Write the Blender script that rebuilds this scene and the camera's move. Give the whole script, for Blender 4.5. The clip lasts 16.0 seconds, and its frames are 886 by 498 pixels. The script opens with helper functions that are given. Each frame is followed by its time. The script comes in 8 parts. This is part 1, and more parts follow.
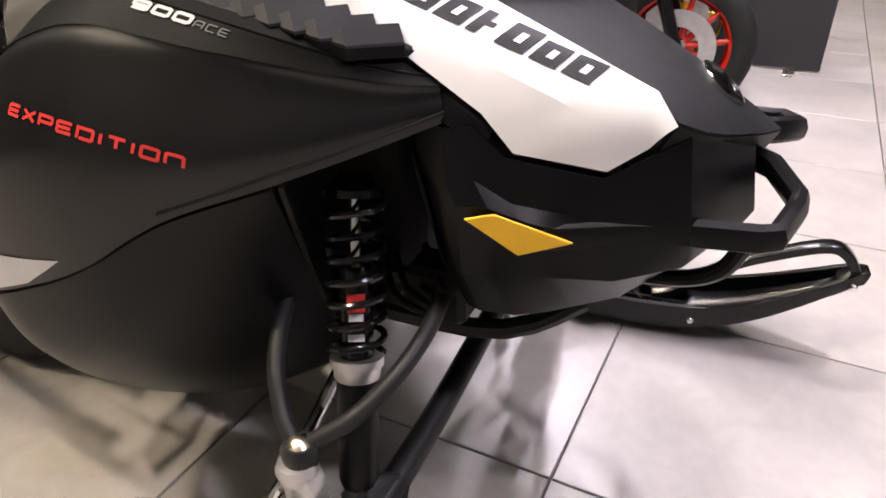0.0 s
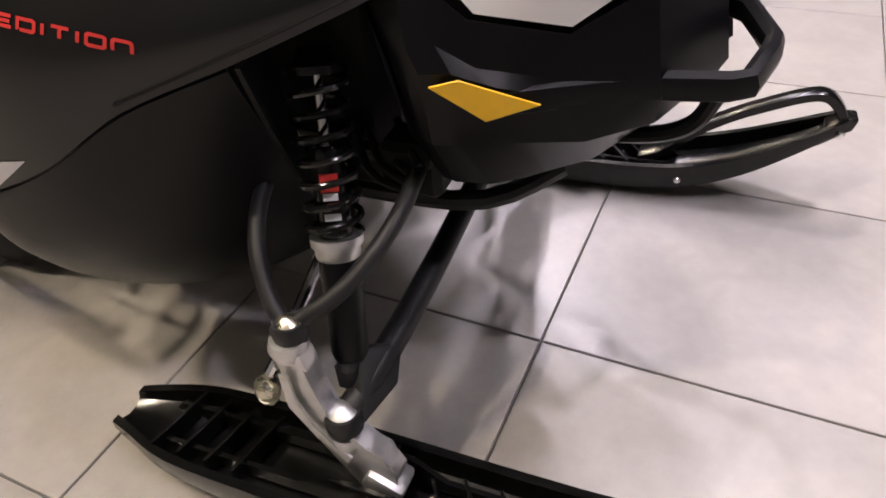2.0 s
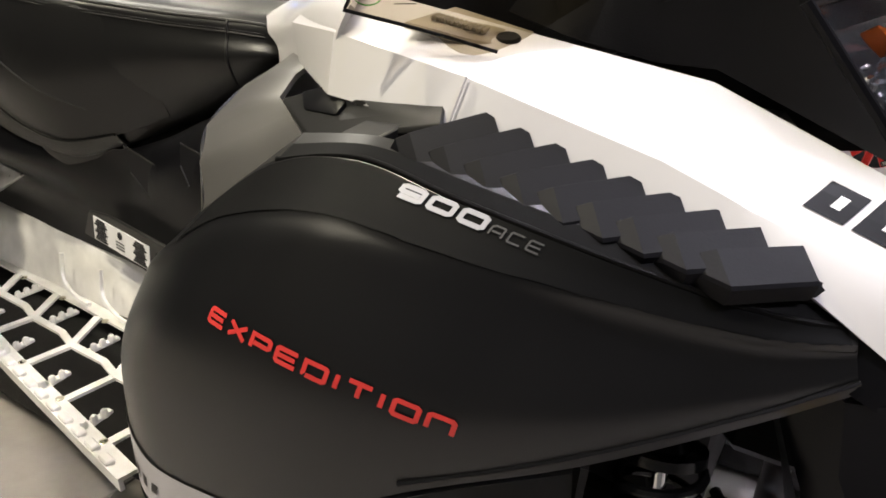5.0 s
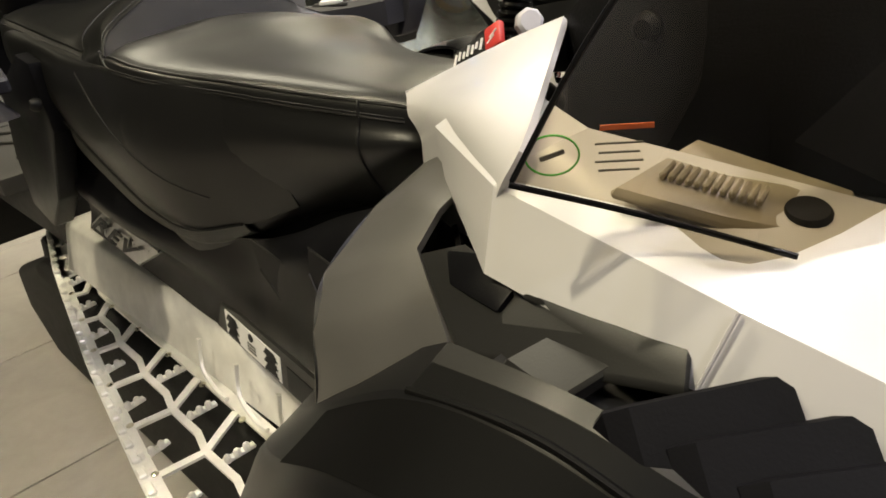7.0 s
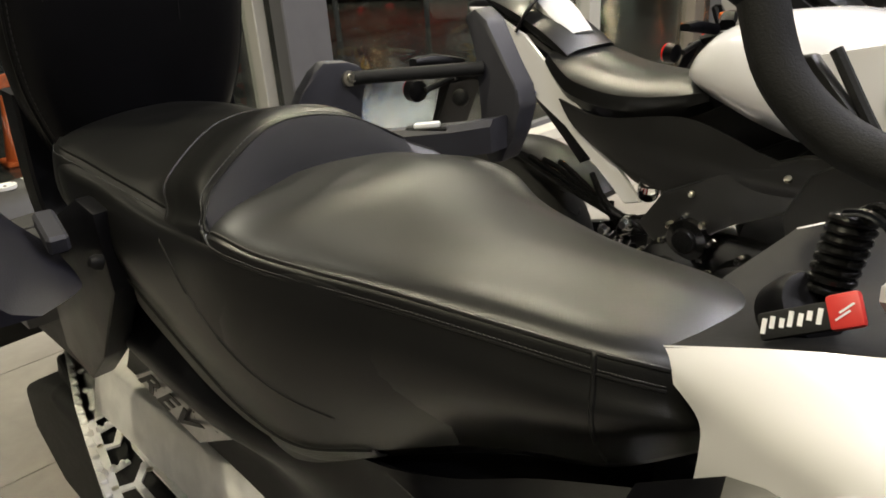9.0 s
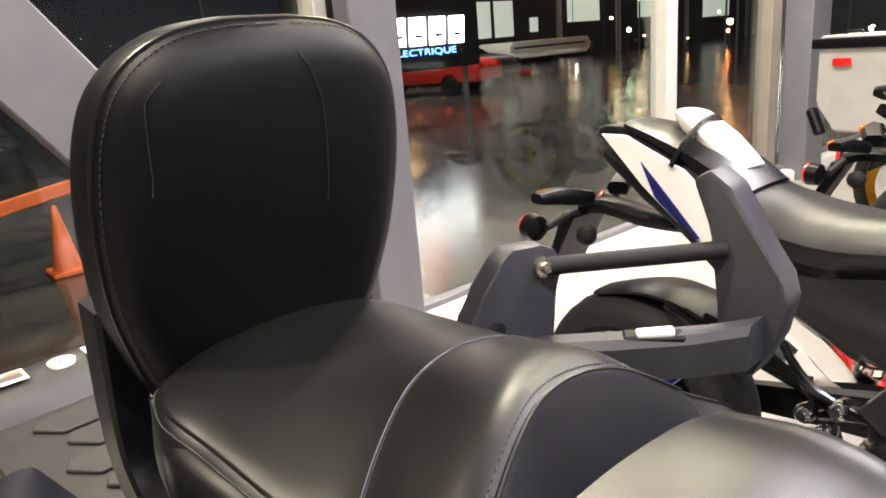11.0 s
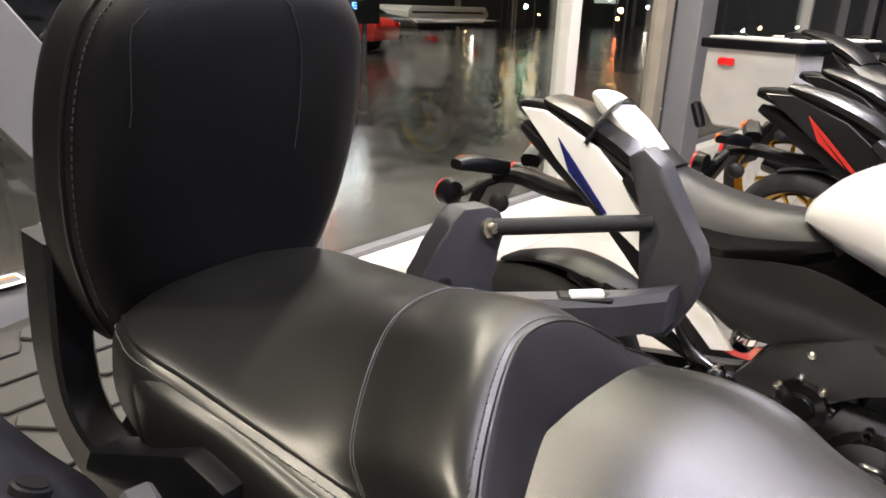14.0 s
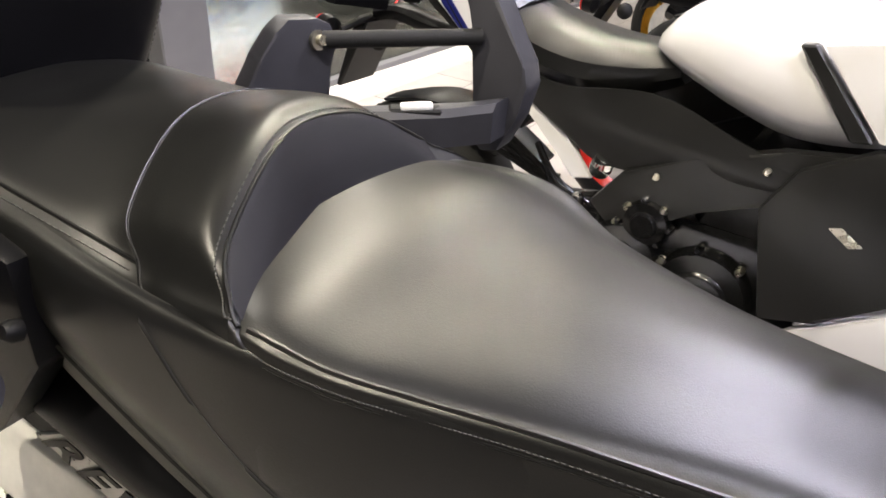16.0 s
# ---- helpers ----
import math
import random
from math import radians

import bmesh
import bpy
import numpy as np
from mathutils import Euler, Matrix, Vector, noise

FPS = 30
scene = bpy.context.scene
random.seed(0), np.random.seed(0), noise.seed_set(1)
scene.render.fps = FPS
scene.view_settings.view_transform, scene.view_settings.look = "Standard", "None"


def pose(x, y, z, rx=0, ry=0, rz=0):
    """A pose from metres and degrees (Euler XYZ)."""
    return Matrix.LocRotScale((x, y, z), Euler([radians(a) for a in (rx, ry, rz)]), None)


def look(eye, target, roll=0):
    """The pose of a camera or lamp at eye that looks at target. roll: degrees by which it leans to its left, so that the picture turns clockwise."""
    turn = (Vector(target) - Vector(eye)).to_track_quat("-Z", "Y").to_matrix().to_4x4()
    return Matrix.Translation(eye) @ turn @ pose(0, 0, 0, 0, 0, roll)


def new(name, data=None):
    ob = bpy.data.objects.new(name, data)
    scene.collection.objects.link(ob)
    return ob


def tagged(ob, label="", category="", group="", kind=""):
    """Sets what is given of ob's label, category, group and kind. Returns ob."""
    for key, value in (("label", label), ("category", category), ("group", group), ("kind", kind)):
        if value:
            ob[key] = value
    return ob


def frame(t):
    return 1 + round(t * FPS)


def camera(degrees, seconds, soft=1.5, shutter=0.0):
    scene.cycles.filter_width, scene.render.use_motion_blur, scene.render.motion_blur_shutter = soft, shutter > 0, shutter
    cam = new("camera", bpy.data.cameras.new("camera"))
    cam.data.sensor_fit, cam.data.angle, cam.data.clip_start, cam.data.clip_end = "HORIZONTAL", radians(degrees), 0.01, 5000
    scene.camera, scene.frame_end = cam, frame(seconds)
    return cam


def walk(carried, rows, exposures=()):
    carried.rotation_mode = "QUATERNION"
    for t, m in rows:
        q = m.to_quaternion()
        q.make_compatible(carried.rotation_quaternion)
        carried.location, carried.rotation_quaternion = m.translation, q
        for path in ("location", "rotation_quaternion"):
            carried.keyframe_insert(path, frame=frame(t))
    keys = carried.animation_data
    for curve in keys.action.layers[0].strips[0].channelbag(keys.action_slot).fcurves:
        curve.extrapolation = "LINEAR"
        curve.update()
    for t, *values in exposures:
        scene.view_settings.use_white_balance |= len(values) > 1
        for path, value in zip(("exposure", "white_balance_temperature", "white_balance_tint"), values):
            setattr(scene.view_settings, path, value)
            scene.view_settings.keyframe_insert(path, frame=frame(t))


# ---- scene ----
PATH = [
    (0, (0.219, -0.871, 0.98), (-0.555, 0.68, -0.016), 0.0),
    (0.5, (0.253, -0.904, 0.958), (-0.369, 0.515, -0.307), -0.3),
    (1, (0.272, -0.927, 0.938), (-0.263, 0.431, -0.429), -0.4),
    (1.5, (0.267, -0.914, 0.943), (-0.273, 0.409, -0.456), -1.3),
    (2, (0.251, -0.862, 0.969), (-0.451, 0.51, -0.305), -4.4),
    (2.5, (0.22, -0.762, 1.015), (-0.783, 0.6, -0.053), -4.8),
    (3, (0.164, -0.68, 1.038), (-1.022, 0.611, 0.077), -4.1),
    (3.5, (0.039, -0.679, 1.061), (-1.125, 0.678, 0.165), -2.0),
    (4, (-0.082, -0.73, 1.041), (-1.088, 0.805, 0.247), 1.9),
    (4.2, (-0.092, -0.731, 1.037), (-1.106, 0.804, 0.253), 1.9),
    (6.3, (-0.207, -0.567, 1.017), (-1.283, 0.721, -0.07), -4.3),
    (6.5, (-0.234, -0.537, 1.039), (-1.371, 0.716, -0.028), -4.8),
    (7, (-0.294, -0.507, 1.073), (-1.642, 0.644, 0.148), -6.6),
    (7.5, (-0.348, -0.493, 1.105), (-1.807, 0.6, 0.283), -6.9),
    (8, (-0.463, -0.481, 1.12), (-1.903, 0.669, 0.343), -5.9),
    (8.2, (-0.515, -0.483, 1.123), (-1.931, 0.694, 0.343), -5.5),
    (10.3, (-0.825, -0.441, 1.252), (-2.134, 0.869, 0.498), -3.2),
    (10.5, (-0.912, -0.424, 1.254), (-2.232, 0.914, 0.57), -3.1),
    (11, (-1.04, -0.395, 1.244), (-2.5, 0.851, 0.681), -4.9),
    (11.5, (-1.092, -0.39, 1.237), (-2.55, 0.857, 0.672), -2.9),
    (12, (-1.135, -0.42, 1.253), (-2.516, 0.907, 0.678), -0.3),
    (12.5, (-1.153, -0.453, 1.257), (-2.39, 1.001, 0.661), 2.0),
    (13, (-1.157, -0.477, 1.253), (-2.259, 1.075, 0.638), 3.7),
    (13.5, (-1.126, -0.478, 1.252), (-2.268, 1.031, 0.607), 3.1),
    (14, (-1.077, -0.48, 1.246), (-2.273, 0.977, 0.578), 2.0),
    (14.5, (-1.029, -0.485, 1.225), (-2.239, 0.916, 0.467), 1.3),
    (15, (-0.992, -0.484, 1.217), (-2.169, 0.869, 0.332), 1.7),
    (15.5, (-0.958, -0.471, 1.207), (-2.058, 0.901, 0.256), 2.9),
    (16, (-0.931, -0.453, 1.204), (-1.865, 1.0, 0.197), 3.5),
]
EXPOSURES = [(0, 0.1, 7000, 16), (1.0, -0.2, 7000, 17), (1.6, -0.3, 7000, 17), (2.1, -0.25, 7000, 16), (2.5, 0.0, 6800, 13), (3.0, -0.1, 6600, 11), (4.2, -0.3, 6600, 10), (6.5, -0.22, 7200, 6), (7.1, -0.78, 7500, 4), (8.2, -1.15, 7200, 2), (10.3, 0.1, 6950, 10), (12, 0.42, 6850, 11), (13.5, 0.25, 6700, 11), (16, 0.05, 6600, 11)]
cam = camera(65.0, 16.0, soft=1.7, shutter=0.0)
walk(cam, [(t, look(eye, target, roll)) for t, eye, target, roll in PATH], EXPOSURES)

# ---------------------------------------------------------------- world and lights
world = bpy.data.worlds.new("night_sky")
scene.world = world
world.use_nodes = True
wn = world.node_tree.nodes
wn["Background"].inputs[0].default_value = (0.012, 0.014, 0.02, 1)
wn["Background"].inputs[1].default_value = 0.6
CEILING = 3.4


def ceiling_spot(x, y, watts, warm=(1.0, 0.93, 0.82), size=0.16, z=CEILING - 0.06):
    lamp = bpy.data.lights.new("ceiling_spot", "AREA")
    lamp.shape, lamp.size, lamp.energy, lamp.color = "DISK", size, watts, warm
    ob = new("ceiling_spot", lamp)
    ob.matrix_world = look((x, y, z), (x, y + 0.001, 0))
    return ob


def ceiling_fill(x, y, lx, ly, watts, warm):
    lamp = bpy.data.lights.new("ceiling_fill", "AREA")
    lamp.shape, lamp.size, lamp.size_y, lamp.energy, lamp.color = "RECTANGLE", lx, ly, watts, warm
    ob = new("ceiling_fill", lamp)
    ob.matrix_world = pose(x, y, CEILING - 0.08, 0, 0, 0)
    return ob


WARM, COOL = (1.0, 0.92, 0.74), (0.88, 0.86, 1.0)
for sx, sy, sw, sc in ((-2.3, -0.9, 88, WARM), (-0.9, -1.3, 82, WARM), (0.8, 1.3, 95, COOL), (-0.6, 1.9, 88, COOL),
                       (-1.2, 3.9, 90, COOL), (1.6, -0.6, 70, COOL), (-0.2, -0.1, 34, COOL), (-2.75, 2.1, 88, WARM), (-2.7, 3.9, 80, WARM), (-0.9, 3.0, 50, COOL)):
    ceiling_spot(sx, sy, sw, sc, 0.12)
# Broad unseen fill panels below the ceiling, added to lift the overall light.
for sx, sy, sw, sc in ((-1.9, -2.4, 20, WARM), (1.2, 3.2, 30, COOL), (-1.6, 4.6, 40, WARM), (3.4, 0.4, 15, COOL)):
    ceiling_fill(sx, sy, 1.2, 0.25, sw, sc)
# Added overhead lamps without a known source, to brighten the wet yard.
for lx_, ly_, lz_, watts_ in ((-8.0, 2.5, 6.5, 330), (-9.5, 10.5, 7.0, 400), (-19.0, 13.0, 8.0, 800)):
    hood = bpy.data.lights.new("yard_fill", "AREA")
    hood.shape, hood.size, hood.energy, hood.color = "DISK", 0.5, watts_, (1.0, 0.95, 0.84)
    new("yard_fill", hood).matrix_world = look((lx_, ly_, lz_), (lx_ - 0.8, ly_ + 0.001, 0))


# ---------------------------------------------------------------- materials
def node_mat(name, color, rough=0.5, metal=0.0, var=0.15, scale=12.0, bump=0.0, bump_scale=200.0, coat=0.0, stain=0.0, spec=0.5, obvar=0.0):
    m = bpy.data.materials.new(name)
    m.use_nodes = True
    nt = m.node_tree
    b = nt.nodes["Principled BSDF"]
    b.inputs["Roughness"].default_value, b.inputs["Metallic"].default_value = rough, metal
    b.inputs["Specular IOR Level"].default_value = spec
    b.inputs["Coat Weight"].default_value = coat
    b.inputs["Coat Roughness"].default_value = 0.08
    tc = nt.nodes.new("ShaderNodeTexCoord")
    n1 = nt.nodes.new("ShaderNodeTexNoise")
    n1.inputs["Scale"].default_value, n1.inputs["Detail"].default_value = scale, 6
    nt.links.new(tc.outputs["Object"], n1.inputs["Vector"])
    ramp = nt.nodes.new("ShaderNodeMapRange")
    ramp.inputs["From Min"].default_value, ramp.inputs["From Max"].default_value = 0.3, 0.7
    ramp.inputs["To Min"].default_value, ramp.inputs["To Max"].default_value = 1 - var, 1 + var
    nt.links.new(n1.outputs["Fac"], ramp.inputs["Value"])
    mul = nt.nodes.new("ShaderNodeVectorMath")
    mul.operation = "SCALE"
    mul.inputs[0].default_value = color
    nt.links.new(ramp.outputs["Result"], mul.inputs["Scale"])
    last = mul.outputs["Vector"]
    if stain:
        n3 = nt.nodes.new("ShaderNodeTexNoise")
        n3.inputs["Scale"].default_value, n3.inputs["Detail"].default_value, n3.inputs["Roughness"].default_value = scale * 0.17, 4, 0.6
        nt.links.new(tc.outputs["Object"], n3.inputs["Vector"])
        r3 = nt.nodes.new("ShaderNodeMapRange")
        r3.inputs["From Min"].default_value, r3.inputs["From Max"].default_value = 0.35, 0.65
        r3.inputs["To Min"].default_value, r3.inputs["To Max"].default_value = 1 - stain, 1 + stain * 0.4
        nt.links.new(n3.outputs["Fac"], r3.inputs["Value"])
        m3 = nt.nodes.new("ShaderNodeVectorMath")
        m3.operation = "SCALE"
        nt.links.new(last, m3.inputs[0])
        nt.links.new(r3.outputs["Result"], m3.inputs["Scale"])
        last = m3.outputs["Vector"]
    if obvar:
        oi = nt.nodes.new("ShaderNodeObjectInfo")
        r4 = nt.nodes.new("ShaderNodeMapRange")
        r4.inputs["To Min"].default_value, r4.inputs["To Max"].default_value = 1 - obvar, 1 + obvar
        nt.links.new(oi.outputs["Random"], r4.inputs["Value"])
        m4 = nt.nodes.new("ShaderNodeVectorMath")
        m4.operation = "SCALE"
        nt.links.new(last, m4.inputs[0])
        nt.links.new(r4.outputs["Result"], m4.inputs["Scale"])
        last = m4.outputs["Vector"]
    nt.links.new(last, b.inputs["Base Color"])
    rr = nt.nodes.new("ShaderNodeMapRange")
    rr.inputs["To Min"].default_value, rr.inputs["To Max"].default_value = max(rough - 0.08, 0.02), min(rough + 0.08, 1)
    nt.links.new(n1.outputs["Fac"], rr.inputs["Value"])
    nt.links.new(rr.outputs["Result"], b.inputs["Roughness"])
    if bump:
        n2 = nt.nodes.new("ShaderNodeTexNoise")
        n2.inputs["Scale"].default_value, n2.inputs["Detail"].default_value = bump_scale, 3
        nt.links.new(tc.outputs["Object"], n2.inputs["Vector"])
        bp = nt.nodes.new("ShaderNodeBump")
        bp.inputs["Strength"].default_value, bp.inputs["Distance"].default_value = bump, 0.002
        nt.links.new(n2.outputs["Fac"], bp.inputs["Height"])
        nt.links.new(bp.outputs["Normal"], b.inputs["Normal"])
    return m


def glow(name, color, strength):
    m = bpy.data.materials.new(name)
    m.use_nodes = True
    b = m.node_tree.nodes["Principled BSDF"]
    b.inputs["Base Color"].default_value = (*color, 1)
    b.inputs["Emission Color"].default_value = (*color, 1)
    b.inputs["Emission Strength"].default_value = strength
    return m


def clear(name, color, rough=0.02, ior=1.45, alpha=1.0):
    m = bpy.data.materials.new(name)
    m.use_nodes = True
    b = m.node_tree.nodes["Principled BSDF"]
    b.inputs["Base Color"].default_value = (*color, 1)
    b.inputs["Roughness"].default_value, b.inputs["IOR"].default_value = rough, ior
    b.inputs["Transmission Weight"].default_value = 1.0
    return m


def see_through(name, tint, gloss=0.08, rough=0.02, fresnel=1.45):
    """A thin pane: tinted, with a mirror-like sheen that grows at a glancing view."""
    m = bpy.data.materials.new(name)
    m.use_nodes = True
    nt = m.node_tree
    nt.nodes.remove(nt.nodes["Principled BSDF"])
    out = nt.nodes["Material Output"]
    tr, gl, mix = (nt.nodes.new(k) for k in ("ShaderNodeBsdfTransparent", "ShaderNodeBsdfGlossy", "ShaderNodeMixShader"))
    tr.inputs["Color"].default_value = (*tint, 1)
    gl.inputs["Roughness"].default_value = rough
    gl.inputs["Color"].default_value = (1, 1, 1, 1)
    # Schlick reflectance, the same from both sides of the sheet
    f0 = ((fresnel - 1) / (fresnel + 1)) ** 2
    facing = nt.nodes.new("ShaderNodeLayerWeight")
    facing.inputs["Blend"].default_value = 0.5
    power = nt.nodes.new("ShaderNodeMath")
    power.operation = "POWER"
    power.inputs[1].default_value = 5.0
    add = nt.nodes.new("ShaderNodeMath")
    add.operation = "MULTIPLY_ADD"
    add.inputs[1].default_value = 1 - f0 - gloss
    add.inputs[2].default_value = f0 + gloss
    nt.links.new(facing.outputs["Facing"], power.inputs[0])
    nt.links.new(power.outputs[0], add.inputs[0])
    nt.links.new(add.outputs[0], mix.inputs[0])
    nt.links.new(tr.outputs[0], mix.inputs[1])
    nt.links.new(gl.outputs[0], mix.inputs[2])
    nt.links.new(mix.outputs[0], out.inputs["Surface"])
    return m


LEATHER = node_mat("black_vinyl", (0.0050, 0.0050, 0.0048), 0.34, 0, 0.16, 7, 0.10, 700, stain=0.16, spec=0.42)
PADDING = node_mat("dark_padding_vinyl", (0.0028, 0.0028, 0.0036), 0.48, 0, 0.14, 9, 0.16, 700, stain=0.08, spec=0.17)
RAILPL = node_mat("dark_rail_plastic", (0.0075, 0.0075, 0.0125), 0.48, 0, 0.12, 18, 0.2, 600, stain=0.08, spec=0.26)
BOLSTER = node_mat("charcoal_vinyl", (0.0048, 0.0046, 0.0066), 0.52, 0, 0.1, 14, 0.25, 1100, spec=0.14)
STITCH = node_mat("grey_thread", (0.045, 0.045, 0.042), 0.6, 0, 0.2, 60)
DARKTHREAD = node_mat("dark_thread", (0.016, 0.016, 0.017), 0.7, 0, 0.2, 60)
PLASTIC = node_mat("black_plastic", (0.0032, 0.0032, 0.0040), 0.36, 0, 0.15, 20, 0.10, 700, stain=0.08, spec=0.19)
MATTE = node_mat("matte_black_plastic", (0.0042, 0.0042, 0.0052), 0.54, 0, 0.15, 25, 0.2, 600, spec=0.22)
GLOSSBLACK = node_mat("glossy_black_plastic", (0.004, 0.004, 0.004), 0.20, 0, 0.2, 30, 0.05, 300, stain=0.1, spec=0.4)
SATIN = node_mat("satin_charcoal_plastic", (0.0050, 0.0050, 0.0053), 0.31, 0, 0.06, 8, 0.05, 900, stain=0.08, spec=0.44)
TRIM = node_mat("satin_grey_plastic", (0.014, 0.0138, 0.013), 0.36, 0, 0.06, 12, 0.04, 800, spec=0.42)
# Base colour lightened to imitate lamp sheen on the dark grey knee deflector.
KNEE = node_mat("sheen_lightened_plastic", (0.13, 0.125, 0.115), 0.33, 0.5, 0.06, 12, 0.06, 800)
BANDBLACK = node_mat("dark_decal", (0.0025, 0.0025, 0.0025), 0.55, 0, 0.08, 12, spec=0.08)
LOUVRE = node_mat("dark_louvre_plastic", (0.0035, 0.0035, 0.0050), 0.50, 0, 0.12, 25, 0.06, 600, spec=0.16)
WHITE = node_mat("white_paint", (0.74, 0.73, 0.74), 0.22, 0, 0.02, 4, coat=0.5)
CASE = node_mat("pale_case_aluminium", (0.50, 0.49, 0.47), 0.38, 0.4, 0.06, 12, 0.1, 300)
WHITEPL = node_mat("white_plastic", (0.70, 0.69, 0.68), 0.35, 0, 0.03, 6)
ALU = node_mat("bare_aluminium", (0.88, 0.87, 0.84), 0.36, 0.30, 0.10, 25, 0.08, 250, stain=0.12)
CAST = node_mat("cast_aluminium", (0.62, 0.62, 0.62), 0.36, 0.9, 0.10, 40, 0.15, 500)
CHROME = node_mat("chrome", (0.85, 0.85, 0.85), 0.08, 1.0, 0.03, 20)
STEEL = node_mat("zinc_steel", (0.55, 0.52, 0.42), 0.28, 1.0, 0.12, 60)
RUBBER = node_mat("rubber", (0.009, 0.009, 0.009), 0.72, 0, 0.15, 40, 0.3, 400, spec=0.3)
TUBE = node_mat("black_powder_coat", (0.010, 0.010, 0.011), 0.48, 0, 0.1, 60, 0.2, 900, spec=0.4)
YELLOW = node_mat("yellow_reflector", (0.85, 0.48, 0.01), 0.35, 0, 0.05, 30, 0.2, 1500)
RED = node_mat("red_paint", (0.60, 0.03, 0.02), 0.4, 0, 0.05, 30)
REDLENS = node_mat("red_lens", (0.65, 0.015, 0.015), 0.12, 0, 0.1, 80, 0.3, 600, coat=0.6)
AMBER = node_mat("amber_lens", (0.75, 0.16, 0.02), 0.15, 0, 0.1, 80, coat=0.6)
DECALRED = node_mat("red_decal", (0.55, 0.035, 0.03), 0.45, 0, 0.05, 30)
DECALGREY = node_mat("silver_decal", (0.50, 0.49, 0.52), 0.45, 0, 0.05, 30)
MIDGREY = node_mat("mid_grey_decal", (0.30, 0.30, 0.32), 0.45, 0, 0.05, 30)
DARKGREY = node_mat("dark_grey_decal", (0.035, 0.035, 0.036), 0.5, 0, 0.05, 30)
DIMGREY = node_mat("dim_grey_decal", (0.11, 0.11, 0.11), 0.5, 0, 0.05, 30)
DECALWHITE = node_mat("white_decal", (0.78, 0.78, 0.78), 0.45, 0, 0.03, 30)
DECALBLACK = node_mat("black_decal", (0.005, 0.005, 0.006), 0.45, 0, 0.05, 30, spec=0.25)
DARKBLUE = node_mat("dark_blue_rim", (0.015, 0.02, 0.16), 0.3, 0.3, 0.1, 30)
GOLD = node_mat("gold_anodised", (0.75, 0.48, 0.08), 0.3, 0.9, 0.1, 40)
GREEN = node_mat("green_paint", (0.06, 0.55, 0.05), 0.3, 0, 0.1, 30)
ORANGE = node_mat("orange_plastic", (0.80, 0.16, 0.04), 0.5, 0, 0.1, 20)
TILE = node_mat("porcelain_tile", (0.32, 0.30, 0.28), 0.34, 0, 0.05, 30, 0.05, 60, stain=0.10, obvar=0.035)
GROUT = node_mat("grey_grout", (0.13, 0.12, 0.115), 0.9, 0, 0.2, 60)
WALLPAINT = node_mat("grey_wall_paint", (0.10, 0.10, 0.10), 0.7, 0, 0.05, 5, 0.1, 150)
DARKWALL = node_mat("dark_wall_paint", (0.014, 0.014, 0.016), 0.7, 0, 0.1, 5)
FRAME = node_mat("grey_window_frame", (0.14, 0.14, 0.15), 0.4, 0.2, 0.05, 10)
FRAMEWHITE = node_mat("pale_window_frame", (0.45, 0.44, 0.41), 0.45, 0, 0.05, 10)
SILL = node_mat("pale_sill", (0.60, 0.58, 0.53), 0.4, 0, 0.06, 8)
BROWN = node_mat("taupe_metal_cladding", (0.20, 0.175, 0.145), 0.5, 0.1, 0.1, 6)
ASPHALT = node_mat("wet_asphalt", (0.060, 0.058, 0.053), 0.17, 0, 0.45, 3, 1.0, 26, stain=0.45)
GREYVINYL = node_mat("grey_vinyl_edge", (0.022, 0.022, 0.020), 0.5, 0, 0.1, 14, 0.3, 900)
DUCT = node_mat("pale_duct_plastic", (0.36, 0.32, 0.25), 0.4, 0, 0.2, 30)
PLATE = node_mat("brushed_plate", (0.42, 0.42, 0.42), 0.30, 0.85, 0.1, 60)
BIKEBLACK = node_mat("satin_bike_plastic", (0.010, 0.010, 0.0095), 0.36, 0, 0.1, 12, 0.1, 700, stain=0.08)
DECK = node_mat("grey_deck_plastic", (0.032, 0.031, 0.030), 0.45, 0, 0.15, 20, 0.3, 500, stain=0.1)
MIRROR = node_mat("lamp_reflector", (0.66, 0.66, 0.69), 0.14, 0.95, 0.05, 40)
GREYPL = node_mat("grey_moulded_plastic", (0.030, 0.030, 0.036), 0.42, 0, 0.12, 18, 0.2, 600, stain=0.08, spec=0.36)
PANE = see_through("window_glass", (0.90, 0.93, 0.91), 0.035, 0.01, 1.42)
SMOKE = see_through("smoked_windshield", (0.50, 0.45, 0.36), 0.02, 0.02, 1.45)
LENS = clear("clear_lens", (0.95, 0.95, 0.95), 0.03)
FILM = see_through("clear_film", (0.85, 0.85, 0.85), 0.12, 0.06, 1.6)


# ---------------------------------------------------------------- mesh helpers
def part(name, bm, material, parent=None, label="", smooth=35):
    bmesh.ops.recalc_face_normals(bm, faces=bm.faces)
    me = bpy.data.meshes.new(name)
    bm.to_mesh(me)
    bm.free()
    if smooth:
        me.shade_smooth()
        me.set_sharp_from_angle(angle=radians(smooth))
    me.materials.append(material)
    ob = new(name, me)
    if parent:
        ob.parent = parent
    if label:
        tagged(ob, label)
    return ob


def thing(name, label, category, m=None, group="", kind=""):
    ob = new(name)
    ob.empty_display_size = 0.1
    if m is not None:
        ob.matrix_world = m
    return tagged(ob, label, category, group, kind)


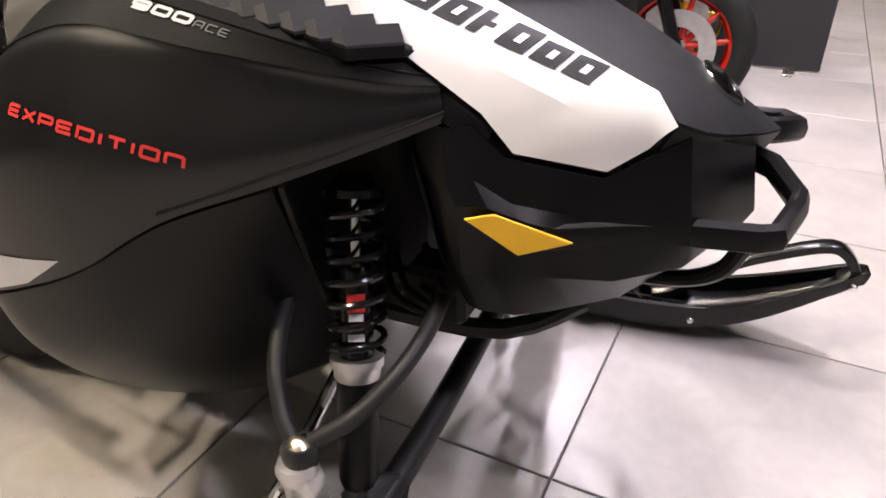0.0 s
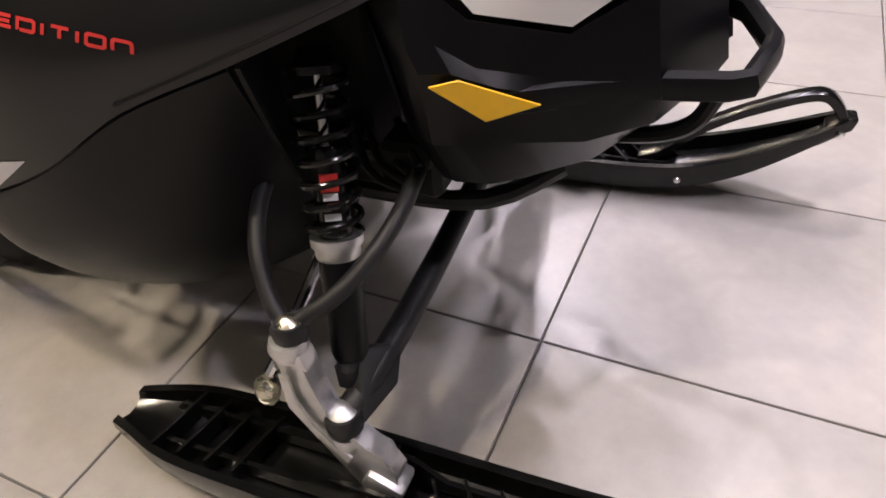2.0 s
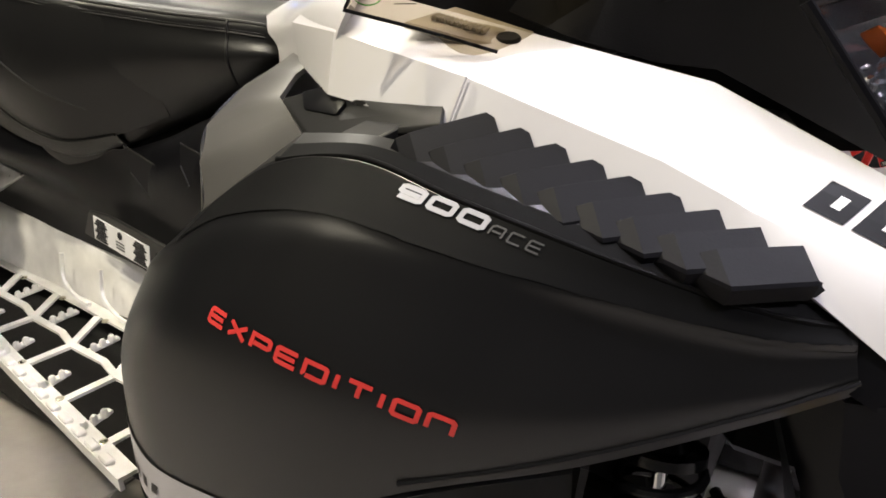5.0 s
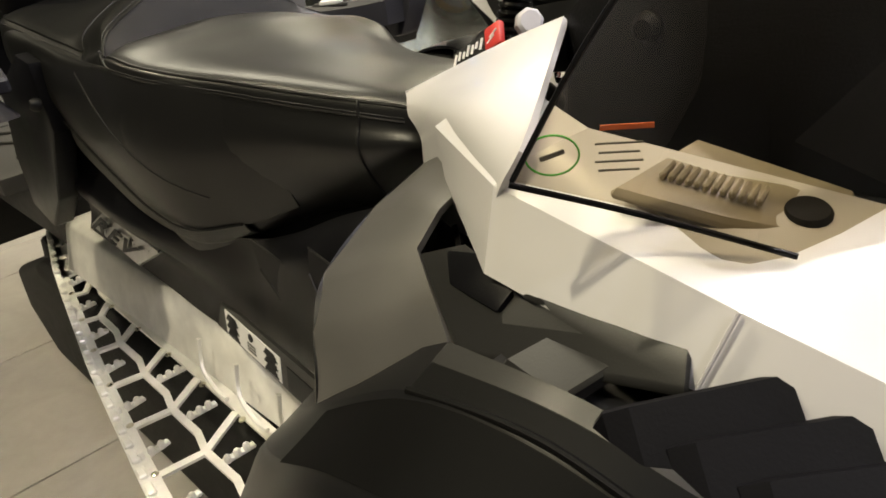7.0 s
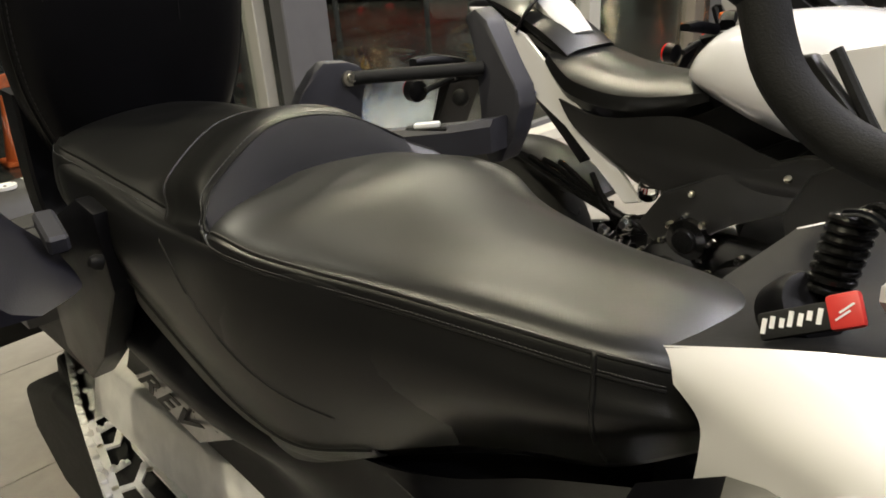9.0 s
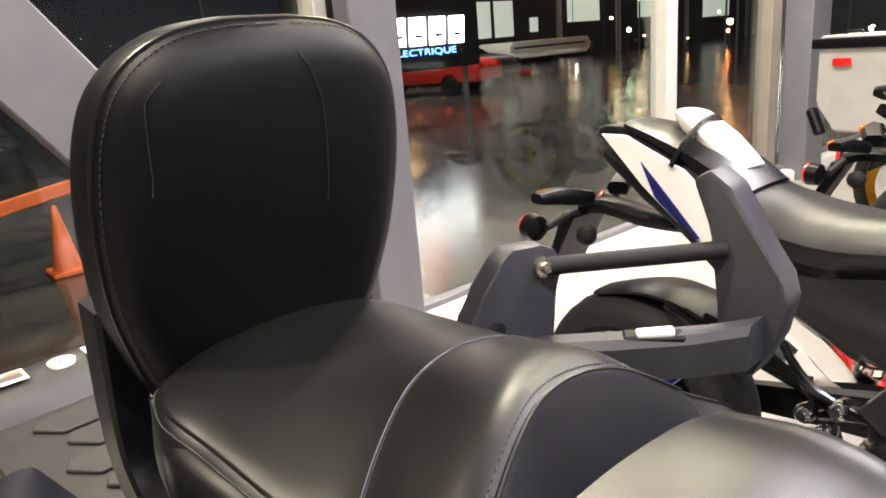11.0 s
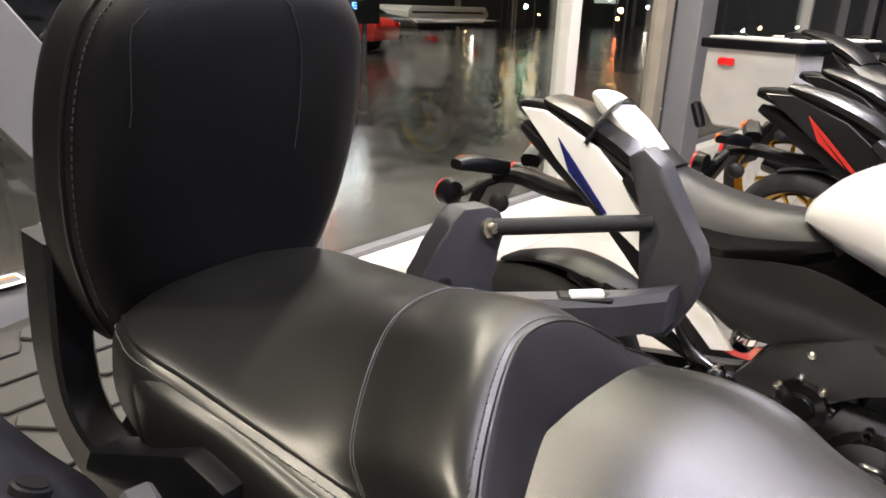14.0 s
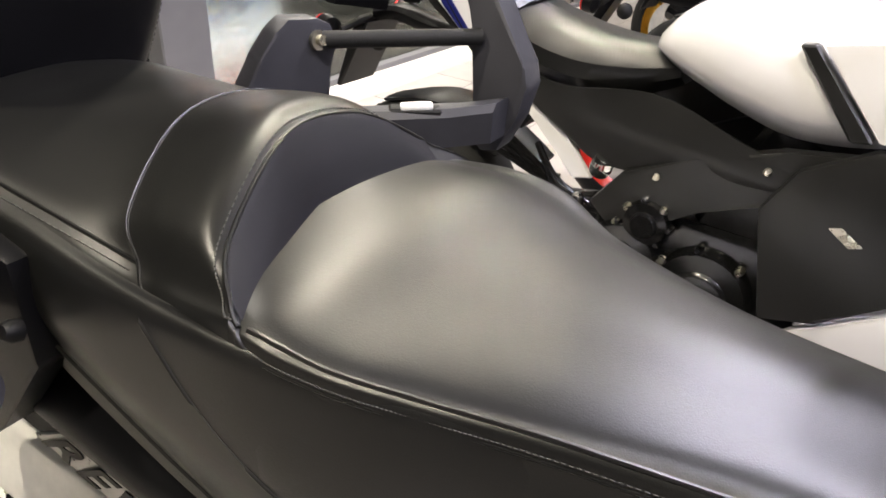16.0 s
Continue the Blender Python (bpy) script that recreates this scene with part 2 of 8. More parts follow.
def catmull(points, n):
    """n points on a smooth curve through the given ones."""
    p = [Vector(q) for q in points]
    if len(p) < 3:
        return [p[0].lerp(p[-1], k / (n - 1)) for k in range(n)]
    out = []
    for k in range(n):
        u = k / (n - 1) * (len(p) - 1)
        i = min(int(u), len(p) - 2)
        f = u - i
        a, b, c, d = p[max(i - 1, 0)], p[i], p[i + 1], p[min(i + 2, len(p) - 1)]
        out.append(0.5 * ((2 * b) + (c - a) * f + (2 * a - 5 * b + 4 * c - d) * f * f + (3 * b - a - 3 * c + d) * f ** 3))
    return out


def box(bm, c, s, m=None, bev=0.0, seg=1):
    r = bmesh.ops.create_cube(bm, size=1.0)
    vs = r["verts"]
    bmesh.ops.scale(bm, vec=s, verts=vs)
    if bev:
        es = list({e for v in vs for e in v.link_edges})
        got = bmesh.ops.bevel(bm, geom=es, offset=bev, segments=seg, affect="EDGES", profile=0.5)
        vs = list({v for f in got["faces"] for v in f.verts} | {v for v in vs if v.is_valid})
    if m is not None:
        bmesh.ops.transform(bm, matrix=m, verts=vs)
    bmesh.ops.translate(bm, vec=c, verts=vs)
    return vs


def rings(bm, rows, close=True, caps=True):
    """A skin over rows of points of equal count; each row is a closed ring if close."""
    vr = [[bm.verts.new(p) for p in row] for row in rows]
    n = len(vr[0])
    for a, b in zip(vr, vr[1:]):
        for k in range(n if close else n - 1):
            q = [a[k], a[(k + 1) % n], b[(k + 1) % n], b[k]]
            try:
                bm.faces.new(q)
            except ValueError:
                pass
    if close and caps:
        for row in (vr[0], vr[-1]):
            try:
                bm.faces.new(row)
            except ValueError:
                pass
    return vr


def tube(bm, points, r, n=10, smooth=0, flat=1.0, caps=True):
    """A round bar along points; r a radius or one for each end; flat squeezes it across."""
    pts = catmull(points, smooth) if smooth else [Vector(p) for p in points]
    rows, up = [], None
    for k, p in enumerate(pts):
        d = (pts[min(k + 1, len(pts) - 1)] - pts[max(k - 1, 0)]).normalized()
        if up is None:
            up = Vector((0, 0, 1)) if abs(d.z) < 0.9 else Vector((0, 1, 0))
        side = d.cross(up).normalized()
        up = side.cross(d).normalized()
        f = k / max(len(pts) - 1, 1)
        rad = r if isinstance(r, (int, float)) else r[0] + (r[1] - r[0]) * f
        rows.append([p + side * (math.cos(2 * math.pi * j / n) * rad) + up * (math.sin(2 * math.pi * j / n) * rad * flat) for j in range(n)])
    rings(bm, rows, True, caps)


def lathe(bm, a, b, profile, n=24):
    """Turned body on the axis from a to b: profile rows of (fraction along, radius)."""
    a, b = Vector(a), Vector(b)
    d = (b - a).normalized()
    u = d.orthogonal().normalized()
    v = d.cross(u)
    rows = []
    for f, r in profile:
        c = a.lerp(b, f)
        rows.append([c + u * (math.cos(2 * math.pi * j / n) * r) + v * (math.sin(2 * math.pi * j / n) * r) for j in range(n)])
    rings(bm, rows)


def helix(bm, a, b, radius, wire, turns, n=8, per=18):
    a, b = Vector(a), Vector(b)
    d = (b - a).normalized()
    u = d.orthogonal().normalized()
    v = d.cross(u)
    pts = []
    for k in range(int(turns * per) + 1):
        w = 2 * math.pi * k / per
        pts.append(a.lerp(b, k / (turns * per)) + u * math.cos(w) * radius + v * math.sin(w) * radius)
    tube(bm, pts, wire, n)


def prism(bm, outline, depth, bev=0.0, seg=2):
    """A plate: the outline (points in space) pushed along depth, edges rounded."""
    depth = Vector(depth)
    lo = [bm.verts.new(Vector(p)) for p in outline]
    hi = [bm.verts.new(Vector(p) + depth) for p in outline]
    fs = [bm.faces.new(lo), bm.faces.new(list(reversed(hi)))]
    n = len(lo)
    for k in range(n):
        fs.append(bm.faces.new([lo[k], hi[k], hi[(k + 1) % n], lo[(k + 1) % n]]))
    if bev:
        es = list({e for f in fs for e in f.edges})
        bmesh.ops.bevel(bm, geom=es, offset=bev, segments=seg, affect="EDGES", profile=0.6)


def skin(rows, nu, nv, thick=0.004, linear=False, inward=None):
    """A bent sheet through a net of points (rows of equal count), with thickness."""
    def along(pts, n):
        if not linear:
            return catmull(pts, n)
        p = [Vector(q) for q in pts]
        out = []
        for k in range(n):
            u = k / (n - 1) * (len(p) - 1)
            i = min(int(u), len(p) - 2)
            out.append(p[i].lerp(p[i + 1], u - i))
        return out
    net = [catmull(r, nu) for r in rows]
    cols = [along([net[i][k] for i in range(len(net))], nv) for k in range(nu)]
    grid = [[cols[k][i] for k in range(nu)] for i in range(nv)]
    bm = bmesh.new()
    rings(bm, grid, close=False)
    bmesh.ops.recalc_face_normals(bm, faces=bm.faces)
    if thick:
        bm.normal_update()
        got = bmesh.ops.solidify(bm, geom=bm.faces[:], thickness=thick)
    return bm


def flip(p, s):
    return (p[0], p[1] * s, p[2])


def lettering(name, words, size, m, material, parent, depth=0.0006, shear=0.0, label="", wide=1.0, fit=None, bold=0.0):
    cu = bpy.data.curves.new(name, "FONT")
    cu.body, cu.size, cu.extrude, cu.shear, cu.align_x, cu.offset = words, size, depth, shear, "LEFT", bold
    tmp = bpy.data.objects.new(name, cu)
    scene.collection.objects.link(tmp)
    dg = bpy.context.evaluated_depsgraph_get()
    me = bpy.data.meshes.new_from_object(tmp.evaluated_get(dg))
    bpy.data.objects.remove(tmp)
    bpy.data.curves.remove(cu)
    me.name = name
    if fit:
        xs, ys = [v.co.x for v in me.vertices], [v.co.y for v in me.vertices]
        me.transform(Matrix.Translation((-min(xs), -min(ys), 0)))
        me.transform(Matrix.Diagonal((fit[0] / (max(xs) - min(xs)), fit[1] / (max(ys) - min(ys)), 1, 1)))
    else:
        me.transform(Matrix.Diagonal((wide, 1, 1, 1)))
    me.transform(m)
    me.materials.clear()
    me.materials.append(material)
    ob = new(name, me)
    ob.parent = parent
    return tagged(ob, label) if label else ob


STROKES = {
    "E": [[(1, 1), (0.1, 1), (0, 0.88), (0, 0.12), (0.1, 0), (1, 0)], [(0.1, 0.5), (0.92, 0.5)]],
    "X": [[(0, 1), (1, 0)], [(0, 0), (0.42, 0.42)], [(0.58, 0.58), (1, 1)]],
    "P": [[(0, 0), (0, 1), (0.9, 1), (1, 0.88), (1, 0.52), (0.9, 0.4), (0.12, 0.4)]],
    "D": [[(0.04, 0.0), (0, 0.06), (0, 1), (0.9, 1), (1, 0.88), (1, 0.12), (0.9, 0), (0.14, 0)]],
    "I": [[(0.5, 0), (0.5, 1)]],
    "T": [[(0, 1), (1, 1)], [(0.5, 0.9), (0.5, 0)]],
    "O": [[(0.5, 0), (0.1, 0), (0, 0.12), (0, 0.88), (0.1, 1), (0.9, 1), (1, 0.88), (1, 0.12), (0.9, 0), (0.5, 0)]],
    "N": [[(0, 0), (0, 0.88), (0.1, 1), (0.9, 1), (1, 0.88), (1, 0)]],
    "9": [[(0.88, 0.45), (0.12, 0.45), (0, 0.55), (0, 0.88), (0.12, 1), (0.88, 1), (1, 0.88), (1, 0.12), (0.88, 0), (0.04, 0)]],
    "0": [[(0.5, 0), (0.12, 0), (0, 0.14), (0, 0.86), (0.12, 1), (0.88, 1), (1, 0.86), (1, 0.14), (0.88, 0), (0.5, 0)]],
    "A": [[(0, 0), (0, 0.8), (0.2, 1), (0.9, 1), (1, 0.9), (1, 0)], [(0.16, 0.4), (0.84, 0.4)]],
    "C": [[(1, 1), (0.1, 1), (0, 0.88), (0, 0.12), (0.1, 0), (1, 0)]],
}


def stroke_letter(ch, w, h, pen, m, material, parent, lean=0.0):
    """One squared letter of even stroke, laid flat on the pose m."""
    bm = bmesh.new()
    for line in STROKES[ch]:
        pts = [Vector((pen / 2 + x * (w - pen), pen / 2 + y * (h - pen), 0)) for x, y in line]
        fine = [pts[0]]
        for a, b in zip(pts, pts[1:]):
            n = max(1, int((b - a).length / 0.004))
            fine += [a.lerp(b, k / n) for k in range(1, n + 1)]
        row = []
        for k, p in enumerate(fine):
            d0 = (p - fine[k - 1]).normalized() if k else (fine[1] - p).normalized()
            d1 = (fine[k + 1] - p).normalized() if k < len(fine) - 1 else d0
            n0 = Vector((-d0.y, d0.x, 0))
            nn = (n0 + Vector((-d1.y, d1.x, 0))).normalized()
            nn = nn * (pen / 2 / max(nn.dot(n0), 0.5))
            row.append([p + nn, p - nn])
        rings(bm, row, close=False)
    for v in bm.verts:
        v.co.x += v.co.y * lean
    bmesh.ops.transform(bm, matrix=m, verts=bm.verts)
    return part("lettering", bm, material, parent, smooth=0)


def plane_at(origin, right, up):
    """A pose whose x runs along right and y along up."""
    x = Vector(right).normalized()
    z = x.cross(Vector(up)).normalized()
    y = z.cross(x)
    m = Matrix((x, y, z)).transposed().to_4x4()
    m.translation = Vector(origin)
    return m


def tree_of(ob):
    """A search tree over a mesh, in the mesh's own axes."""
    me = ob.data
    return BVHTree.FromPolygons([v.co.copy() for v in me.vertices], [tuple(f.vertices) for f in me.polygons])


def cling(tree, points, lift, inner=None):
    """The given points moved onto the skin, raised by lift."""
    out = []
    for p in points:
        q, n, _, _ = tree.find_nearest(Vector(p))
        d = Vector(p) - (inner if inner is not None else Vector((p[0], 0, 0.75)))
        if n.dot(d) < 0:
            n = -n
        out.append(q + n * lift)
    return out


def wrap(ob, tree, away, lift=0.0012):
    """Presses a flat piece of lettering onto a curved skin; away points out of the skin."""
    a = Vector(away).normalized()
    for v in ob.data.vertices:
        q, n, _, _ = tree.ray_cast(v.co + a * 0.05, -a)
        if q is None:
            q, n, _, _ = tree.find_nearest(v.co + a * 0.014)
        v.co = q + (n if n.dot(a) > 0 else -n) * lift



from mathutils.bvhtree import BVHTree


# ---------------------------------------------------------------- the showroom
GX0, GX1, GY0, GY1 = -3.3, 4.5, -3.6, 13.2
WALLX = -3.36

bm = bmesh.new()
box(bm, ((GX0 + GX1) / 2, (GY0 + GY1) / 2, -0.06), (GX1 - GX0, GY1 - GY0, 0.1))
floor = tagged(part("floor", bm, GROUT), "pale grey porcelain tile floor with dark grout", "floor", kind="structure")


def window_wall():
    bm = bmesh.new()
    prism(bm, [(WALLX - 0.12, GY0, -0.1), (WALLX - 0.12, GY0, 0.085), (WALLX + 0.05, GY0, 0.085), (WALLX + 0.085, GY0, 0.07), (WALLX + 0.085, GY0, -0.1)],
          (0, GY1 - GY0, 0), 0.004, 1)
    sill = tagged(part("window_sill", bm, SILL), "pale stone sill along the foot of the glass front", "sill", kind="structure")
    top = CEILING
    posts = ((-2.3, -2.16, FRAME), (1.045, 1.10, FRAMEWHITE), (3.42, 3.54, FRAMEWHITE), (4.80, 4.95, BROWN), (9.0, 9.08, FRAMEWHITE), (11.0, 11.1, FRAME), (13.0, 13.2, FRAME))
    last = GY0
    for k, (y0, y1, mat_) in enumerate(posts):
        bm = bmesh.new()
        box(bm, (WALLX - 0.03, (y0 + y1) / 2, (0.085 + top) / 2), (0.11, y1 - y0, top - 0.085), bev=0.004)
        tagged(part(f"window_post_{k + 1}", bm, mat_), "painted metal window post of the glass front", "post", kind="structure")
        if y0 - last > 0.2:
            bm = bmesh.new()
            box(bm, (WALLX - 0.05, (last + y0) / 2, (0.085 + top) / 2), (0.008, y0 - last, top - 0.085))
            pane = tagged(part(f"window_{k + 1}", bm, PANE), "tall clear window pane of the glass front", "window", kind="structure")
            pane.visible_shadow = False
            bm = bmesh.new()
            box(bm, (WALLX - 0.03, (last + y0) / 2, 0.10), (0.06, y0 - last, 0.03), bev=0.003)
            part("bead", bm, FRAME, pane)
        last = y1
    # structural column and slanted steel brace just inside the glass
    bm = bmesh.new()
    box(bm, (WALLX + 0.12, 1.205, top / 2), (0.10, 0.22, top), bev=0.006)
    tagged(part("column_1", bm, FRAME), "grey painted steel column inside the glass front", "column", kind="structure")
    bm = bmesh.new()
    prism(bm, [(WALLX + 0.08, 1.12, 0.0), (WALLX + 0.08, -1.30, 3.4), (WALLX + 0.08, -1.60, 3.4), (WALLX + 0.08, 0.82, 0.0)], (0.10, 0, 0), 0.006, 1)
    tagged(part("brace_1", bm, FRAME), "grey painted slanted steel brace by the glass front", "brace", kind="structure")
    bm = bmesh.new()
    box(bm, (WALLX + 0.05, 5.35, top / 2), (0.2, 0.34, top), bev=0.006)
    tagged(part("column_2", bm, FRAME), "grey painted column beside the glass front", "column", kind="structure")


window_wall()
for wname, c, s in (("wall_east", (GX1 + 0.1, (GY0 + GY1) / 2, CEILING / 2), (0.2, GY1 - GY0 + 0.4, CEILING)),
                    ("wall_south", ((GX0 + GX1) / 2, GY0 - 0.1, CEILING / 2), (GX1 - GX0, 0.2, CEILING)),
                    ("wall_north", ((GX0 + GX1) / 2, GY1 + 0.1, CEILING / 2), (GX1 - GX0, 0.2, CEILING))):
    bm = bmesh.new()
    box(bm, c, s)
    tagged(part(wname, bm, WALLPAINT), "plain painted showroom wall", "wall", kind="structure")
bm = bmesh.new()
box(bm, ((GX0 + GX1) / 2, (GY0 + GY1) / 2, CEILING + 0.1), (GX1 - GX0 + 0.6, GY1 - GY0, 0.2))
tagged(part("ceiling", bm, DARKWALL), "dark showroom ceiling with lights", "ceiling", kind="structure")

# outside: wet ground in the night, a lit sign, lamps
bm = bmesh.new()
box(bm, (-153.5, 0, -0.2), (300, 400, 0.1))
tagged(part("ground", bm, ASPHALT), "wet black asphalt outside in the night", "ground", kind="structure")


def street():
    for k, (x, y, z, r, col, e) in enumerate(((-32, 22, 5.2, 0.22, (1.0, 0.75, 0.45), 60), (-30, 26, 4.6, 0.18, (1.0, 0.8, 0.55), 60), (-36, 34, 5.0, 0.2, (1.0, 0.72, 0.4), 60),
                                             (-26, 38, 4.2, 0.18, (1, .8, .6), 60), (-30, 47, 3.9, 0.2, (1, .75, .45), 60), (-38, 16, 6.0, 0.2, (1, .9, .8), 40), (-34, 40, 2.2, .16, (1, .2, .1), 30),
                                             (-30, 31, 1.6, .16, (1, .7, .4), 40), (-22, 30, 3.2, .12, (1, .85, .6), 60), (-18, 33, 2.6, .10, (1, .5, .2), 40), (-40, 60, 5.5, .3, (1, .8, .5), 60), (-20, 44, 3.4, .14, (1, .95, .9), 60),
                                             (-15, 40, 2.2, .10, (1, .3, .15), 30), (-33, 70, 4.4, .3, (1, .75, .45), 60), (-14, 26, 4.6, .35, (1, .30, .08), 25), (-25, 52, 1.4, .12, (1, .9, .8), 60), (-38, 25, 2.4, .14, (1, .95, .9), 50), (-21, 15.5, 4.2, .2, (1, .55, .25), 60))):
        root = thing("street_lamp", "distant street lamp glowing in the night", "street lamp", pose(x, y, 0), "lamps along the street")
        bm = bmesh.new()
        tube(bm, [(0, 0, -0.15), (0, 0, z)], 0.05, 8)
        part("pole", bm, FRAME, root)
        bm = bmesh.new()
        bmesh.ops.create_icosphere(bm, subdivisions=2, radius=r, matrix=Matrix.Translation((0, 0, z)))
        part("lamp_head", bm, glow("lamp_glow", col, e), root)

    rnd = random.Random(11)
    for k in range(26):
        y = rnd.uniform(18, 46)
        x = -3.6 - (y - 5) * rnd.uniform(0.22, 0.85)
        z = rnd.choice((0.5, 0.6, 0.7, 1.2, 1.8, 2.6, 3.4))
        col = rnd.choice(((1, 0.85, 0.6), (1, 0.6, 0.25), (1, 0.95, 0.9), (1, 0.2, 0.08), (0.5, 0.9, 0.6)))
        root = thing("street_lamp", "distant street lamp glowing in the night", "street lamp", pose(x, y, 0), "lamps along the street")
        bm = bmesh.new()
        tube(bm, [(0, 0, -0.15), (0, 0, z)], 0.02, 6)
        part("pole", bm, DARKWALL, root)
        bm = bmesh.new()
        bmesh.ops.create_icosphere(bm, subdivisions=2, radius=rnd.uniform(0.04, 0.10), matrix=Matrix.Translation((0, 0, z)))
        part("lamp_head", bm, glow("lamp_glow", col, rnd.uniform(15, 50)), root)


street()

bm = bmesh.new()
box(bm, (-33.0, 42.0, 2.4), (8.0, 44.0, 5.1), bev=0.05)
shop = part("far_building", bm, DARKWALL)
tagged(shop, "dark low shop building across the yard at night", "building")
for y_, z_, w_, h_ in ((27.5, 2.3, 1.5, 1.9), (29.3, 2.3, 1.5, 1.9), (31.8, 1.9, 0.7, 0.8), (36.5, 2.6, 3.2, 1.4), (44.0, 2.6, 3.2, 1.4), (53.0, 2.4, 4.0, 1.6)):
    bm = bmesh.new()
    box(bm, (-28.98, y_, z_), (0.06, w_, h_), bev=0.01)
    pane_ = part("lit_window", bm, glow("shop_window_glow", (0.78, 0.86, 0.80), 0.55), shop, "dimly lit shop window")
for y_ in (22.5, 26.0, 34.0, 40.0, 48.5, 58.0):
    bm = bmesh.new()
    box(bm, (-28.9, y_, 2.4), (0.25, 0.3, 5.1), bev=0.02)
    part("pilaster", bm, FRAMEWHITE, shop)


def yard_trailer():
    """Long low white trailer parked across the yard."""
    root = thing("trailer", "long white trailer parked on the wet yard", "trailer", pose(-20.6, 22.2, -0.15))
    bm = bmesh.new()
    prism(bm, [(-0.9, -2.5, 0.62), (-0.9, 2.2, 0.62), (-0.9, 2.55, 0.95), (-0.9, 2.3, 1.25), (-0.9, -2.3, 1.25), (-0.9, -2.5, 1.1)], (1.8, 0, 0), 0.05, 2)
    body = part("body", bm, WHITEPL, root)
    bm = bmesh.new()
    box(bm, (0.905, -0.1, 1.02), (0.012, 4.4, 0.07), bev=0.004)
    part("stripe", bm, DECALBLACK, body, "black stripe")
    bm = bmesh.new()
    box(bm, (0, 0, 0.54), (1.5, 4.6, 0.14), bev=0.02)
    part("chassis", bm, MATTE, root)
    for y in (-0.75, 0.15):
        for x in (-0.75, 0.75):
            bm = bmesh.new()
            lathe(bm, (x - 0.1, y, 0.31), (x + 0.1, y, 0.31), ((0, 0.02), (0, 0.28), (0.15, 0.31), (0.85, 0.31), (1, 0.28), (1, 0.02)), 20)
            part("wheel", bm, RUBBER, root)
    bm = bmesh.new()
    tube(bm, [(0, -2.2, 0.5), (0, -3.5, 0.45)], 0.05, 8)
    tube(bm, [(0, -3.3, 0.45), (0, -3.3, 0.0)], 0.035, 8)
    part("drawbar", bm, MATTE, root)


yard_trailer()


def parked_car(x, y, turn, paint, label):
    root = thing("parked_car", label, "car", pose(x, y, -0.15, 0, 0, turn), "cars parked across the yard")
    bm = bmesh.new()
    side = [(-2.15, 0.35), (-2.2, 0.75), (-1.9, 0.92), (-1.15, 0.98), (0.95, 0.98), (1.9, 0.86), (2.15, 0.66), (2.15, 0.35)]
    prism(bm, [(x_, -0.85, z_) for x_, z_ in side], (0, 1.7, 0), 0.07, 2)
    part("body", bm, paint, root)
    bm = bmesh.new()
    rings(bm, [[(-1.6, -0.78, 0.95), (1.05, -0.78, 0.95), (1.05, 0.78, 0.95), (-1.6, 0.78, 0.95)], [(-1.15, -0.62, 1.42), (0.25, -0.62, 1.42), (0.25, 0.62, 1.42), (-1.15, 0.62, 1.42)]])
    bmesh.ops.bevel(bm, geom=bm.edges[:], offset=0.05, segments=2, affect="EDGES")
    part("cabin", bm, GLOSSBLACK, root, "dark car windows")
    for cx in (-1.3, 1.35):
        for cy in (-0.75, 0.75):
            bm = bmesh.new()
            lathe(bm, (cx, cy - 0.1, 0.31), (cx, cy + 0.1, 0.31), ((0, 0.02), (0, 0.28), (0.15, 0.31), (0.85, 0.31), (1, 0.28), (1, 0.02)), 20)
            part("wheel", bm, RUBBER, root)
    for cy in (-0.62, 0.62):
        bm = bmesh.new()
        box(bm, (2.12, cy, 0.70), (0.10, 0.32, 0.13), bev=0.03, seg=2)
        part("headlight", bm, MIRROR, root)
        bm = bmesh.new()
        box(bm, (-2.17, cy, 0.76), (0.08, 0.28, 0.15), bev=0.02, seg=2)
        part("tail_light", bm, REDLENS, root, "red tail light")


parked_car(-17.2, 13.2, -160, RED, "dark red car parked on the wet yard")
parked_car(-19.5, 16.6, 15, TRIM, "dark grey car parked on the wet yard")


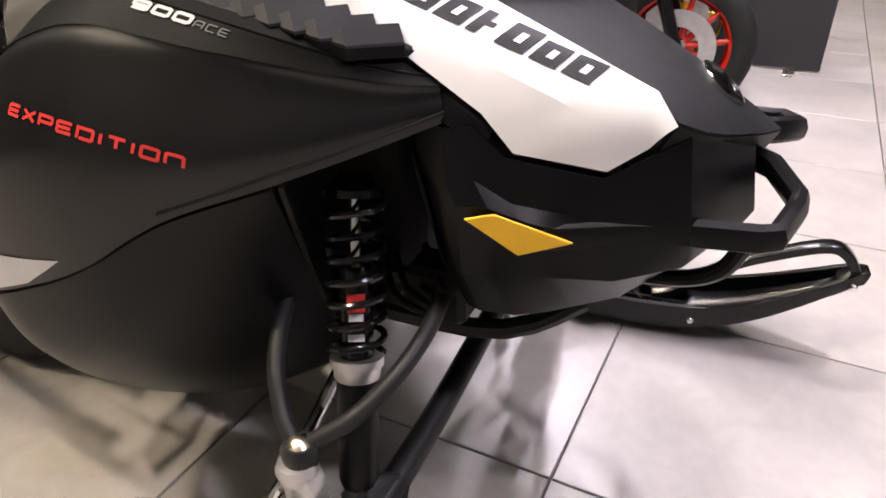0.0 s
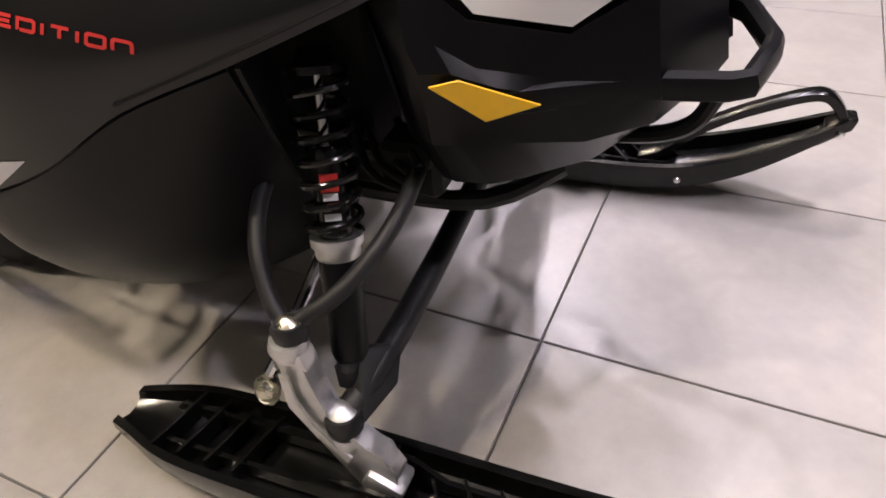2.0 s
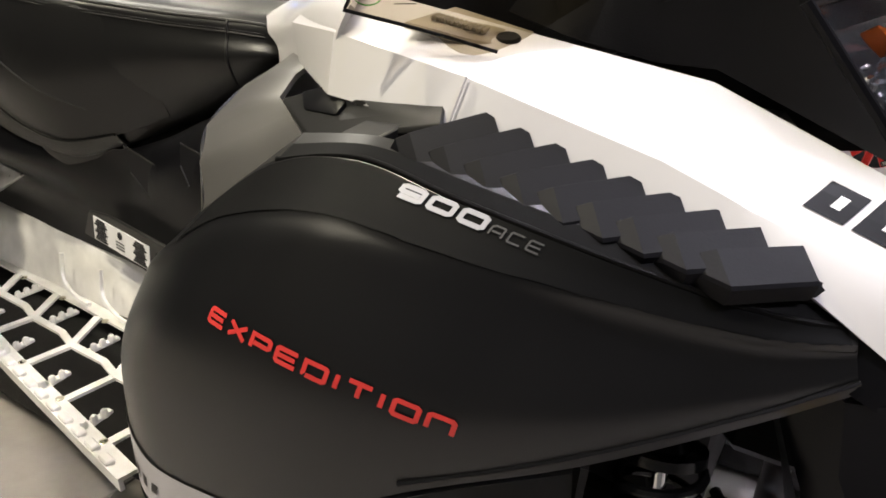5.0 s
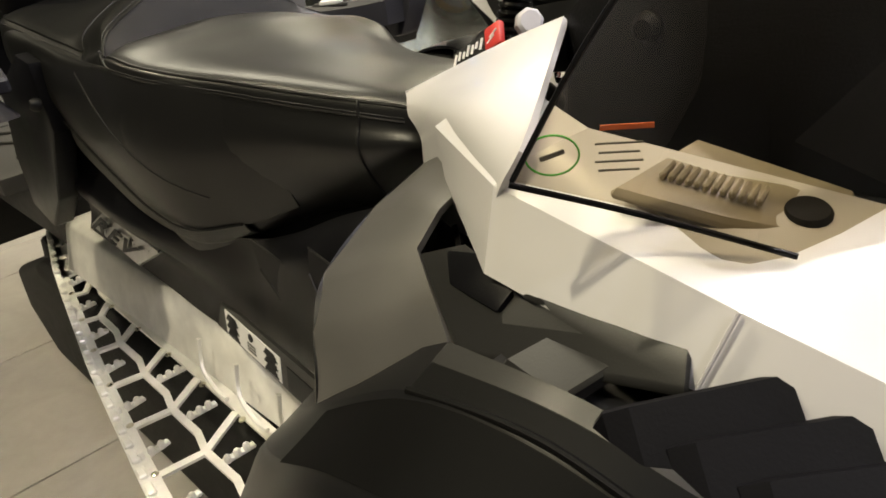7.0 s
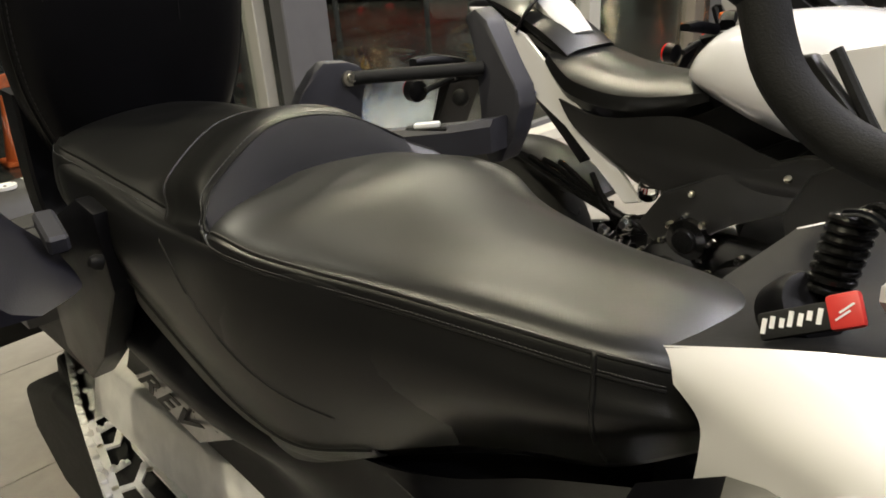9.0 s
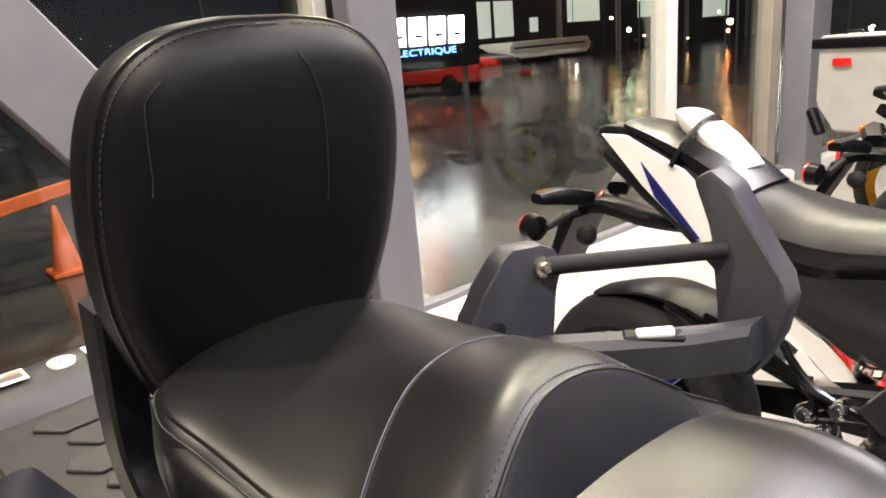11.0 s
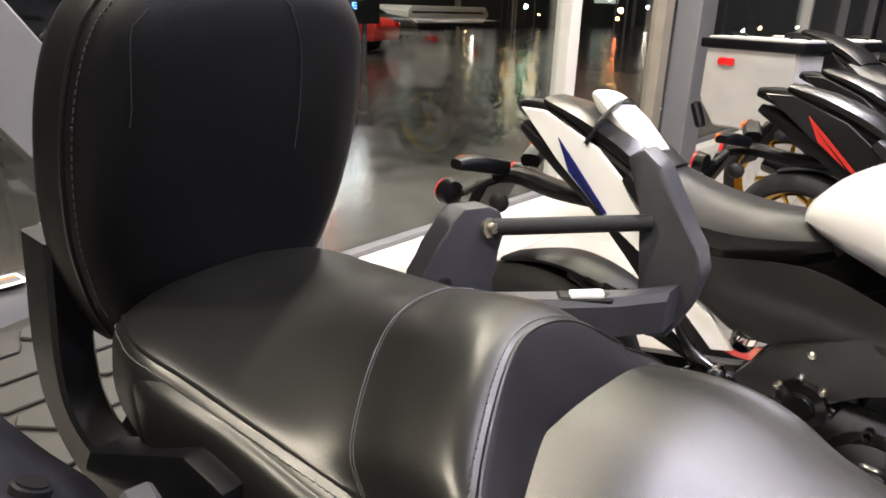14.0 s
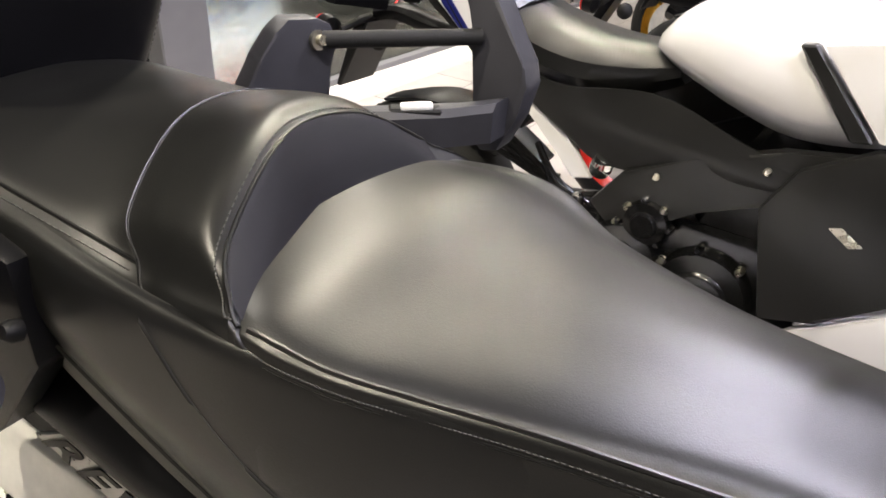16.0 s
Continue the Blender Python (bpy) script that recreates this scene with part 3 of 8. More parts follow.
def shop_sign():
    """Lit sign outside: the maker's name as plain blocks, a blue emblem and the small readable word below."""
    root = thing("lit_sign", "lit shop sign with white blocks and blue lettering on black", "sign", pose(-10.2, 7.15, 1.25, 0, 0, 0))
    bm = bmesh.new()
    box(bm, (-0.04, 0.12, 0.14), (0.05, 1.1, 0.62), bev=0.01)
    part("panel", bm, DECALBLACK, root)
    for y in (-0.3, 0.54):
        bm = bmesh.new()
        tube(bm, [(-0.06, y, -0.596), (-0.06, y, 0.4)], 0.02, 10)
        part("post", bm, FRAME, root)
    white, blue, red = glow("sign_white", (1, 1, 1), 9.0), glow("sign_blue", (0.12, 0.35, 1.0), 7.0), glow("sign_red", (1.0, 0.16, 0.05), 7.0)
    for k in range(4):
        bm = bmesh.new()
        y = -0.22 + k * 0.185
        prism(bm, [(0, y, 0), (0, y + 0.15, 0), (0, y + 0.165, 0.19), (0, y + 0.015, 0.19)], (0.012, 0, 0), 0.004, 1)
        part("name_block", bm, white, root)
        bm = bmesh.new()
        prism(bm, [(0.013, y + 0.05, 0.055), (0.013, y + 0.12, 0.055), (0.013, y + 0.125, 0.075), (0.013, y + 0.055, 0.075)], (0.003, 0, 0))
        part("slot", bm, DECALBLACK, root)
    bm = bmesh.new()
    lathe(bm, (0, -0.36, 0.06), (0.012, -0.36, 0.06), ((0, 0.0), (0, 0.125), (1, 0.125), (1, 0.0)), 20)
    part("emblem", bm, blue, root)
    lettering("lettering", "ELECTRIQUE", 0.062, plane_at((0.005, -0.21, -0.065), (0, 1, 0), (0, 0, 1)), blue, root, wide=1.75)
    for y in (-0.25, -0.06, 0.1):
        bm = bmesh.new()
        box(bm, (0, y, 0.39), (0.012, 0.1, 0.12), bev=0.003)
        part("red_block", bm, red, root)
    root.scale = (2.35, 2.35, 2.35)


shop_sign()


def cone(x, y, z, s=1.0):
    root = thing("traffic_cone", "orange plastic traffic cone standing outside on wet asphalt", "traffic cone", pose(x, y, z), "cones outside")
    bm = bmesh.new()
    box(bm, (0, 0, 0.02), (0.38 * s, 0.38 * s, 0.04), bev=0.01)
    part("base", bm, ORANGE, root)
    bm = bmesh.new()
    lathe(bm, (0, 0, 0.04), (0, 0, 0.75 * s), ((0, 0.15 * s), (0.02, 0.145 * s), (0.97, 0.03 * s), (1, 0.02 * s)), 20)
    part("body", bm, ORANGE, root)


cone(-6.63, 0.72, -0.15, 0.68)
root = thing("barrier_board", "orange plastic barrier board outside behind the cone", "barrier", pose(-6.62, 0.75, 0.46))
bm = bmesh.new()
box(bm, (0, 0, 0), (0.04, 1.3, 0.10), pose(0, 0, 0, 9, 0, 0), bev=0.01)
part("board", bm, ORANGE, root)
for y in (-0.50, 0.50):
    bm = bmesh.new()
    box(bm, (0, y, -0.305), (0.04, 0.04, 0.61), bev=0.005)
    part("leg", bm, DARKWALL, root)


def raindrops():
    """Beads of rain on the outer face of the glass front."""
    rnd = random.Random(3)
    bm = bmesh.new()
    for k in range(3200):
        y, z = rnd.uniform(-1.6, 6.5), 0.12 + 2.0 * rnd.random() ** 1.2
        r = rnd.choice((0.0014, 0.0018, 0.0024, 0.0034))
        c = Vector((WALLX - 0.0545, y, z))
        tip = bm.verts.new(c - Vector((r * 0.7, 0, 0)))
        rim = [bm.verts.new(c + Vector((0, r * math.cos(a), r * 1.25 * math.sin(a)))) for a in (2 * math.pi * j / 6 for j in range(6))]
        mid_ = [bm.verts.new(c + Vector((-r * 0.5, 0.7 * r * math.cos(a), 0.85 * r * math.sin(a)))) for a in (2 * math.pi * j / 6 for j in range(6))]
        for j in range(6):
            bm.faces.new([rim[j], rim[(j + 1) % 6], mid_[(j + 1) % 6], mid_[j]])
            bm.faces.new([mid_[j], mid_[(j + 1) % 6], tip])
    tagged(part("raindrops", bm, LENS, None, smooth=80), "small raindrops on the outside of the window glass", "raindrops", kind="stuff")


raindrops()

# ---------------------------------------------------------------- the snowmobile
SLED = pose(0, 0.085, 0, 0, 0, 2.46)
sled = thing("snowmobile", "black and white touring snowmobile parked on the tile floor", "snowmobile", SLED)


def ski(side, turn):
    """A black plastic ski; x runs to the tip, the pivot is at 0."""
    stations = ((-0.47, 0.040, 0.030, 0.030), (-0.43, 0.052, 0.020, 0.045), (-0.33, 0.078, 0.004, 0.065), (-0.15, 0.083, 0.0, 0.075), (0.05, 0.083, 0.0, 0.078), (0.2, 0.082, 0.003, 0.078),
                (0.32, 0.077, 0.022, 0.072), (0.42, 0.068, 0.060, 0.066), (0.51, 0.052, 0.112, 0.056), (0.58, 0.036, 0.160, 0.044), (0.615, 0.016, 0.188, 0.030))
    rows = []
    for x, w, z, h in stations:
        d = min(0.04, h * 0.55)
        lip = min(0.014, w * 0.4)
        rows.append([(x, y, z + q) for y, q in ((-w * 0.3, 0), (w * 0.3, 0), (w * 0.42, 0.012), (w * 0.95, 0.02), (w, h * 0.5), (w * 0.97, h), (w * 0.97 - lip, h), (w * 0.97 - lip - 0.004, d), (w * 0.2, d - 0.006),
                                                (-w * 0.2, d - 0.006), (-w * 0.97 + lip + 0.004, d), (-w * 0.97 + lip, h), (-w * 0.97, h), (-w, h * 0.5), (-w * 0.95, 0.02), (-w * 0.42, 0.012))])
    fine = []
    cols = [catmull([r[k] for r in rows], 41) for k in range(16)]
    for i in range(41):
        fine.append([cols[k][i] for k in range(16)])
    bm = bmesh.new()
    rings(bm, fine)
    body = part("ski", bm, GLOSSBLACK, sled, "black plastic ski with ribbed trough")
    body.matrix_basis = pose(-0.13, side * 0.492, 0.002, 0, 0, turn)
    # carry loop
    bm = bmesh.new()
    path = [(0.20, 0, 0.070), (0.26, 0, 0.095), (0.32, 0, 0.150), (0.38, 0, 0.190), (0.44, 0, 0.220), (0.51, 0, 0.250), (0.55, 0, 0.255), (0.58, 0, 0.232), (0.606, 0, 0.185)]
    pts = catmull(path, 34)
    rows = []
    for k, p in enumerate(pts):
        d = (pts[min(k + 1, 33)] - pts[max(k - 1, 0)]).normalized()
        nrm = Vector((-d.z, 0, d.x))
        w = 0.030 if k < 4 else 0.019
        th = 0.0075
        rows.append([p + Vector((0, y, 0)) + nrm * q for y, q in ((-w, -th), (-w * 0.8, -th * 1.3), (w * 0.8, -th * 1.3), (w, -th), (w, th), (w * 0.8, th * 1.3), (-w * 0.8, th * 1.3), (-w, th))])
    rings(bm, rows)
    part("carry_loop", bm, GLOSSBLACK, body)
    bm = bmesh.new()
    prism(bm, [(0.552, -0.034, 0.150), (0.562, -0.034, 0.196), (0.594, -0.022, 0.216), (0.622, -0.018, 0.214), (0.616, -0.018, 0.190)], (0, 0.048, 0), 0.006, 2)
    part("tip_cap", bm, GLOSSBLACK, body)
    for k, x in enumerate((-0.36, -0.31, -0.26, -0.21, 0.09, 0.145, 0.20, 0.25)):
        bm = bmesh.new()
        a = 35 if k > 3 else -12
        box(bm, (x, 0, 0.055), (0.006, 0.115, 0.035), pose(0, 0, 0, 0, 0, a), bev=0.001)
        part("rib", bm, GLOSSBLACK, body)
    for y in (-0.034, 0.034):
        bm = bmesh.new()
        prism(bm, [(-0.40, y - 0.004, 0.04), (-0.38, y - 0.004, 0.062), (-0.12, y - 0.004, 0.07), (-0.06, y - 0.004, 0.105), (0.04, y - 0.004, 0.105), (0.09, y - 0.004, 0.07), (0.27, y - 0.004, 0.075), (0.29, y - 0.004, 0.05)],
              (0, 0.008, 0), 0.001, 1)
        part("web", bm, GLOSSBLACK, body)
    bm = bmesh.new()
    tube(bm, [(0, -0.082, 0.085), (0, 0.055, 0.085)], 0.010, 12)
    lathe(bm, (0, -0.075, 0.085), (0, -0.092, 0.085), ((0, 0.014), (0.8, 0.014), (1, 0.010)), 6)
    part("pivot_bolt", bm, STEEL if side > 0 else GLOSSBLACK, body)
    for bx, bz, by in ((0.29, 0.055, -0.076), (0.592, 0.185, -0.034)):
        bm = bmesh.new()
        lathe(bm, (bx, by + 0.004, bz), (bx, by - 0.006, bz), ((0, 0.009), (0.5, 0.009), (1, 0.005)), 12)
        part("bolt", bm, CHROME, body, "bright round bolt")
    bm = bmesh.new()
    box(bm, (-0.06, 0, 0.0015), (0.5, 0.012, 0.006), bev=0.002)
    part("wear_bar", bm, STEEL, body)
    return body


ski(-1, 0.3)
ski(1, 3.5)


def suspension(s):
    f = lambda *p: flip(p, s)  # noqa: E731  (side s: -1 mirrors y)
    # cast spindle, a bent leg in the plane of the wheel line
    bm = bmesh.new()
    out = [(-0.252, 0.31), (-0.243, 0.332), (-0.210, 0.332), (-0.203, 0.31), (-0.206, 0.262), (-0.192, 0.218), (-0.160, 0.192), (-0.128, 0.178), (-0.113, 0.16), (-0.098, 0.148), (-0.086, 0.128),
           (-0.098, 0.10), (-0.085, 0.085), (-0.10, 0.062), (-0.155, 0.066), (-0.172, 0.10), (-0.218, 0.168), (-0.25, 0.225)]
    prism(bm, [f(-0.168 + (x + 0.168) * 0.92 + 0.004, 0.474, z) for x, z in out], f(0, 0.032, 0), 0.006, 2)
    leg = part("spindle", bm, CAST, sled, "cast aluminium spindle")
    bm = bmesh.new()
    prism(bm, [f(x, 0.512, z) for x, z in ((-0.236, 0.30), (-0.219, 0.30), (-0.221, 0.255), (-0.205, 0.21), (-0.178, 0.176), (-0.150, 0.158), (-0.160, 0.14), (-0.200, 0.18), (-0.235, 0.235))], f(0, 0.004, 0), 0.0015, 1)
    part("web_face", bm, CAST, leg)
    bm = bmesh.new()
    box(bm, f(-0.115, 0.492, 0.098), (0.06, 0.050, 0.04), pose(0, 0, 0, 0, 25, 0), bev=0.008, seg=2)
    part("foot", bm, CAST, leg)
    bm = bmesh.new()
    lathe(bm, f(-0.228, 0.489, 0.318), f(-0.228, 0.489, 0.342), ((0, 0.024), (0.5, 0.027), (1, 0.023)), 20)
    part("upper_eye", bm, CAST, leg)
    bm = bmesh.new()
    lathe(bm, f(-0.168, 0.49, 0.158), f(-0.168, 0.49, 0.182), ((0, 0.024), (0.5, 0.027), (1, 0.023)), 20)
    part("lower_eye", bm, CAST, leg)
    # upper arm: two bent tubes to one joint
    arm = bmesh.new()
    tube(arm, [f(-0.345, 0.25, 0.475), f(-0.318, 0.36, 0.458), f(-0.292, 0.425, 0.425), f(-0.262, 0.462, 0.382), f(-0.232, 0.480, 0.352)], 0.0115, 12, 20)
    tube(arm, [f(-0.135, 0.25, 0.475), f(-0.128, 0.33, 0.455), f(-0.142, 0.395, 0.425), f(-0.176, 0.445, 0.388), f(-0.226, 0.476, 0.354)], 0.0115, 12, 20)
    arm = part("upper_arm", arm, TUBE, sled, "black powder-coated bent suspension arm")
    bm = bmesh.new()
    lathe(bm, f(-0.226, 0.482, 0.336), f(-0.226, 0.482, 0.366), ((0, 0.022), (0.7, 0.024), (1, 0.019)), 20)
    part("joint_cup", bm, TUBE, arm)
    bm = bmesh.new()
    lathe(bm, f(-0.226, 0.482, 0.360), f(-0.226, 0.482, 0.374), ((0, 0.017), (0.4, 0.016), (0.8, 0.010), (1, 0.003)), 16)
    part("joint_cap", bm, STEEL, arm, "bright zinc joint cap")
    # lower arm
    bm = bmesh.new()
    tube(bm, [f(-0.168, 0.488, 0.205), f(-0.152, 0.40, 0.235), f(-0.143, 0.25, 0.262), f(-0.140, 0.02, 0.30)], (0.021, 0.019), 12, 16)
    low = part("lower_arm", bm, TUBE, sled, "black powder-coated lower suspension arm")
    bm = bmesh.new()
    prism(bm, [f(-0.156, 0.488, 0.200), f(-0.180, 0.44, 0.262), f(-0.172, 0.415, 0.272), f(-0.150, 0.37, 0.242), f(-0.135, 0.42, 0.215)], (0.018, 0, 0.004), 0.003, 1)
    part("gusset", bm, TUBE, low)
    bm = bmesh.new()
    tube(bm, [f(-0.36, 0.06, 0.30), f(-0.27, 0.28, 0.265), f(-0.16, 0.45, 0.225)], 0.014, 10, 8)
    part("rear_tube", bm, TUBE, low)
    bm = bmesh.new()
    lathe(bm, f(-0.170, 0.489, 0.180), f(-0.170, 0.489, 0.222), ((0, 0.020), (0.25, 0.026), (0.75, 0.027), (1, 0.024)), 20)
    part("joint_cup", bm, TUBE, low)
    bm = bmesh.new()
    lathe(bm, f(-0.170, 0.489, 0.216), f(-0.170, 0.489, 0.232), ((0, 0.022), (0.35, 0.021), (0.8, 0.012), (1, 0.003)), 20)
    part("joint_cap", bm, CAST, low, "bright round joint cap")
    # shock absorber
    a, b = Vector(f(-0.178, 0.436, 0.248)), Vector(f(-0.229, 0.312, 0.650))
    at = lambda k: a.lerp(b, k)  # noqa: E731
    bm = bmesh.new()
    lathe(bm, at(0.03), at(0.40), ((0, 0.013), (0.03, 0.022), (0.10, 0.0255), (0.95, 0.0265), (1, 0.024)), 24)
    shock = part("shock", bm, PLASTIC, sled, "coil-over shock with black spring")
    bm = bmesh.new()
    lathe(bm, at(0.385), at(0.455), ((0, 0.027), (0.1, 0.029), (0.6, 0.030), (0.62, 0.034), (1, 0.034)), 24)
    part("collar", bm, CAST, shock, "machined aluminium collar")
    bm = bmesh.new()
    lathe(bm, at(0.45), at(0.73), ((0, 0.021), (0.95, 0.021), (1, 0.018)), 24)
    part("cylinder", bm, GLOSSBLACK, shock)
    bm = bmesh.new()
    lathe(bm, at(0.73), at(0.97), ((0, 0.0065), (1, 0.0065)), 16)
    part("shaft", bm, CHROME, shock, "polished chrome shaft")
    bm = bmesh.new()
    helix(bm, at(0.455), at(0.94), 0.0345, 0.0046, 7.5)
    part("spring", bm, GLOSSBLACK, shock, "glossy black coil spring")
    bm = bmesh.new()
    lathe(bm, at(0.93), at(1.0), ((0, 0.036), (0.3, 0.036), (0.4, 0.026), (1, 0.018)), 24)
    part("top_cup", bm, GLOSSBLACK, shock)
    bm = bmesh.new()
    box(bm, at(0.0), (0.03, 0.05, 0.045), bev=0.006)
    part("bottom_eye", bm, TUBE, shock)
    # sticker on the cylinder: plain bars
    d = (b - a).normalized()
    face = Vector((0.45, s * 0.78, 0.1))
    face = (face - d * face.dot(d)).normalized()
    side = d.cross(face).normalized()
    for k0, k1, w, m_ in ((0.60, 0.655, 0.011, DECALRED), (0.575, 0.597, 0.009, DECALWHITE), (0.515, 0.535, 0.010, DECALWHITE)):
        bm = bmesh.new()
        p0, p1 = at(k0) + face * 0.0215, at(k1) + face * 0.0215
        prism(bm, [p0 - side * w, p0 + side * w, p1 + side * w, p1 - side * w], face * 0.0015)
        part("sticker", bm, m_, shock)
    # tie rod with zinc rod ends
    bm = bmesh.new()
    tube(bm, [f(-0.272, 0.492, 0.262), f(-0.262, 0.44, 0.30), f(-0.275, 0.15, 0.42)], 0.009, 10, 8)
    rod = part("tie_rod", bm, CHROME, sled, "bright steel tie rod")
    bm = bmesh.new()
    lathe(bm, f(-0.274, 0.502, 0.218), f(-0.274, 0.502, 0.262), ((0, 0.012), (0.25, 0.016), (0.3, 0.011), (0.5, 0.018), (0.8, 0.016), (1, 0.006)), 14)
    part("rod_end", bm, STEEL, rod, "yellow zinc rod end")


suspension(-1)
suspension(1)


def rows_at(s, table):
    return [[flip(p, s) for p in row] for row in table]


XS = (-0.77, -0.74, -0.66, -0.58, -0.48, -0.38, -0.27, -0.18, -0.125)
RIDGE_IN = [(-0.755, -0.30, 0.715), (-0.70, -0.335, 0.750), (-0.625, -0.355, 0.803), (-0.552, -0.366, 0.851), (-0.46, -0.377, 0.866), (-0.38, -0.372, 0.854), (-0.27, -0.355, 0.830), (-0.18, -0.322, 0.803), (-0.125, -0.285, 0.783)]
RIDGE_OUT = [(-0.768, -0.335, 0.690), (-0.722, -0.375, 0.722), (-0.645, -0.392, 0.778), (-0.556, -0.396, 0.835), (-0.465, -0.400, 0.855), (-0.375, -0.398, 0.839), (-0.265, -0.378, 0.813), (-0.175, -0.342, 0.786), (-0.120, -0.302, 0.771)]
BAND_LOW = [(-0.775, -0.37, 0.655), (-0.745, -0.415, 0.680), (-0.670, -0.448, 0.720), (-0.59, -0.462, 0.762), (-0.475, -0.462, 0.795), (-0.37, -0.440, 0.785), (-0.265, -0.396, 0.770), (-0.172, -0.350, 0.757), (-0.116, -0.312, 0.755)]
WIDEST = [(-0.778, -0.39, 0.585), (-0.757, -0.45, 0.60), (-0.68, -0.492, 0.640), (-0.60, -0.507, 0.675), (-0.48, -0.502, 0.700), (-0.37, -0.474, 0.702), (-0.262, -0.423, 0.712), (-0.170, -0.362, 0.728), (-0.112, -0.316, 0.742)]
SEAM = [(-0.775, -0.40, 0.44), (-0.755, -0.46, 0.45), (-0.68, -0.503, 0.475), (-0.60, -0.512, 0.505), (-0.49, -0.505, 0.555), (-0.38, -0.474, 0.625), (-0.265, -0.421, 0.668), (-0.172, -0.360, 0.703), (-0.110, -0.314, 0.728)]


def side_panel(s):
    def level(k, proud=0.0):
        return [tuple(a_ + (b_ - a_) * k - (proud if i == 1 else 0) + (proud * 0.7 if i == 2 else 0) for i, (a_, b_) in enumerate(zip(p, q))) for p, q in zip(RIDGE_OUT, BAND_LOW)]
    bm = skin(rows_at(s, [RIDGE_OUT, level(0.30, 0.002), level(0.56, 0.0045), level(0.63, 0.0045), BAND_LOW, WIDEST, SEAM]), 60, 43, 0.006)
    panel = part("side_panel", bm, SATIN, sled, "satin charcoal side panel with decals")
    trim_low = [tuple(a_ + (b_ - a_) * 0.42 for a_, b_ in zip(p, q)) for p, q in zip(RIDGE_IN, RIDGE_OUT)]
    bm = skin(rows_at(s, [trim_low[3:], RIDGE_OUT[3:]]), 50, 4, 0.006)
    part("dark_band", bm, BANDBLACK, panel, "black decal band")
    bm = bmesh.new()
    tube(bm, catmull([flip(p, s) for p in RIDGE_OUT[3:]], 50), 0.0024, 8)
    part("ridge_bead", bm, BANDBLACK, panel)
    bm = skin(rows_at(s, [RIDGE_IN[3:], trim_low[3:]]), 50, 4, 0.006)
    part("top_trim", bm, TRIM, panel, "satin grey raised top edge")
    bm = skin(rows_at(s, [RIDGE_IN[:4], RIDGE_OUT[:4]]), 16, 4, 0.006)
    part("rear_shoulder", bm, SATIN, panel)
    # dark decal band under the ridge, pressed onto the panel
    ptree_ = tree_of(panel)
    up, low = [], []
    for a, b in zip(RIDGE_OUT[2:], BAND_LOW[2:]):
        a, b = Vector(flip(a, s)), Vector(flip(b, s))
        up.append(a)
        low.append(a.lerp(b, 0.59))
    up, low = catmull(up, 60), catmull(low, 60)
    bm = bmesh.new()
    out_ = Vector((0, -0.012 * s, 0.010))
    net_ = [[p.lerp(q, 0.02 + 0.098 * k) for p, q in zip(up, low)] for k in range(11)]
    rings(bm, [cling(ptree_, [p + out_ for p in r_], 0.0012, Vector((-0.45, -0.2 * s, 0.6))) for r_ in net_], close=False)
    band = part("dark_band", bm, BANDBLACK, panel, "black decal band")
    if s > 0:
        skin_tree = ptree_
        band_tree = tree_of(band)
        o, r = Vector((-0.422, -0.410, 0.8345)), Vector((0.15, 0.012, -0.027))
        x = 0.0
        for ch, w, h, pen, mat_ in (("9", 0.0212, 0.0125, 0.0038, MIDGREY), ("0", 0.0212, 0.0125, 0.0038, MIDGREY), ("0", 0.0212, 0.0125, 0.0038, MIDGREY), ("A", 0.0105, 0.0088, 0.0014, DARKGREY), ("C", 0.0105, 0.0088, 0.0014, DARKGREY), ("E", 0.0105, 0.0088, 0.0014, DARKGREY)):
            ob = stroke_letter(ch, w, h, pen, plane_at(o + r.normalized() * x, r, (0.10, 0.60, 0.75)), mat_, panel, 0.2)
            wrap(ob, band_tree, (0, -0.8, 0.6), 0.0016)
            x += w + 0.0030
        p0, p1 = Vector((-0.550, -0.500, 0.734)), Vector((-0.340, -0.462, 0.690))
        wide = (1.0, 1.0, 1.0, 1.0, 1.0, 0.30, 1.0, 0.30, 1.0, 1.0)
        unit = (p1 - p0).length / (sum(wide) + 0.17 * 9)
        x = 0.0
        for w, ch in zip(wide, "EXPEDITION"):
            ob = stroke_letter(ch, unit * w, 0.0145, 0.0037, plane_at(p0 + (p1 - p0).normalized() * x, p1 - p0, (0.03, 0.42, 0.9)), DECALRED, panel, 0.1)
            wrap(ob, skin_tree, (0, -0.9, 0.42), 0.0014)
            x += unit * (w + 0.17)
        # silver corner decal with a row of plain bars
        top = catmull([(-0.765, -0.450, 0.545), (-0.70, -0.487, 0.547), (-0.625, -0.505, 0.547), (-0.515, -0.510, 0.562)], 18)
        low = catmull([(-0.765, -0.46, 0.466), (-0.71, -0.486, 0.474), (-0.655, -0.504, 0.490), (-0.585, -0.512, 0.516)], 18)
        bm = bmesh.new()
        rings(bm, [cling(skin_tree, [a.lerp(b, k / 5) + Vector((0, -0.02, 0)) for a, b in zip(top, low)], 0.0015, Vector((-0.6, -0.2, 0.55))) for k in range(6)], close=False)
        part("corner_decal", bm, DECALGREY, panel, "silver corner decal with dark bars")
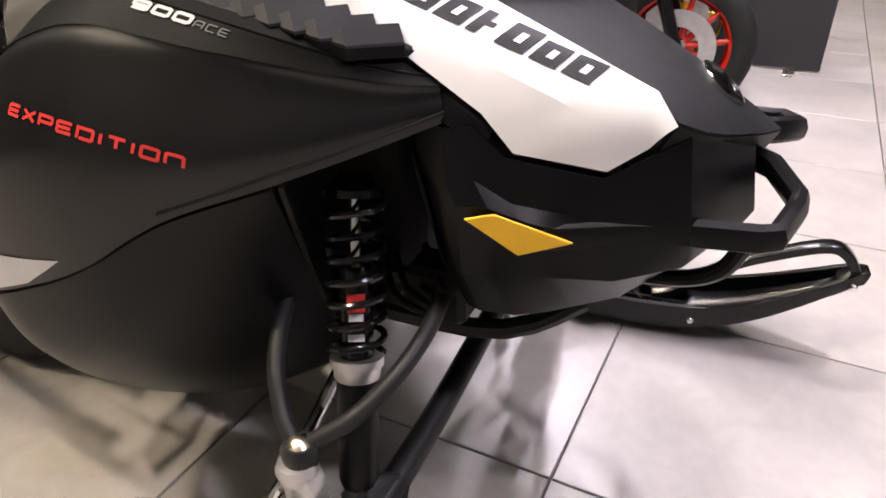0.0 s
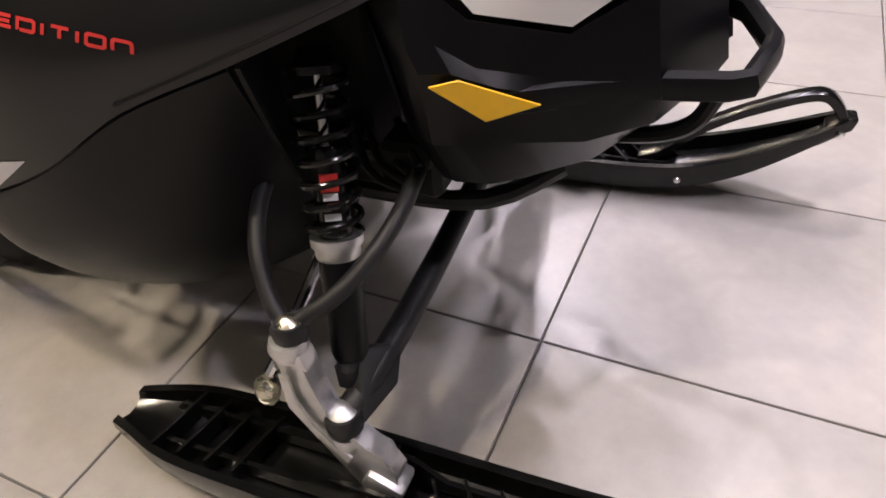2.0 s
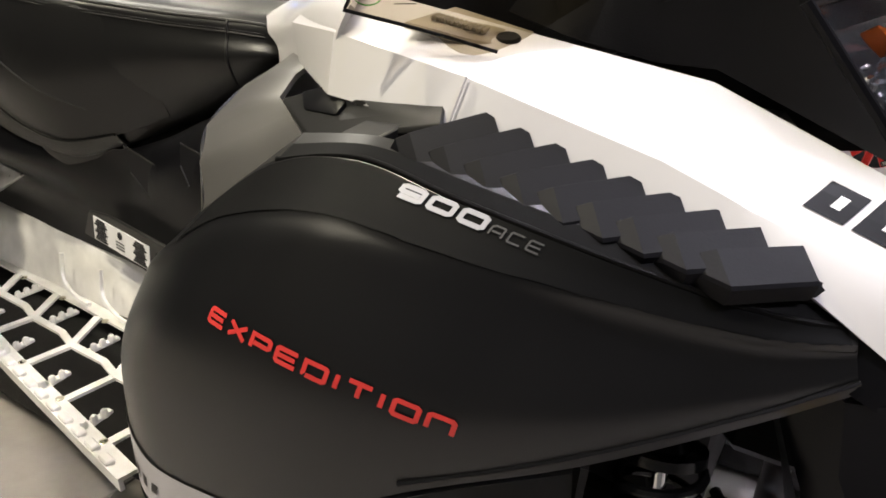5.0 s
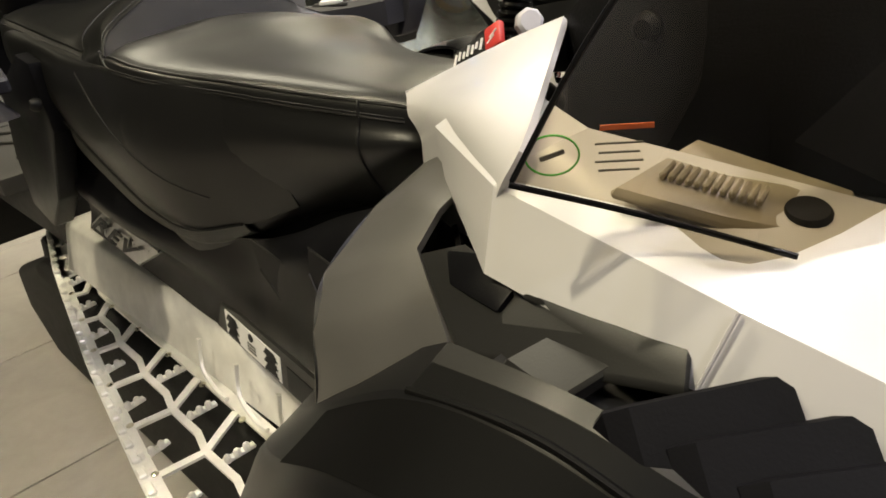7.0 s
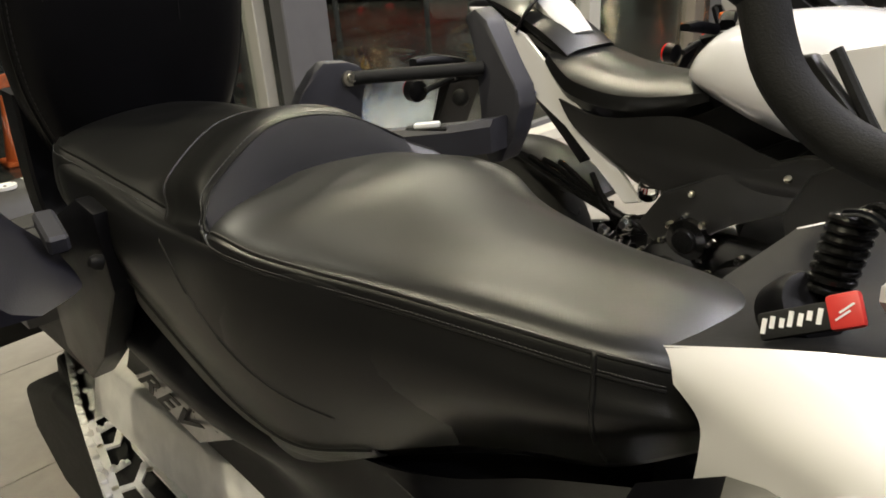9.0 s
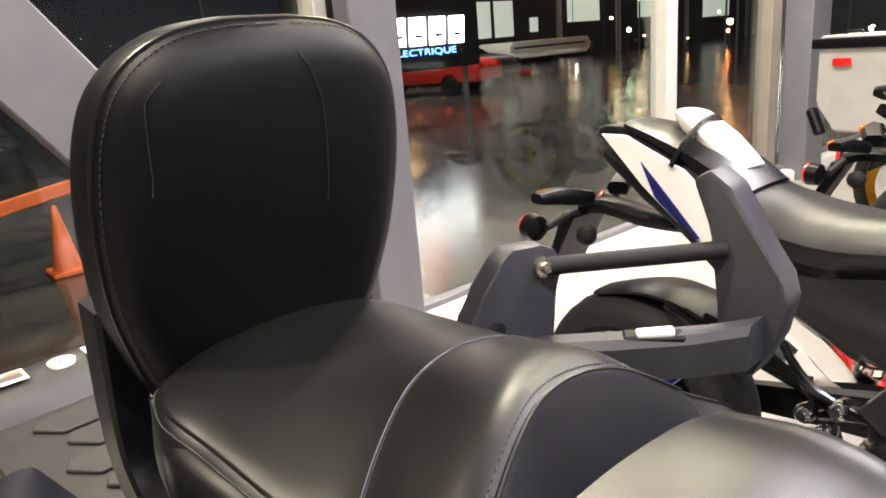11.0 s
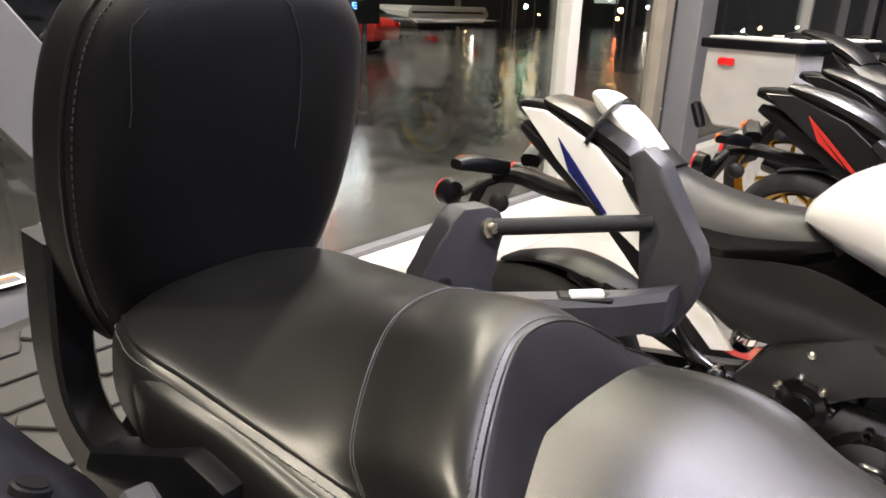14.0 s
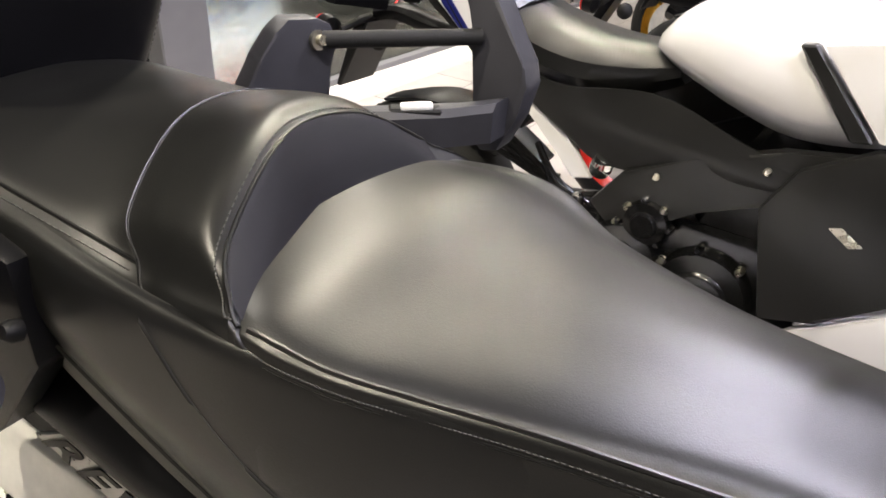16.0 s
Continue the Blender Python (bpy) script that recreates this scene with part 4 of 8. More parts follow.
        for k in range(5):
            q = [top[2 + 2 * k].lerp(low[2 + 2 * k], a) for a in (0.45, 0.70)] + [top[3 + 2 * k].lerp(low[3 + 2 * k], a) for a in (0.70, 0.45)]
            bm = bmesh.new()
            bm.faces.new([bm.verts.new(v) for v in cling(skin_tree, [v + Vector((0, -0.02, 0)) for v in q], 0.0024, Vector((-0.6, -0.2, 0.55)))])
            part("bar", bm, DECALBLACK, panel)
    # louvres between the ridge and the white cover
    for k in range(9):
        u = k / 8
        lo = Vector((-0.440, -0.381, 0.872)).lerp(Vector((-0.217, -0.350, 0.825)), u)
        hi = Vector((-0.398, -0.346, 0.886)).lerp(Vector((-0.176, -0.316, 0.825)), u)
        ax = (hi - lo).normalized()
        fw = Vector((0.90, 0.12, -0.20))
        fw = (fw - ax * fw.dot(ax)).normalized()
        up = fw.cross(ax).normalized()
        if up.z < 0:
            up = -up
        ln = (hi - lo).length
        bm = bmesh.new()
        rows = []
        # along the slat: rise of the top, start and end of its width
        for e, h_, b_, w_ in ((-0.20, -0.013, 0.005, 0.011), (-0.185, -0.0070, 0.003, 0.013), (-0.08, -0.002, -0.001, 0.0195), (0.12, 0.0005, -0.001, 0.0315), (1.25, 0.0005, 0.0, 0.0315)):
            m_ = lo + ax * (e * ln)
            rows.append([m_ + fw * b_ - up * 0.018, m_ + fw * b_ + up * (h_ - 0.0022), m_ + fw * (b_ + 0.0016) + up * h_,
                         m_ + fw * (w_ - 0.0030) + up * (h_ - 0.0042), m_ + fw * (w_ - 0.0006) + up * (h_ - 0.0062), m_ + fw * w_ - up * 0.020])
        rings(bm, [[flip(p, s) for p in r_] for r_ in rows])
        part("louvre", bm, LOUVRE, panel, smooth=12)
    bm = bmesh.new()
    prism(bm, [flip(p, s) for p in ((-0.205, -0.345, 0.820), (-0.165, -0.300, 0.822), (-0.120, -0.285, 0.795), (-0.160, -0.330, 0.806))], (0, 0, -0.012), 0.003, 1)
    part("end_cap", bm, MATTE, panel)
    bm = skin(rows_at(s, [[(-0.52, -0.375, 0.853), (-0.36, -0.366, 0.842), (-0.15, -0.300, 0.785)], [(-0.50, -0.29, 0.872), (-0.34, -0.285, 0.848), (-0.15, -0.24, 0.795)]]), 20, 4, 0.004)
    part("louvre_bed", bm, DECALBLACK, panel)
    bm = bmesh.new()
    tube(bm, catmull([flip((x, y - 0.003, z + 0.012), s) for x, y, z in SEAM[5:]], 40), 0.0020, 6)
    part("lower_lip", bm, MATTE, panel)
    bm = bmesh.new()
    prism(bm, [flip(p, s) for p in ((-0.512, -0.368, 0.858), (-0.498, -0.345, 0.867), (-0.452, -0.350, 0.874), (-0.468, -0.380, 0.862))], (0, 0, -0.010), 0.002, 1)
    part("rear_wedge", bm, TRIM, panel, "satin grey wedge before the louvres")
    # nose cap at the front tip
    bm = skin(rows_at(s, [[(-0.150, -0.270, 0.796), (-0.105, -0.262, 0.772), (-0.07, -0.262, 0.742)], [(-0.135, -0.302, 0.778), (-0.095, -0.300, 0.752), (-0.062, -0.295, 0.722)],
                          [(-0.128, -0.318, 0.735), (-0.10, -0.316, 0.722), (-0.07, -0.30, 0.70)]]), 12, 8, 0.006)
    part("front_tip", bm, PLASTIC, panel)
    return panel


def belly(s):
    low = [[(x, y - 0.002, z - 0.004) for x, y, z in SEAM[:7]],
           [(-0.77, -0.36, 0.34), (-0.745, -0.43, 0.345), (-0.68, -0.475, 0.36), (-0.60, -0.482, 0.37), (-0.49, -0.462, 0.40), (-0.38, -0.415, 0.46), (-0.285, -0.35, 0.53)],
           [(-0.76, -0.28, 0.25), (-0.735, -0.34, 0.25), (-0.67, -0.385, 0.25), (-0.59, -0.390, 0.25), (-0.48, -0.375, 0.265), (-0.38, -0.34, 0.30), (-0.305, -0.26, 0.36)],
           [(-0.74, -0.16, 0.205), (-0.72, -0.2, 0.20), (-0.66, -0.22, 0.195), (-0.58, -0.22, 0.195), (-0.48, -0.21, 0.20), (-0.38, -0.2, 0.225), (-0.32, -0.16, 0.25)]]
    bm = skin(rows_at(s, low), 40, 24, 0.006)
    part("belly_pan", bm, PLASTIC, sled, "black plastic belly pan")
    # bulkhead wall behind the suspension
    bm = skin(rows_at(s, [[(-0.262, -0.415, 0.664), (-0.285, -0.35, 0.53), (-0.305, -0.262, 0.36), (-0.32, -0.16, 0.25)],
                          [(-0.30, -0.30, 0.66), (-0.33, -0.26, 0.53), (-0.36, -0.18, 0.36), (-0.37, -0.08, 0.25)]]), 20, 8, 0.006)
    part("bulkhead_wall", bm, MATTE, sled)


for s in (1, -1):
    side_panel(s)
    belly(s)

bm = bmesh.new()
box(bm, (-0.48, 0, 0.57), (0.54, 0.36, 0.46), bev=0.03)
box(bm, (-0.10, 0, 0.58), (0.24, 0.22, 0.24), bev=0.03)
part("engine_bay", bm, MATTE, sled, "dark engine bay behind the panels")
for s in (1, -1):
    bm = bmesh.new()
    tube(bm, [flip((-0.40, -0.16, 0.34), s), flip((-0.10, -0.17, 0.36), s), flip((0.02, -0.10, 0.40), s)], 0.016, 10, 10)
    tube(bm, [flip((-0.38, -0.20, 0.44), s), flip((-0.10, -0.24, 0.47), s)], 0.014, 10)
    part("frame_tube", bm, TUBE, sled)
    bm = bmesh.new()
    box(bm, flip((-0.15, -0.23, 0.46), s), (0.09, 0.07, 0.08), bev=0.01)
    br = part("bracket", bm, RUBBER, sled, "black bracket with hoses")
    for k in range(6):
        bm = bmesh.new()
        tube(bm, [flip((-0.25 + 0.02 * k, -0.22 + 0.006 * k, 0.50 - 0.02 * (k % 3)), s), flip((-0.20 + 0.022 * k, -0.27, 0.45 + 0.012 * k), s), flip((-0.13, -0.25, 0.42 + 0.01 * k), s)], 0.006, 8, 8)
        part("hose", bm, RUBBER, br)

# white side covers with the black maker's blocks
TOP = [(-0.60, -0.235, 0.957), (-0.51, -0.292, 0.957), (-0.371, -0.252, 0.928), (-0.253, -0.238, 0.908), (-0.115, -0.222, 0.849), (0.01, -0.221, 0.796), (0.094, -0.224, 0.761), (0.120, -0.234, 0.730)]
FAR_TOP = [(-0.60, 0.235, 0.957), (-0.51, 0.285, 0.957), (-0.371, 0.235, 0.928), (-0.253, 0.205, 0.885), (-0.115, 0.165, 0.818), (0.01, 0.135, 0.763), (0.092, 0.100, 0.727), (0.124, 0.085, 0.700)]
CREASE = [(-0.684, -0.233, 0.914), (-0.55, -0.322, 0.928), (-0.409, -0.340, 0.911), (-0.262, -0.320, 0.868), (-0.13, -0.298, 0.812), (0.0, -0.273, 0.754), (0.058, -0.258, 0.722), (0.095, -0.238, 0.703)]
LOWER = [(-0.672, -0.240, 0.875), (-0.555, -0.330, 0.876), (-0.42, -0.350, 0.872), (-0.265, -0.332, 0.832), (-0.155, -0.320, 0.797), (-0.074, -0.302, 0.738), (-0.039, -0.294, 0.696), (0.056, -0.253, 0.675)]


def net(bm, rows, sub):
    """Flat facets between rows of corner points, cut sub times along."""
    fine = []
    for r in rows:
        out = []
        for a, b in zip(r, r[1:]):
            out += [Vector(a).lerp(Vector(b), k / sub) for k in range(sub)]
        fine.append(out + [Vector(r[-1])])
    rings(bm, fine, close=False)


def cover(s):
    bm = bmesh.new()
    mid = [[Vector(a).lerp(Vector(c), k / 4) + Vector((0, -0.004, 0.003)) * math.sin(math.pi * k / 4) for a, c in zip(TOP, CREASE)] for k in range(5)]
    low = [[Vector(a).lerp(Vector(c), k / 2) for a, c in zip(CREASE, LOWER)] for k in range(1, 3)]
    rows = rows_at(s, mid + low)
    if s < 0:
        # the far cover sits a little lower and closer to the middle
        rows = [[Vector(p) + (Vector(f) - Vector(flip(t_, -1))) for p, f, t_ in zip(r, FAR_TOP, TOP)] for r in rows]
    net(bm, rows, 3)
    bmesh.ops.recalc_face_normals(bm, faces=bm.faces)
    bmesh.ops.solidify(bm, geom=bm.faces[:], thickness=0.006)
    c = part("white_side_cover", bm, WHITE, sled, "glossy white side cover with black blocks", smooth=20)
    if s > 0:
        # plain slanted blocks in place of the maker's name
        a, b = Vector((-0.172, -0.2760, 0.8570)), Vector((0.047, -0.2325, 0.7680))
        d = (b - a).normalized()
        nrm = Vector((0.30, -0.61, 0.74)).normalized()
        up = nrm.cross(d).normalized()
        if up.z < 0:
            up = -up
        nrm = d.cross(up)
        if nrm.z < 0:
            nrm = -nrm
        total, x = (b - a).length, 0.0
        tree = tree_of(c)

        def patch(o_, w_, h_, slant, mat_, name, lift):
            bm = bmesh.new()
            rings(bm, [[o_ + d * (w_ * i / 5) + up * (h_ * j / 5) + d * (slant * h_ * j / 5) for i in range(6)] for j in range(6)], close=False)
            ob = part(name, bm, mat_, c, smooth=0)
            wrap(ob, tree, nrm, lift)

        for w, h, hole in ((0.145, 1.0, 1), (0.155, 1.2, 2), (0.075, 1.2, 0), (0.065, 0.25, 0), (0.165, 1.2, 3), (0.155, 1.0, 3), (0.165, 1.0, 3)):
            w *= total
            hh = 0.031 * h
            o = a + d * (x + 0.002) - up * (0.017 if h > 0.5 else 0.002)
            patch(o, w - 0.006, hh, 0.42, DECALBLACK, "name_block", 0.0010)
            if hole:
                patch(o + d * (w * 0.36 + hh * 0.12) + up * (hh * 0.28), w * 0.20, hh * 0.40, 0.42, DECALWHITE, "block_slot", 0.0018)
            x += w
    # thin joint between the two cover pieces
    bm = bmesh.new()
    tube(bm, [flip((-0.418, -0.352, 0.872), s), flip((-0.407, -0.342, 0.912), s)], 0.0009, 6)
    part("joint", bm, DECALGREY, c)
    return c


for s in (1, -1):
    cover(s)

# hood between the covers, and the nose
bm = bmesh.new()
rows = []
ACROSS = (1, 0.85, 0.65, 0.4, 0.15, -0.1, -0.3, -0.45, -0.65, -0.85, -1)


def peak(k):
    """1 at the nose's middle, 0 at both of its corners."""
    return 1 - ((k + 0.45) / 1.45 if k > -0.45 else -(k + 0.45) / 0.55)


def nose_row(drop):
    a, b = Vector(TOP[7]), Vector(FAR_TOP[7])
    return [a.lerp(b, (1 - k) / 2) + Vector((0.105 * peak(k) ** 0.6, 0, -0.045 * peak(k) ** 0.6 + drop)) for k in ACROSS]


for a, b, up in zip(TOP[4:7], FAR_TOP[4:7], (0.022, 0.022, 0.018)):
    rows.append([Vector(a).lerp(Vector(b), (1 - k) / 2) + Vector((0.025 * (1 - abs(k)), 0, -0.006 + up * (1 - k * k))) for k in ACROSS])
rows.append(nose_row(0.004))
rings(bm, rows, close=False)
bmesh.ops.recalc_face_normals(bm, faces=bm.faces)
bmesh.ops.solidify(bm, geom=bm.faces[:], thickness=0.006)
hood = part("hood", bm, MATTE, sled, "matte black hood sloping to the nose", smooth=25)
at, up_, _, _ = tree_of(hood).find_nearest(Vector((0.157, -0.052, 0.742)))
up_ = up_ if up_.z > 0 else -up_
bm = bmesh.new()
lathe(bm, at - up_ * 0.003, at + up_ * 0.009, ((0, 0.036), (0.6, 0.036), (0.8, 0.030), (0.82, 0.024), (0.6, 0.020), (0.9, 0.008), (1, 0.0)), 28)
part("emblem", bm, CHROME, hood, "round chrome emblem")
bm = bmesh.new()
fr = [nose_row(0.0)]
for dx, wide, z0, dz, fwd in ((0.10, 1.0, 0.690, -0.05, 0.115), (0.09, 0.94, 0.612, -0.02, 0.10), (0.02, 0.9, 0.56, 0.0, 0.05)):
    fr.append([(dx + fwd * peak(k) ** 0.7, (-0.075 - 0.155 * k) * wide, z0 + dz * peak(k) ** 0.6) for k in ACROSS])
rings(bm, fr, close=False)
bmesh.ops.recalc_face_normals(bm, faces=bm.faces)
bmesh.ops.solidify(bm, geom=bm.faces[:], thickness=0.006)
part("nose_cowl", bm, MATTE, sled, "matte black nose cowl", smooth=25)


def lower_pod(s):
    f = lambda *p: flip(p, s)  # noqa: E731
    bm = bmesh.new()
    # upright shoulder, cheek below the white cover, and keel with the reflector
    a = [f(-0.165, -0.300, 0.745), f(-0.115, -0.318, 0.722), f(-0.082, -0.310, 0.725), f(-0.045, -0.298, 0.690), f(0.056, -0.258, 0.668), f(0.135, -0.218, 0.715), f(0.20, -0.12, 0.68)]
    b = [f(-0.150, -0.312, 0.690), f(-0.105, -0.326, 0.665), f(-0.075, -0.318, 0.668), f(-0.035, -0.302, 0.640), f(0.07, -0.262, 0.618), f(0.150, -0.235, 0.628), f(0.215, -0.12, 0.60)]
    c = [f(-0.125, -0.322, 0.640), f(-0.090, -0.333, 0.640), f(-0.055, -0.324, 0.640), f(-0.01, -0.306, 0.622), f(0.07, -0.268, 0.600), f(0.155, -0.235, 0.595), f(0.205, -0.13, 0.585)]
    d = [f(-0.110, -0.315, 0.560), f(-0.086, -0.318, 0.545), f(-0.050, -0.308, 0.545), f(0.0, -0.288, 0.545), f(0.08, -0.262, 0.545), f(0.15, -0.215, 0.555), f(0.19, -0.12, 0.56)]
    e = [f(-0.100, -0.262, 0.462), f(-0.085, -0.258, 0.455), f(-0.040, -0.25, 0.455), f(0.0, -0.235, 0.462), f(0.08, -0.20, 0.485), f(0.13, -0.16, 0.515), f(0.16, -0.10, 0.54)]
    g = [f(-0.09, -0.10, 0.43), f(-0.08, -0.1, 0.43), f(-0.04, -0.1, 0.43), f(0.0, -0.1, 0.44), f(0.06, -0.1, 0.46), f(0.10, -0.08, 0.49), f(0.14, -0.06, 0.52)]
    net(bm, [a, b, c, d, e, g], 3)
    bmesh.ops.recalc_face_normals(bm, faces=bm.faces)
    bmesh.ops.solidify(bm, geom=bm.faces[:], thickness=0.006)
    pod = part("lower_cowl", bm, PLASTIC, sled, "black plastic lower front cowl", smooth=22)
    if s < 0:
        pod.matrix_basis = pose(0, -0.10, -0.03)
    bm = bmesh.new()
    prism(bm, [f(-0.078, -0.337, 0.630), f(-0.046, -0.328, 0.638), f(0.036, -0.293, 0.603), f(-0.021, -0.314, 0.585)], f(0.002, -0.005, 0.001), 0.001, 1)
    part("reflector", bm, YELLOW, pod, "yellow reflector plate")
    bm = bmesh.new()
    net(bm, [[f(-0.165, -0.30, 0.745), f(-0.150, -0.318, 0.69), f(-0.125, -0.338, 0.64), f(-0.11, -0.322, 0.56), f(-0.10, -0.262, 0.462)],
             [f(-0.21, -0.22, 0.745), f(-0.20, -0.20, 0.69), f(-0.17, -0.20, 0.64), f(-0.145, -0.18, 0.56), f(-0.12, -0.15, 0.45)]], 2)
    part("inner_wall", bm, MATTE, pod)


for s in (1, -1):
    lower_pod(s)

# front bumper: one bent bar round the nose with braces below
for s in (1, -1):
    bm = bmesh.new()
    tube(bm, [flip(p, s) for p in ((0.0, -0.292, 0.602), (0.08, -0.252, 0.604), (0.150, -0.224, 0.606), (0.222, -0.214, 0.609), (0.240, -0.208, 0.612), (0.257, -0.150, 0.622), (0.258, -0.132, 0.627), (0.226, -0.07, 0.640), (0.17, -0.03, 0.645))], 0.0125, 8, 0, 1.5)
    bumper = part("bumper", bm, PLASTIC, sled, "black tubular front bumper")
    bm = bmesh.new()
    tube(bm, [flip(p, s) for p in ((0.210, -0.200, 0.590), (0.195, -0.192, 0.552), (0.165, -0.185, 0.528), (0.12, -0.175, 0.512), (0.06, -0.17, 0.505))], 0.011, 10, 16)
    part("brace", bm, PLASTIC, bumper)


def headlamp(s):
    f = lambda *p: flip(p, s)  # noqa: E731
    tl, bl, br, tr = f(-0.205, -0.245, 0.968), f(-0.112, -0.222, 0.855), f(-0.02, -0.03, 0.868), f(-0.115, -0.03, 0.985)
    bm = bmesh.new()
    net(bm, [[tl, Vector(tl).lerp(Vector(tr), 0.5), tr], [bl, Vector(bl).lerp(Vector(br), 0.5) + Vector((0.01, 0, 0)), br]], 3)
    lens = part("headlamp", bm, FILM, sled, "clear headlamp with chrome reflectors", smooth=20)
    nrm = (Vector(bl) - Vector(tl)).cross(Vector(tr) - Vector(tl)).normalized()
    if nrm.x < 0:
        nrm = -nrm
    c = lambda u, v, d=0.0: Vector(tl).lerp(Vector(tr), u).lerp(Vector(bl).lerp(Vector(br), u), v) - nrm * d  # noqa: E731
    # silver bowl-shaped housing behind the lens
    bm = bmesh.new()
    rows = []
    for v in (0.02, 0.12, 0.35, 0.6, 0.85, 0.98):
        rows.append([c(u, v, 0.004 + 0.055 * (1 - abs(2 * u - 1) ** 3) * (1 - abs(2 * v - 1) ** 4)) for u in (0.02, 0.10, 0.25, 0.45, 0.65, 0.85, 0.98)])
    rings(bm, rows, close=False)
    part("housing", bm, MIRROR, lens, "silver lamp housing", smooth=20)
    for u, v, r in ((0.46, 0.52, 0.042), (0.82, 0.50, 0.042)):
        bm = bmesh.new()
        p = c(u, v, 0.050)
        axis = (nrm + Vector((0.2, 0, -0.1))).normalized()
        lathe(bm, p, p + axis * 0.042, ((0, 0.004), (0.15, r * 0.5), (0.55, r * 0.85), (1, r), (1, r * 0.97), (0.5, r * 0.8), (0.1, r * 0.4)), 24)
        bowl = part("reflector_bowl", bm, MIRROR, lens, "chrome reflector bowl")
        bm = bmesh.new()
        bmesh.ops.create_icosphere(bm, subdivisions=2, radius=0.011, matrix=Matrix.Translation(p + axis * 0.022))
        part("bulb", bm, CHROME, bowl)
    # faceted pale block and amber reflector between the bowls
    bm = bmesh.new()
    prism(bm, [c(0.56, 0.34, 0.012), c(0.70, 0.34, 0.012), c(0.72, 0.70, 0.012), c(0.60, 0.70, 0.012)], -nrm * 0.03, 0.004, 1)
    part("divider", bm, MIRROR, lens, smooth=15)
    bm = bmesh.new()
    prism(bm, [c(0.40, 0.18, 0.010), c(0.55, 0.30, 0.012), c(0.54, 0.46, 0.014), c(0.46, 0.36, 0.012)], -nrm * 0.02, 0.003, 1)
    part("amber_reflector", bm, AMBER, lens, "amber corner reflector")
    for k in range(15):
        bm = bmesh.new()
        v = 0.07 + 0.058 * k
        a, b = c(0.03, v, 0.006), c(0.17 + 0.010 * (k % 3) + 0.004 * k, v + 0.03, 0.024)
        side = (b - a).cross(nrm).normalized() * 0.0021
        prism(bm, [a - side, b - side, b + side, a + side], -nrm * 0.012, 0.0008, 1)
        part("chrome_fin", bm, MIRROR, lens, smooth=15)
    rnd = random.Random(5)
    for k in range(16):
        u, v = rnd.uniform(0.18, 0.40), rnd.uniform(0.3, 0.92)
        bm = bmesh.new()
        w = rnd.uniform(0.005, 0.012)
        box(bm, c(u, v, 0.026), (0.006, w * 1.6, w), pose(0, 0, 0, rnd.uniform(-25, 25), rnd.uniform(10, 70), rnd.uniform(-30, 30)), bev=0.0015)
        part("facet", bm, MIRROR, lens, smooth=15)
    # black bezel
    o = Vector((0.004, -0.004 * s, 0.003))
    for a_, b_ in ((tl, bl), (bl, br), (tl, tr)):
        bm = bmesh.new()
        tube(bm, [Vector(a_) + o * 0.5, Vector(b_) + o * 0.5], 0.0045, 8)
        part("bezel", bm, PLASTIC, lens)


for s in (1, -1):
    headlamp(s)

# dark cowl between lamp, cover and windshield
for s in (1, -1):
    f = lambda *p: flip(p, s)  # noqa: E731
    bm = bmesh.new()
    net(bm, [[f(-0.43, -0.235, 0.945), f(-0.371, -0.248, 0.932), f(-0.30, -0.236, 0.917), f(-0.253, -0.236, 0.917), f(-0.112, -0.226, 0.858)],
             [f(-0.40, -0.225, 0.985), f(-0.35, -0.23, 0.972), f(-0.29, -0.232, 0.955), f(-0.25, -0.236, 0.950), f(-0.128, -0.232, 0.872)],
             [f(-0.36, -0.20, 1.045), f(-0.32, -0.21, 1.03), f(-0.27, -0.225, 1.005), f(-0.235, -0.24, 0.980), f(-0.20, -0.246, 0.968)],
             [f(-0.34, 0.0, 1.085), f(-0.29, 0.0, 1.07), f(-0.24, 0.0, 1.045), f(-0.18, 0.0, 1.015), f(-0.115, 0.0, 0.985)]], 4)
    bmesh.ops.recalc_face_normals(bm, faces=bm.faces)
    bmesh.ops.solidify(bm, geom=bm.faces[:], thickness=0.006)
    part("upper_cowl", bm, PLASTIC, sled, "black upper cowl round the lamps", smooth=24)
    bm = bmesh.new()
    lathe(bm, f(-0.30, -0.222, 0.965), f(-0.30, -0.232, 0.97), ((0, 0.008), (0.6, 0.008), (1, 0.004)), 10)
    part("screw", bm, MATTE, sled)

# windshield, bent round the front with a clear rear corner
WS = [[(-0.503, -0.362, 0.955), (-0.452, -0.335, 0.942), (-0.398, -0.310, 0.927), (-0.30, -0.15, 1.01), (-0.285, 0, 1.04), (-0.30, 0.15, 1.01), (-0.398, 0.310, 0.927), (-0.452, 0.335, 0.942), (-0.503, 0.362, 0.955)],
      [(-0.468, -0.350, 1.02), (-0.43, -0.310, 1.04), (-0.385, -0.24, 1.07), (-0.36, -0.13, 1.11), (-0.355, 0, 1.12), (-0.36, 0.13, 1.11), (-0.385, 0.24, 1.07), (-0.43, 0.310, 1.04), (-0.468, 0.350, 1.02)],
      [(-0.420, -0.322, 1.095), (-0.415, -0.285, 1.14), (-0.415, -0.22, 1.19), (-0.42, -0.11, 1.22), (-0.42, 0, 1.23), (-0.42, 0.11, 1.22), (-0.415, 0.22, 1.19), (-0.415, 0.285, 1.14), (-0.420, 0.322, 1.095)]]
shield = part("windshield", skin(WS, 50, 14, 0.0), SMOKE, sled, "clear smoked plastic windshield")
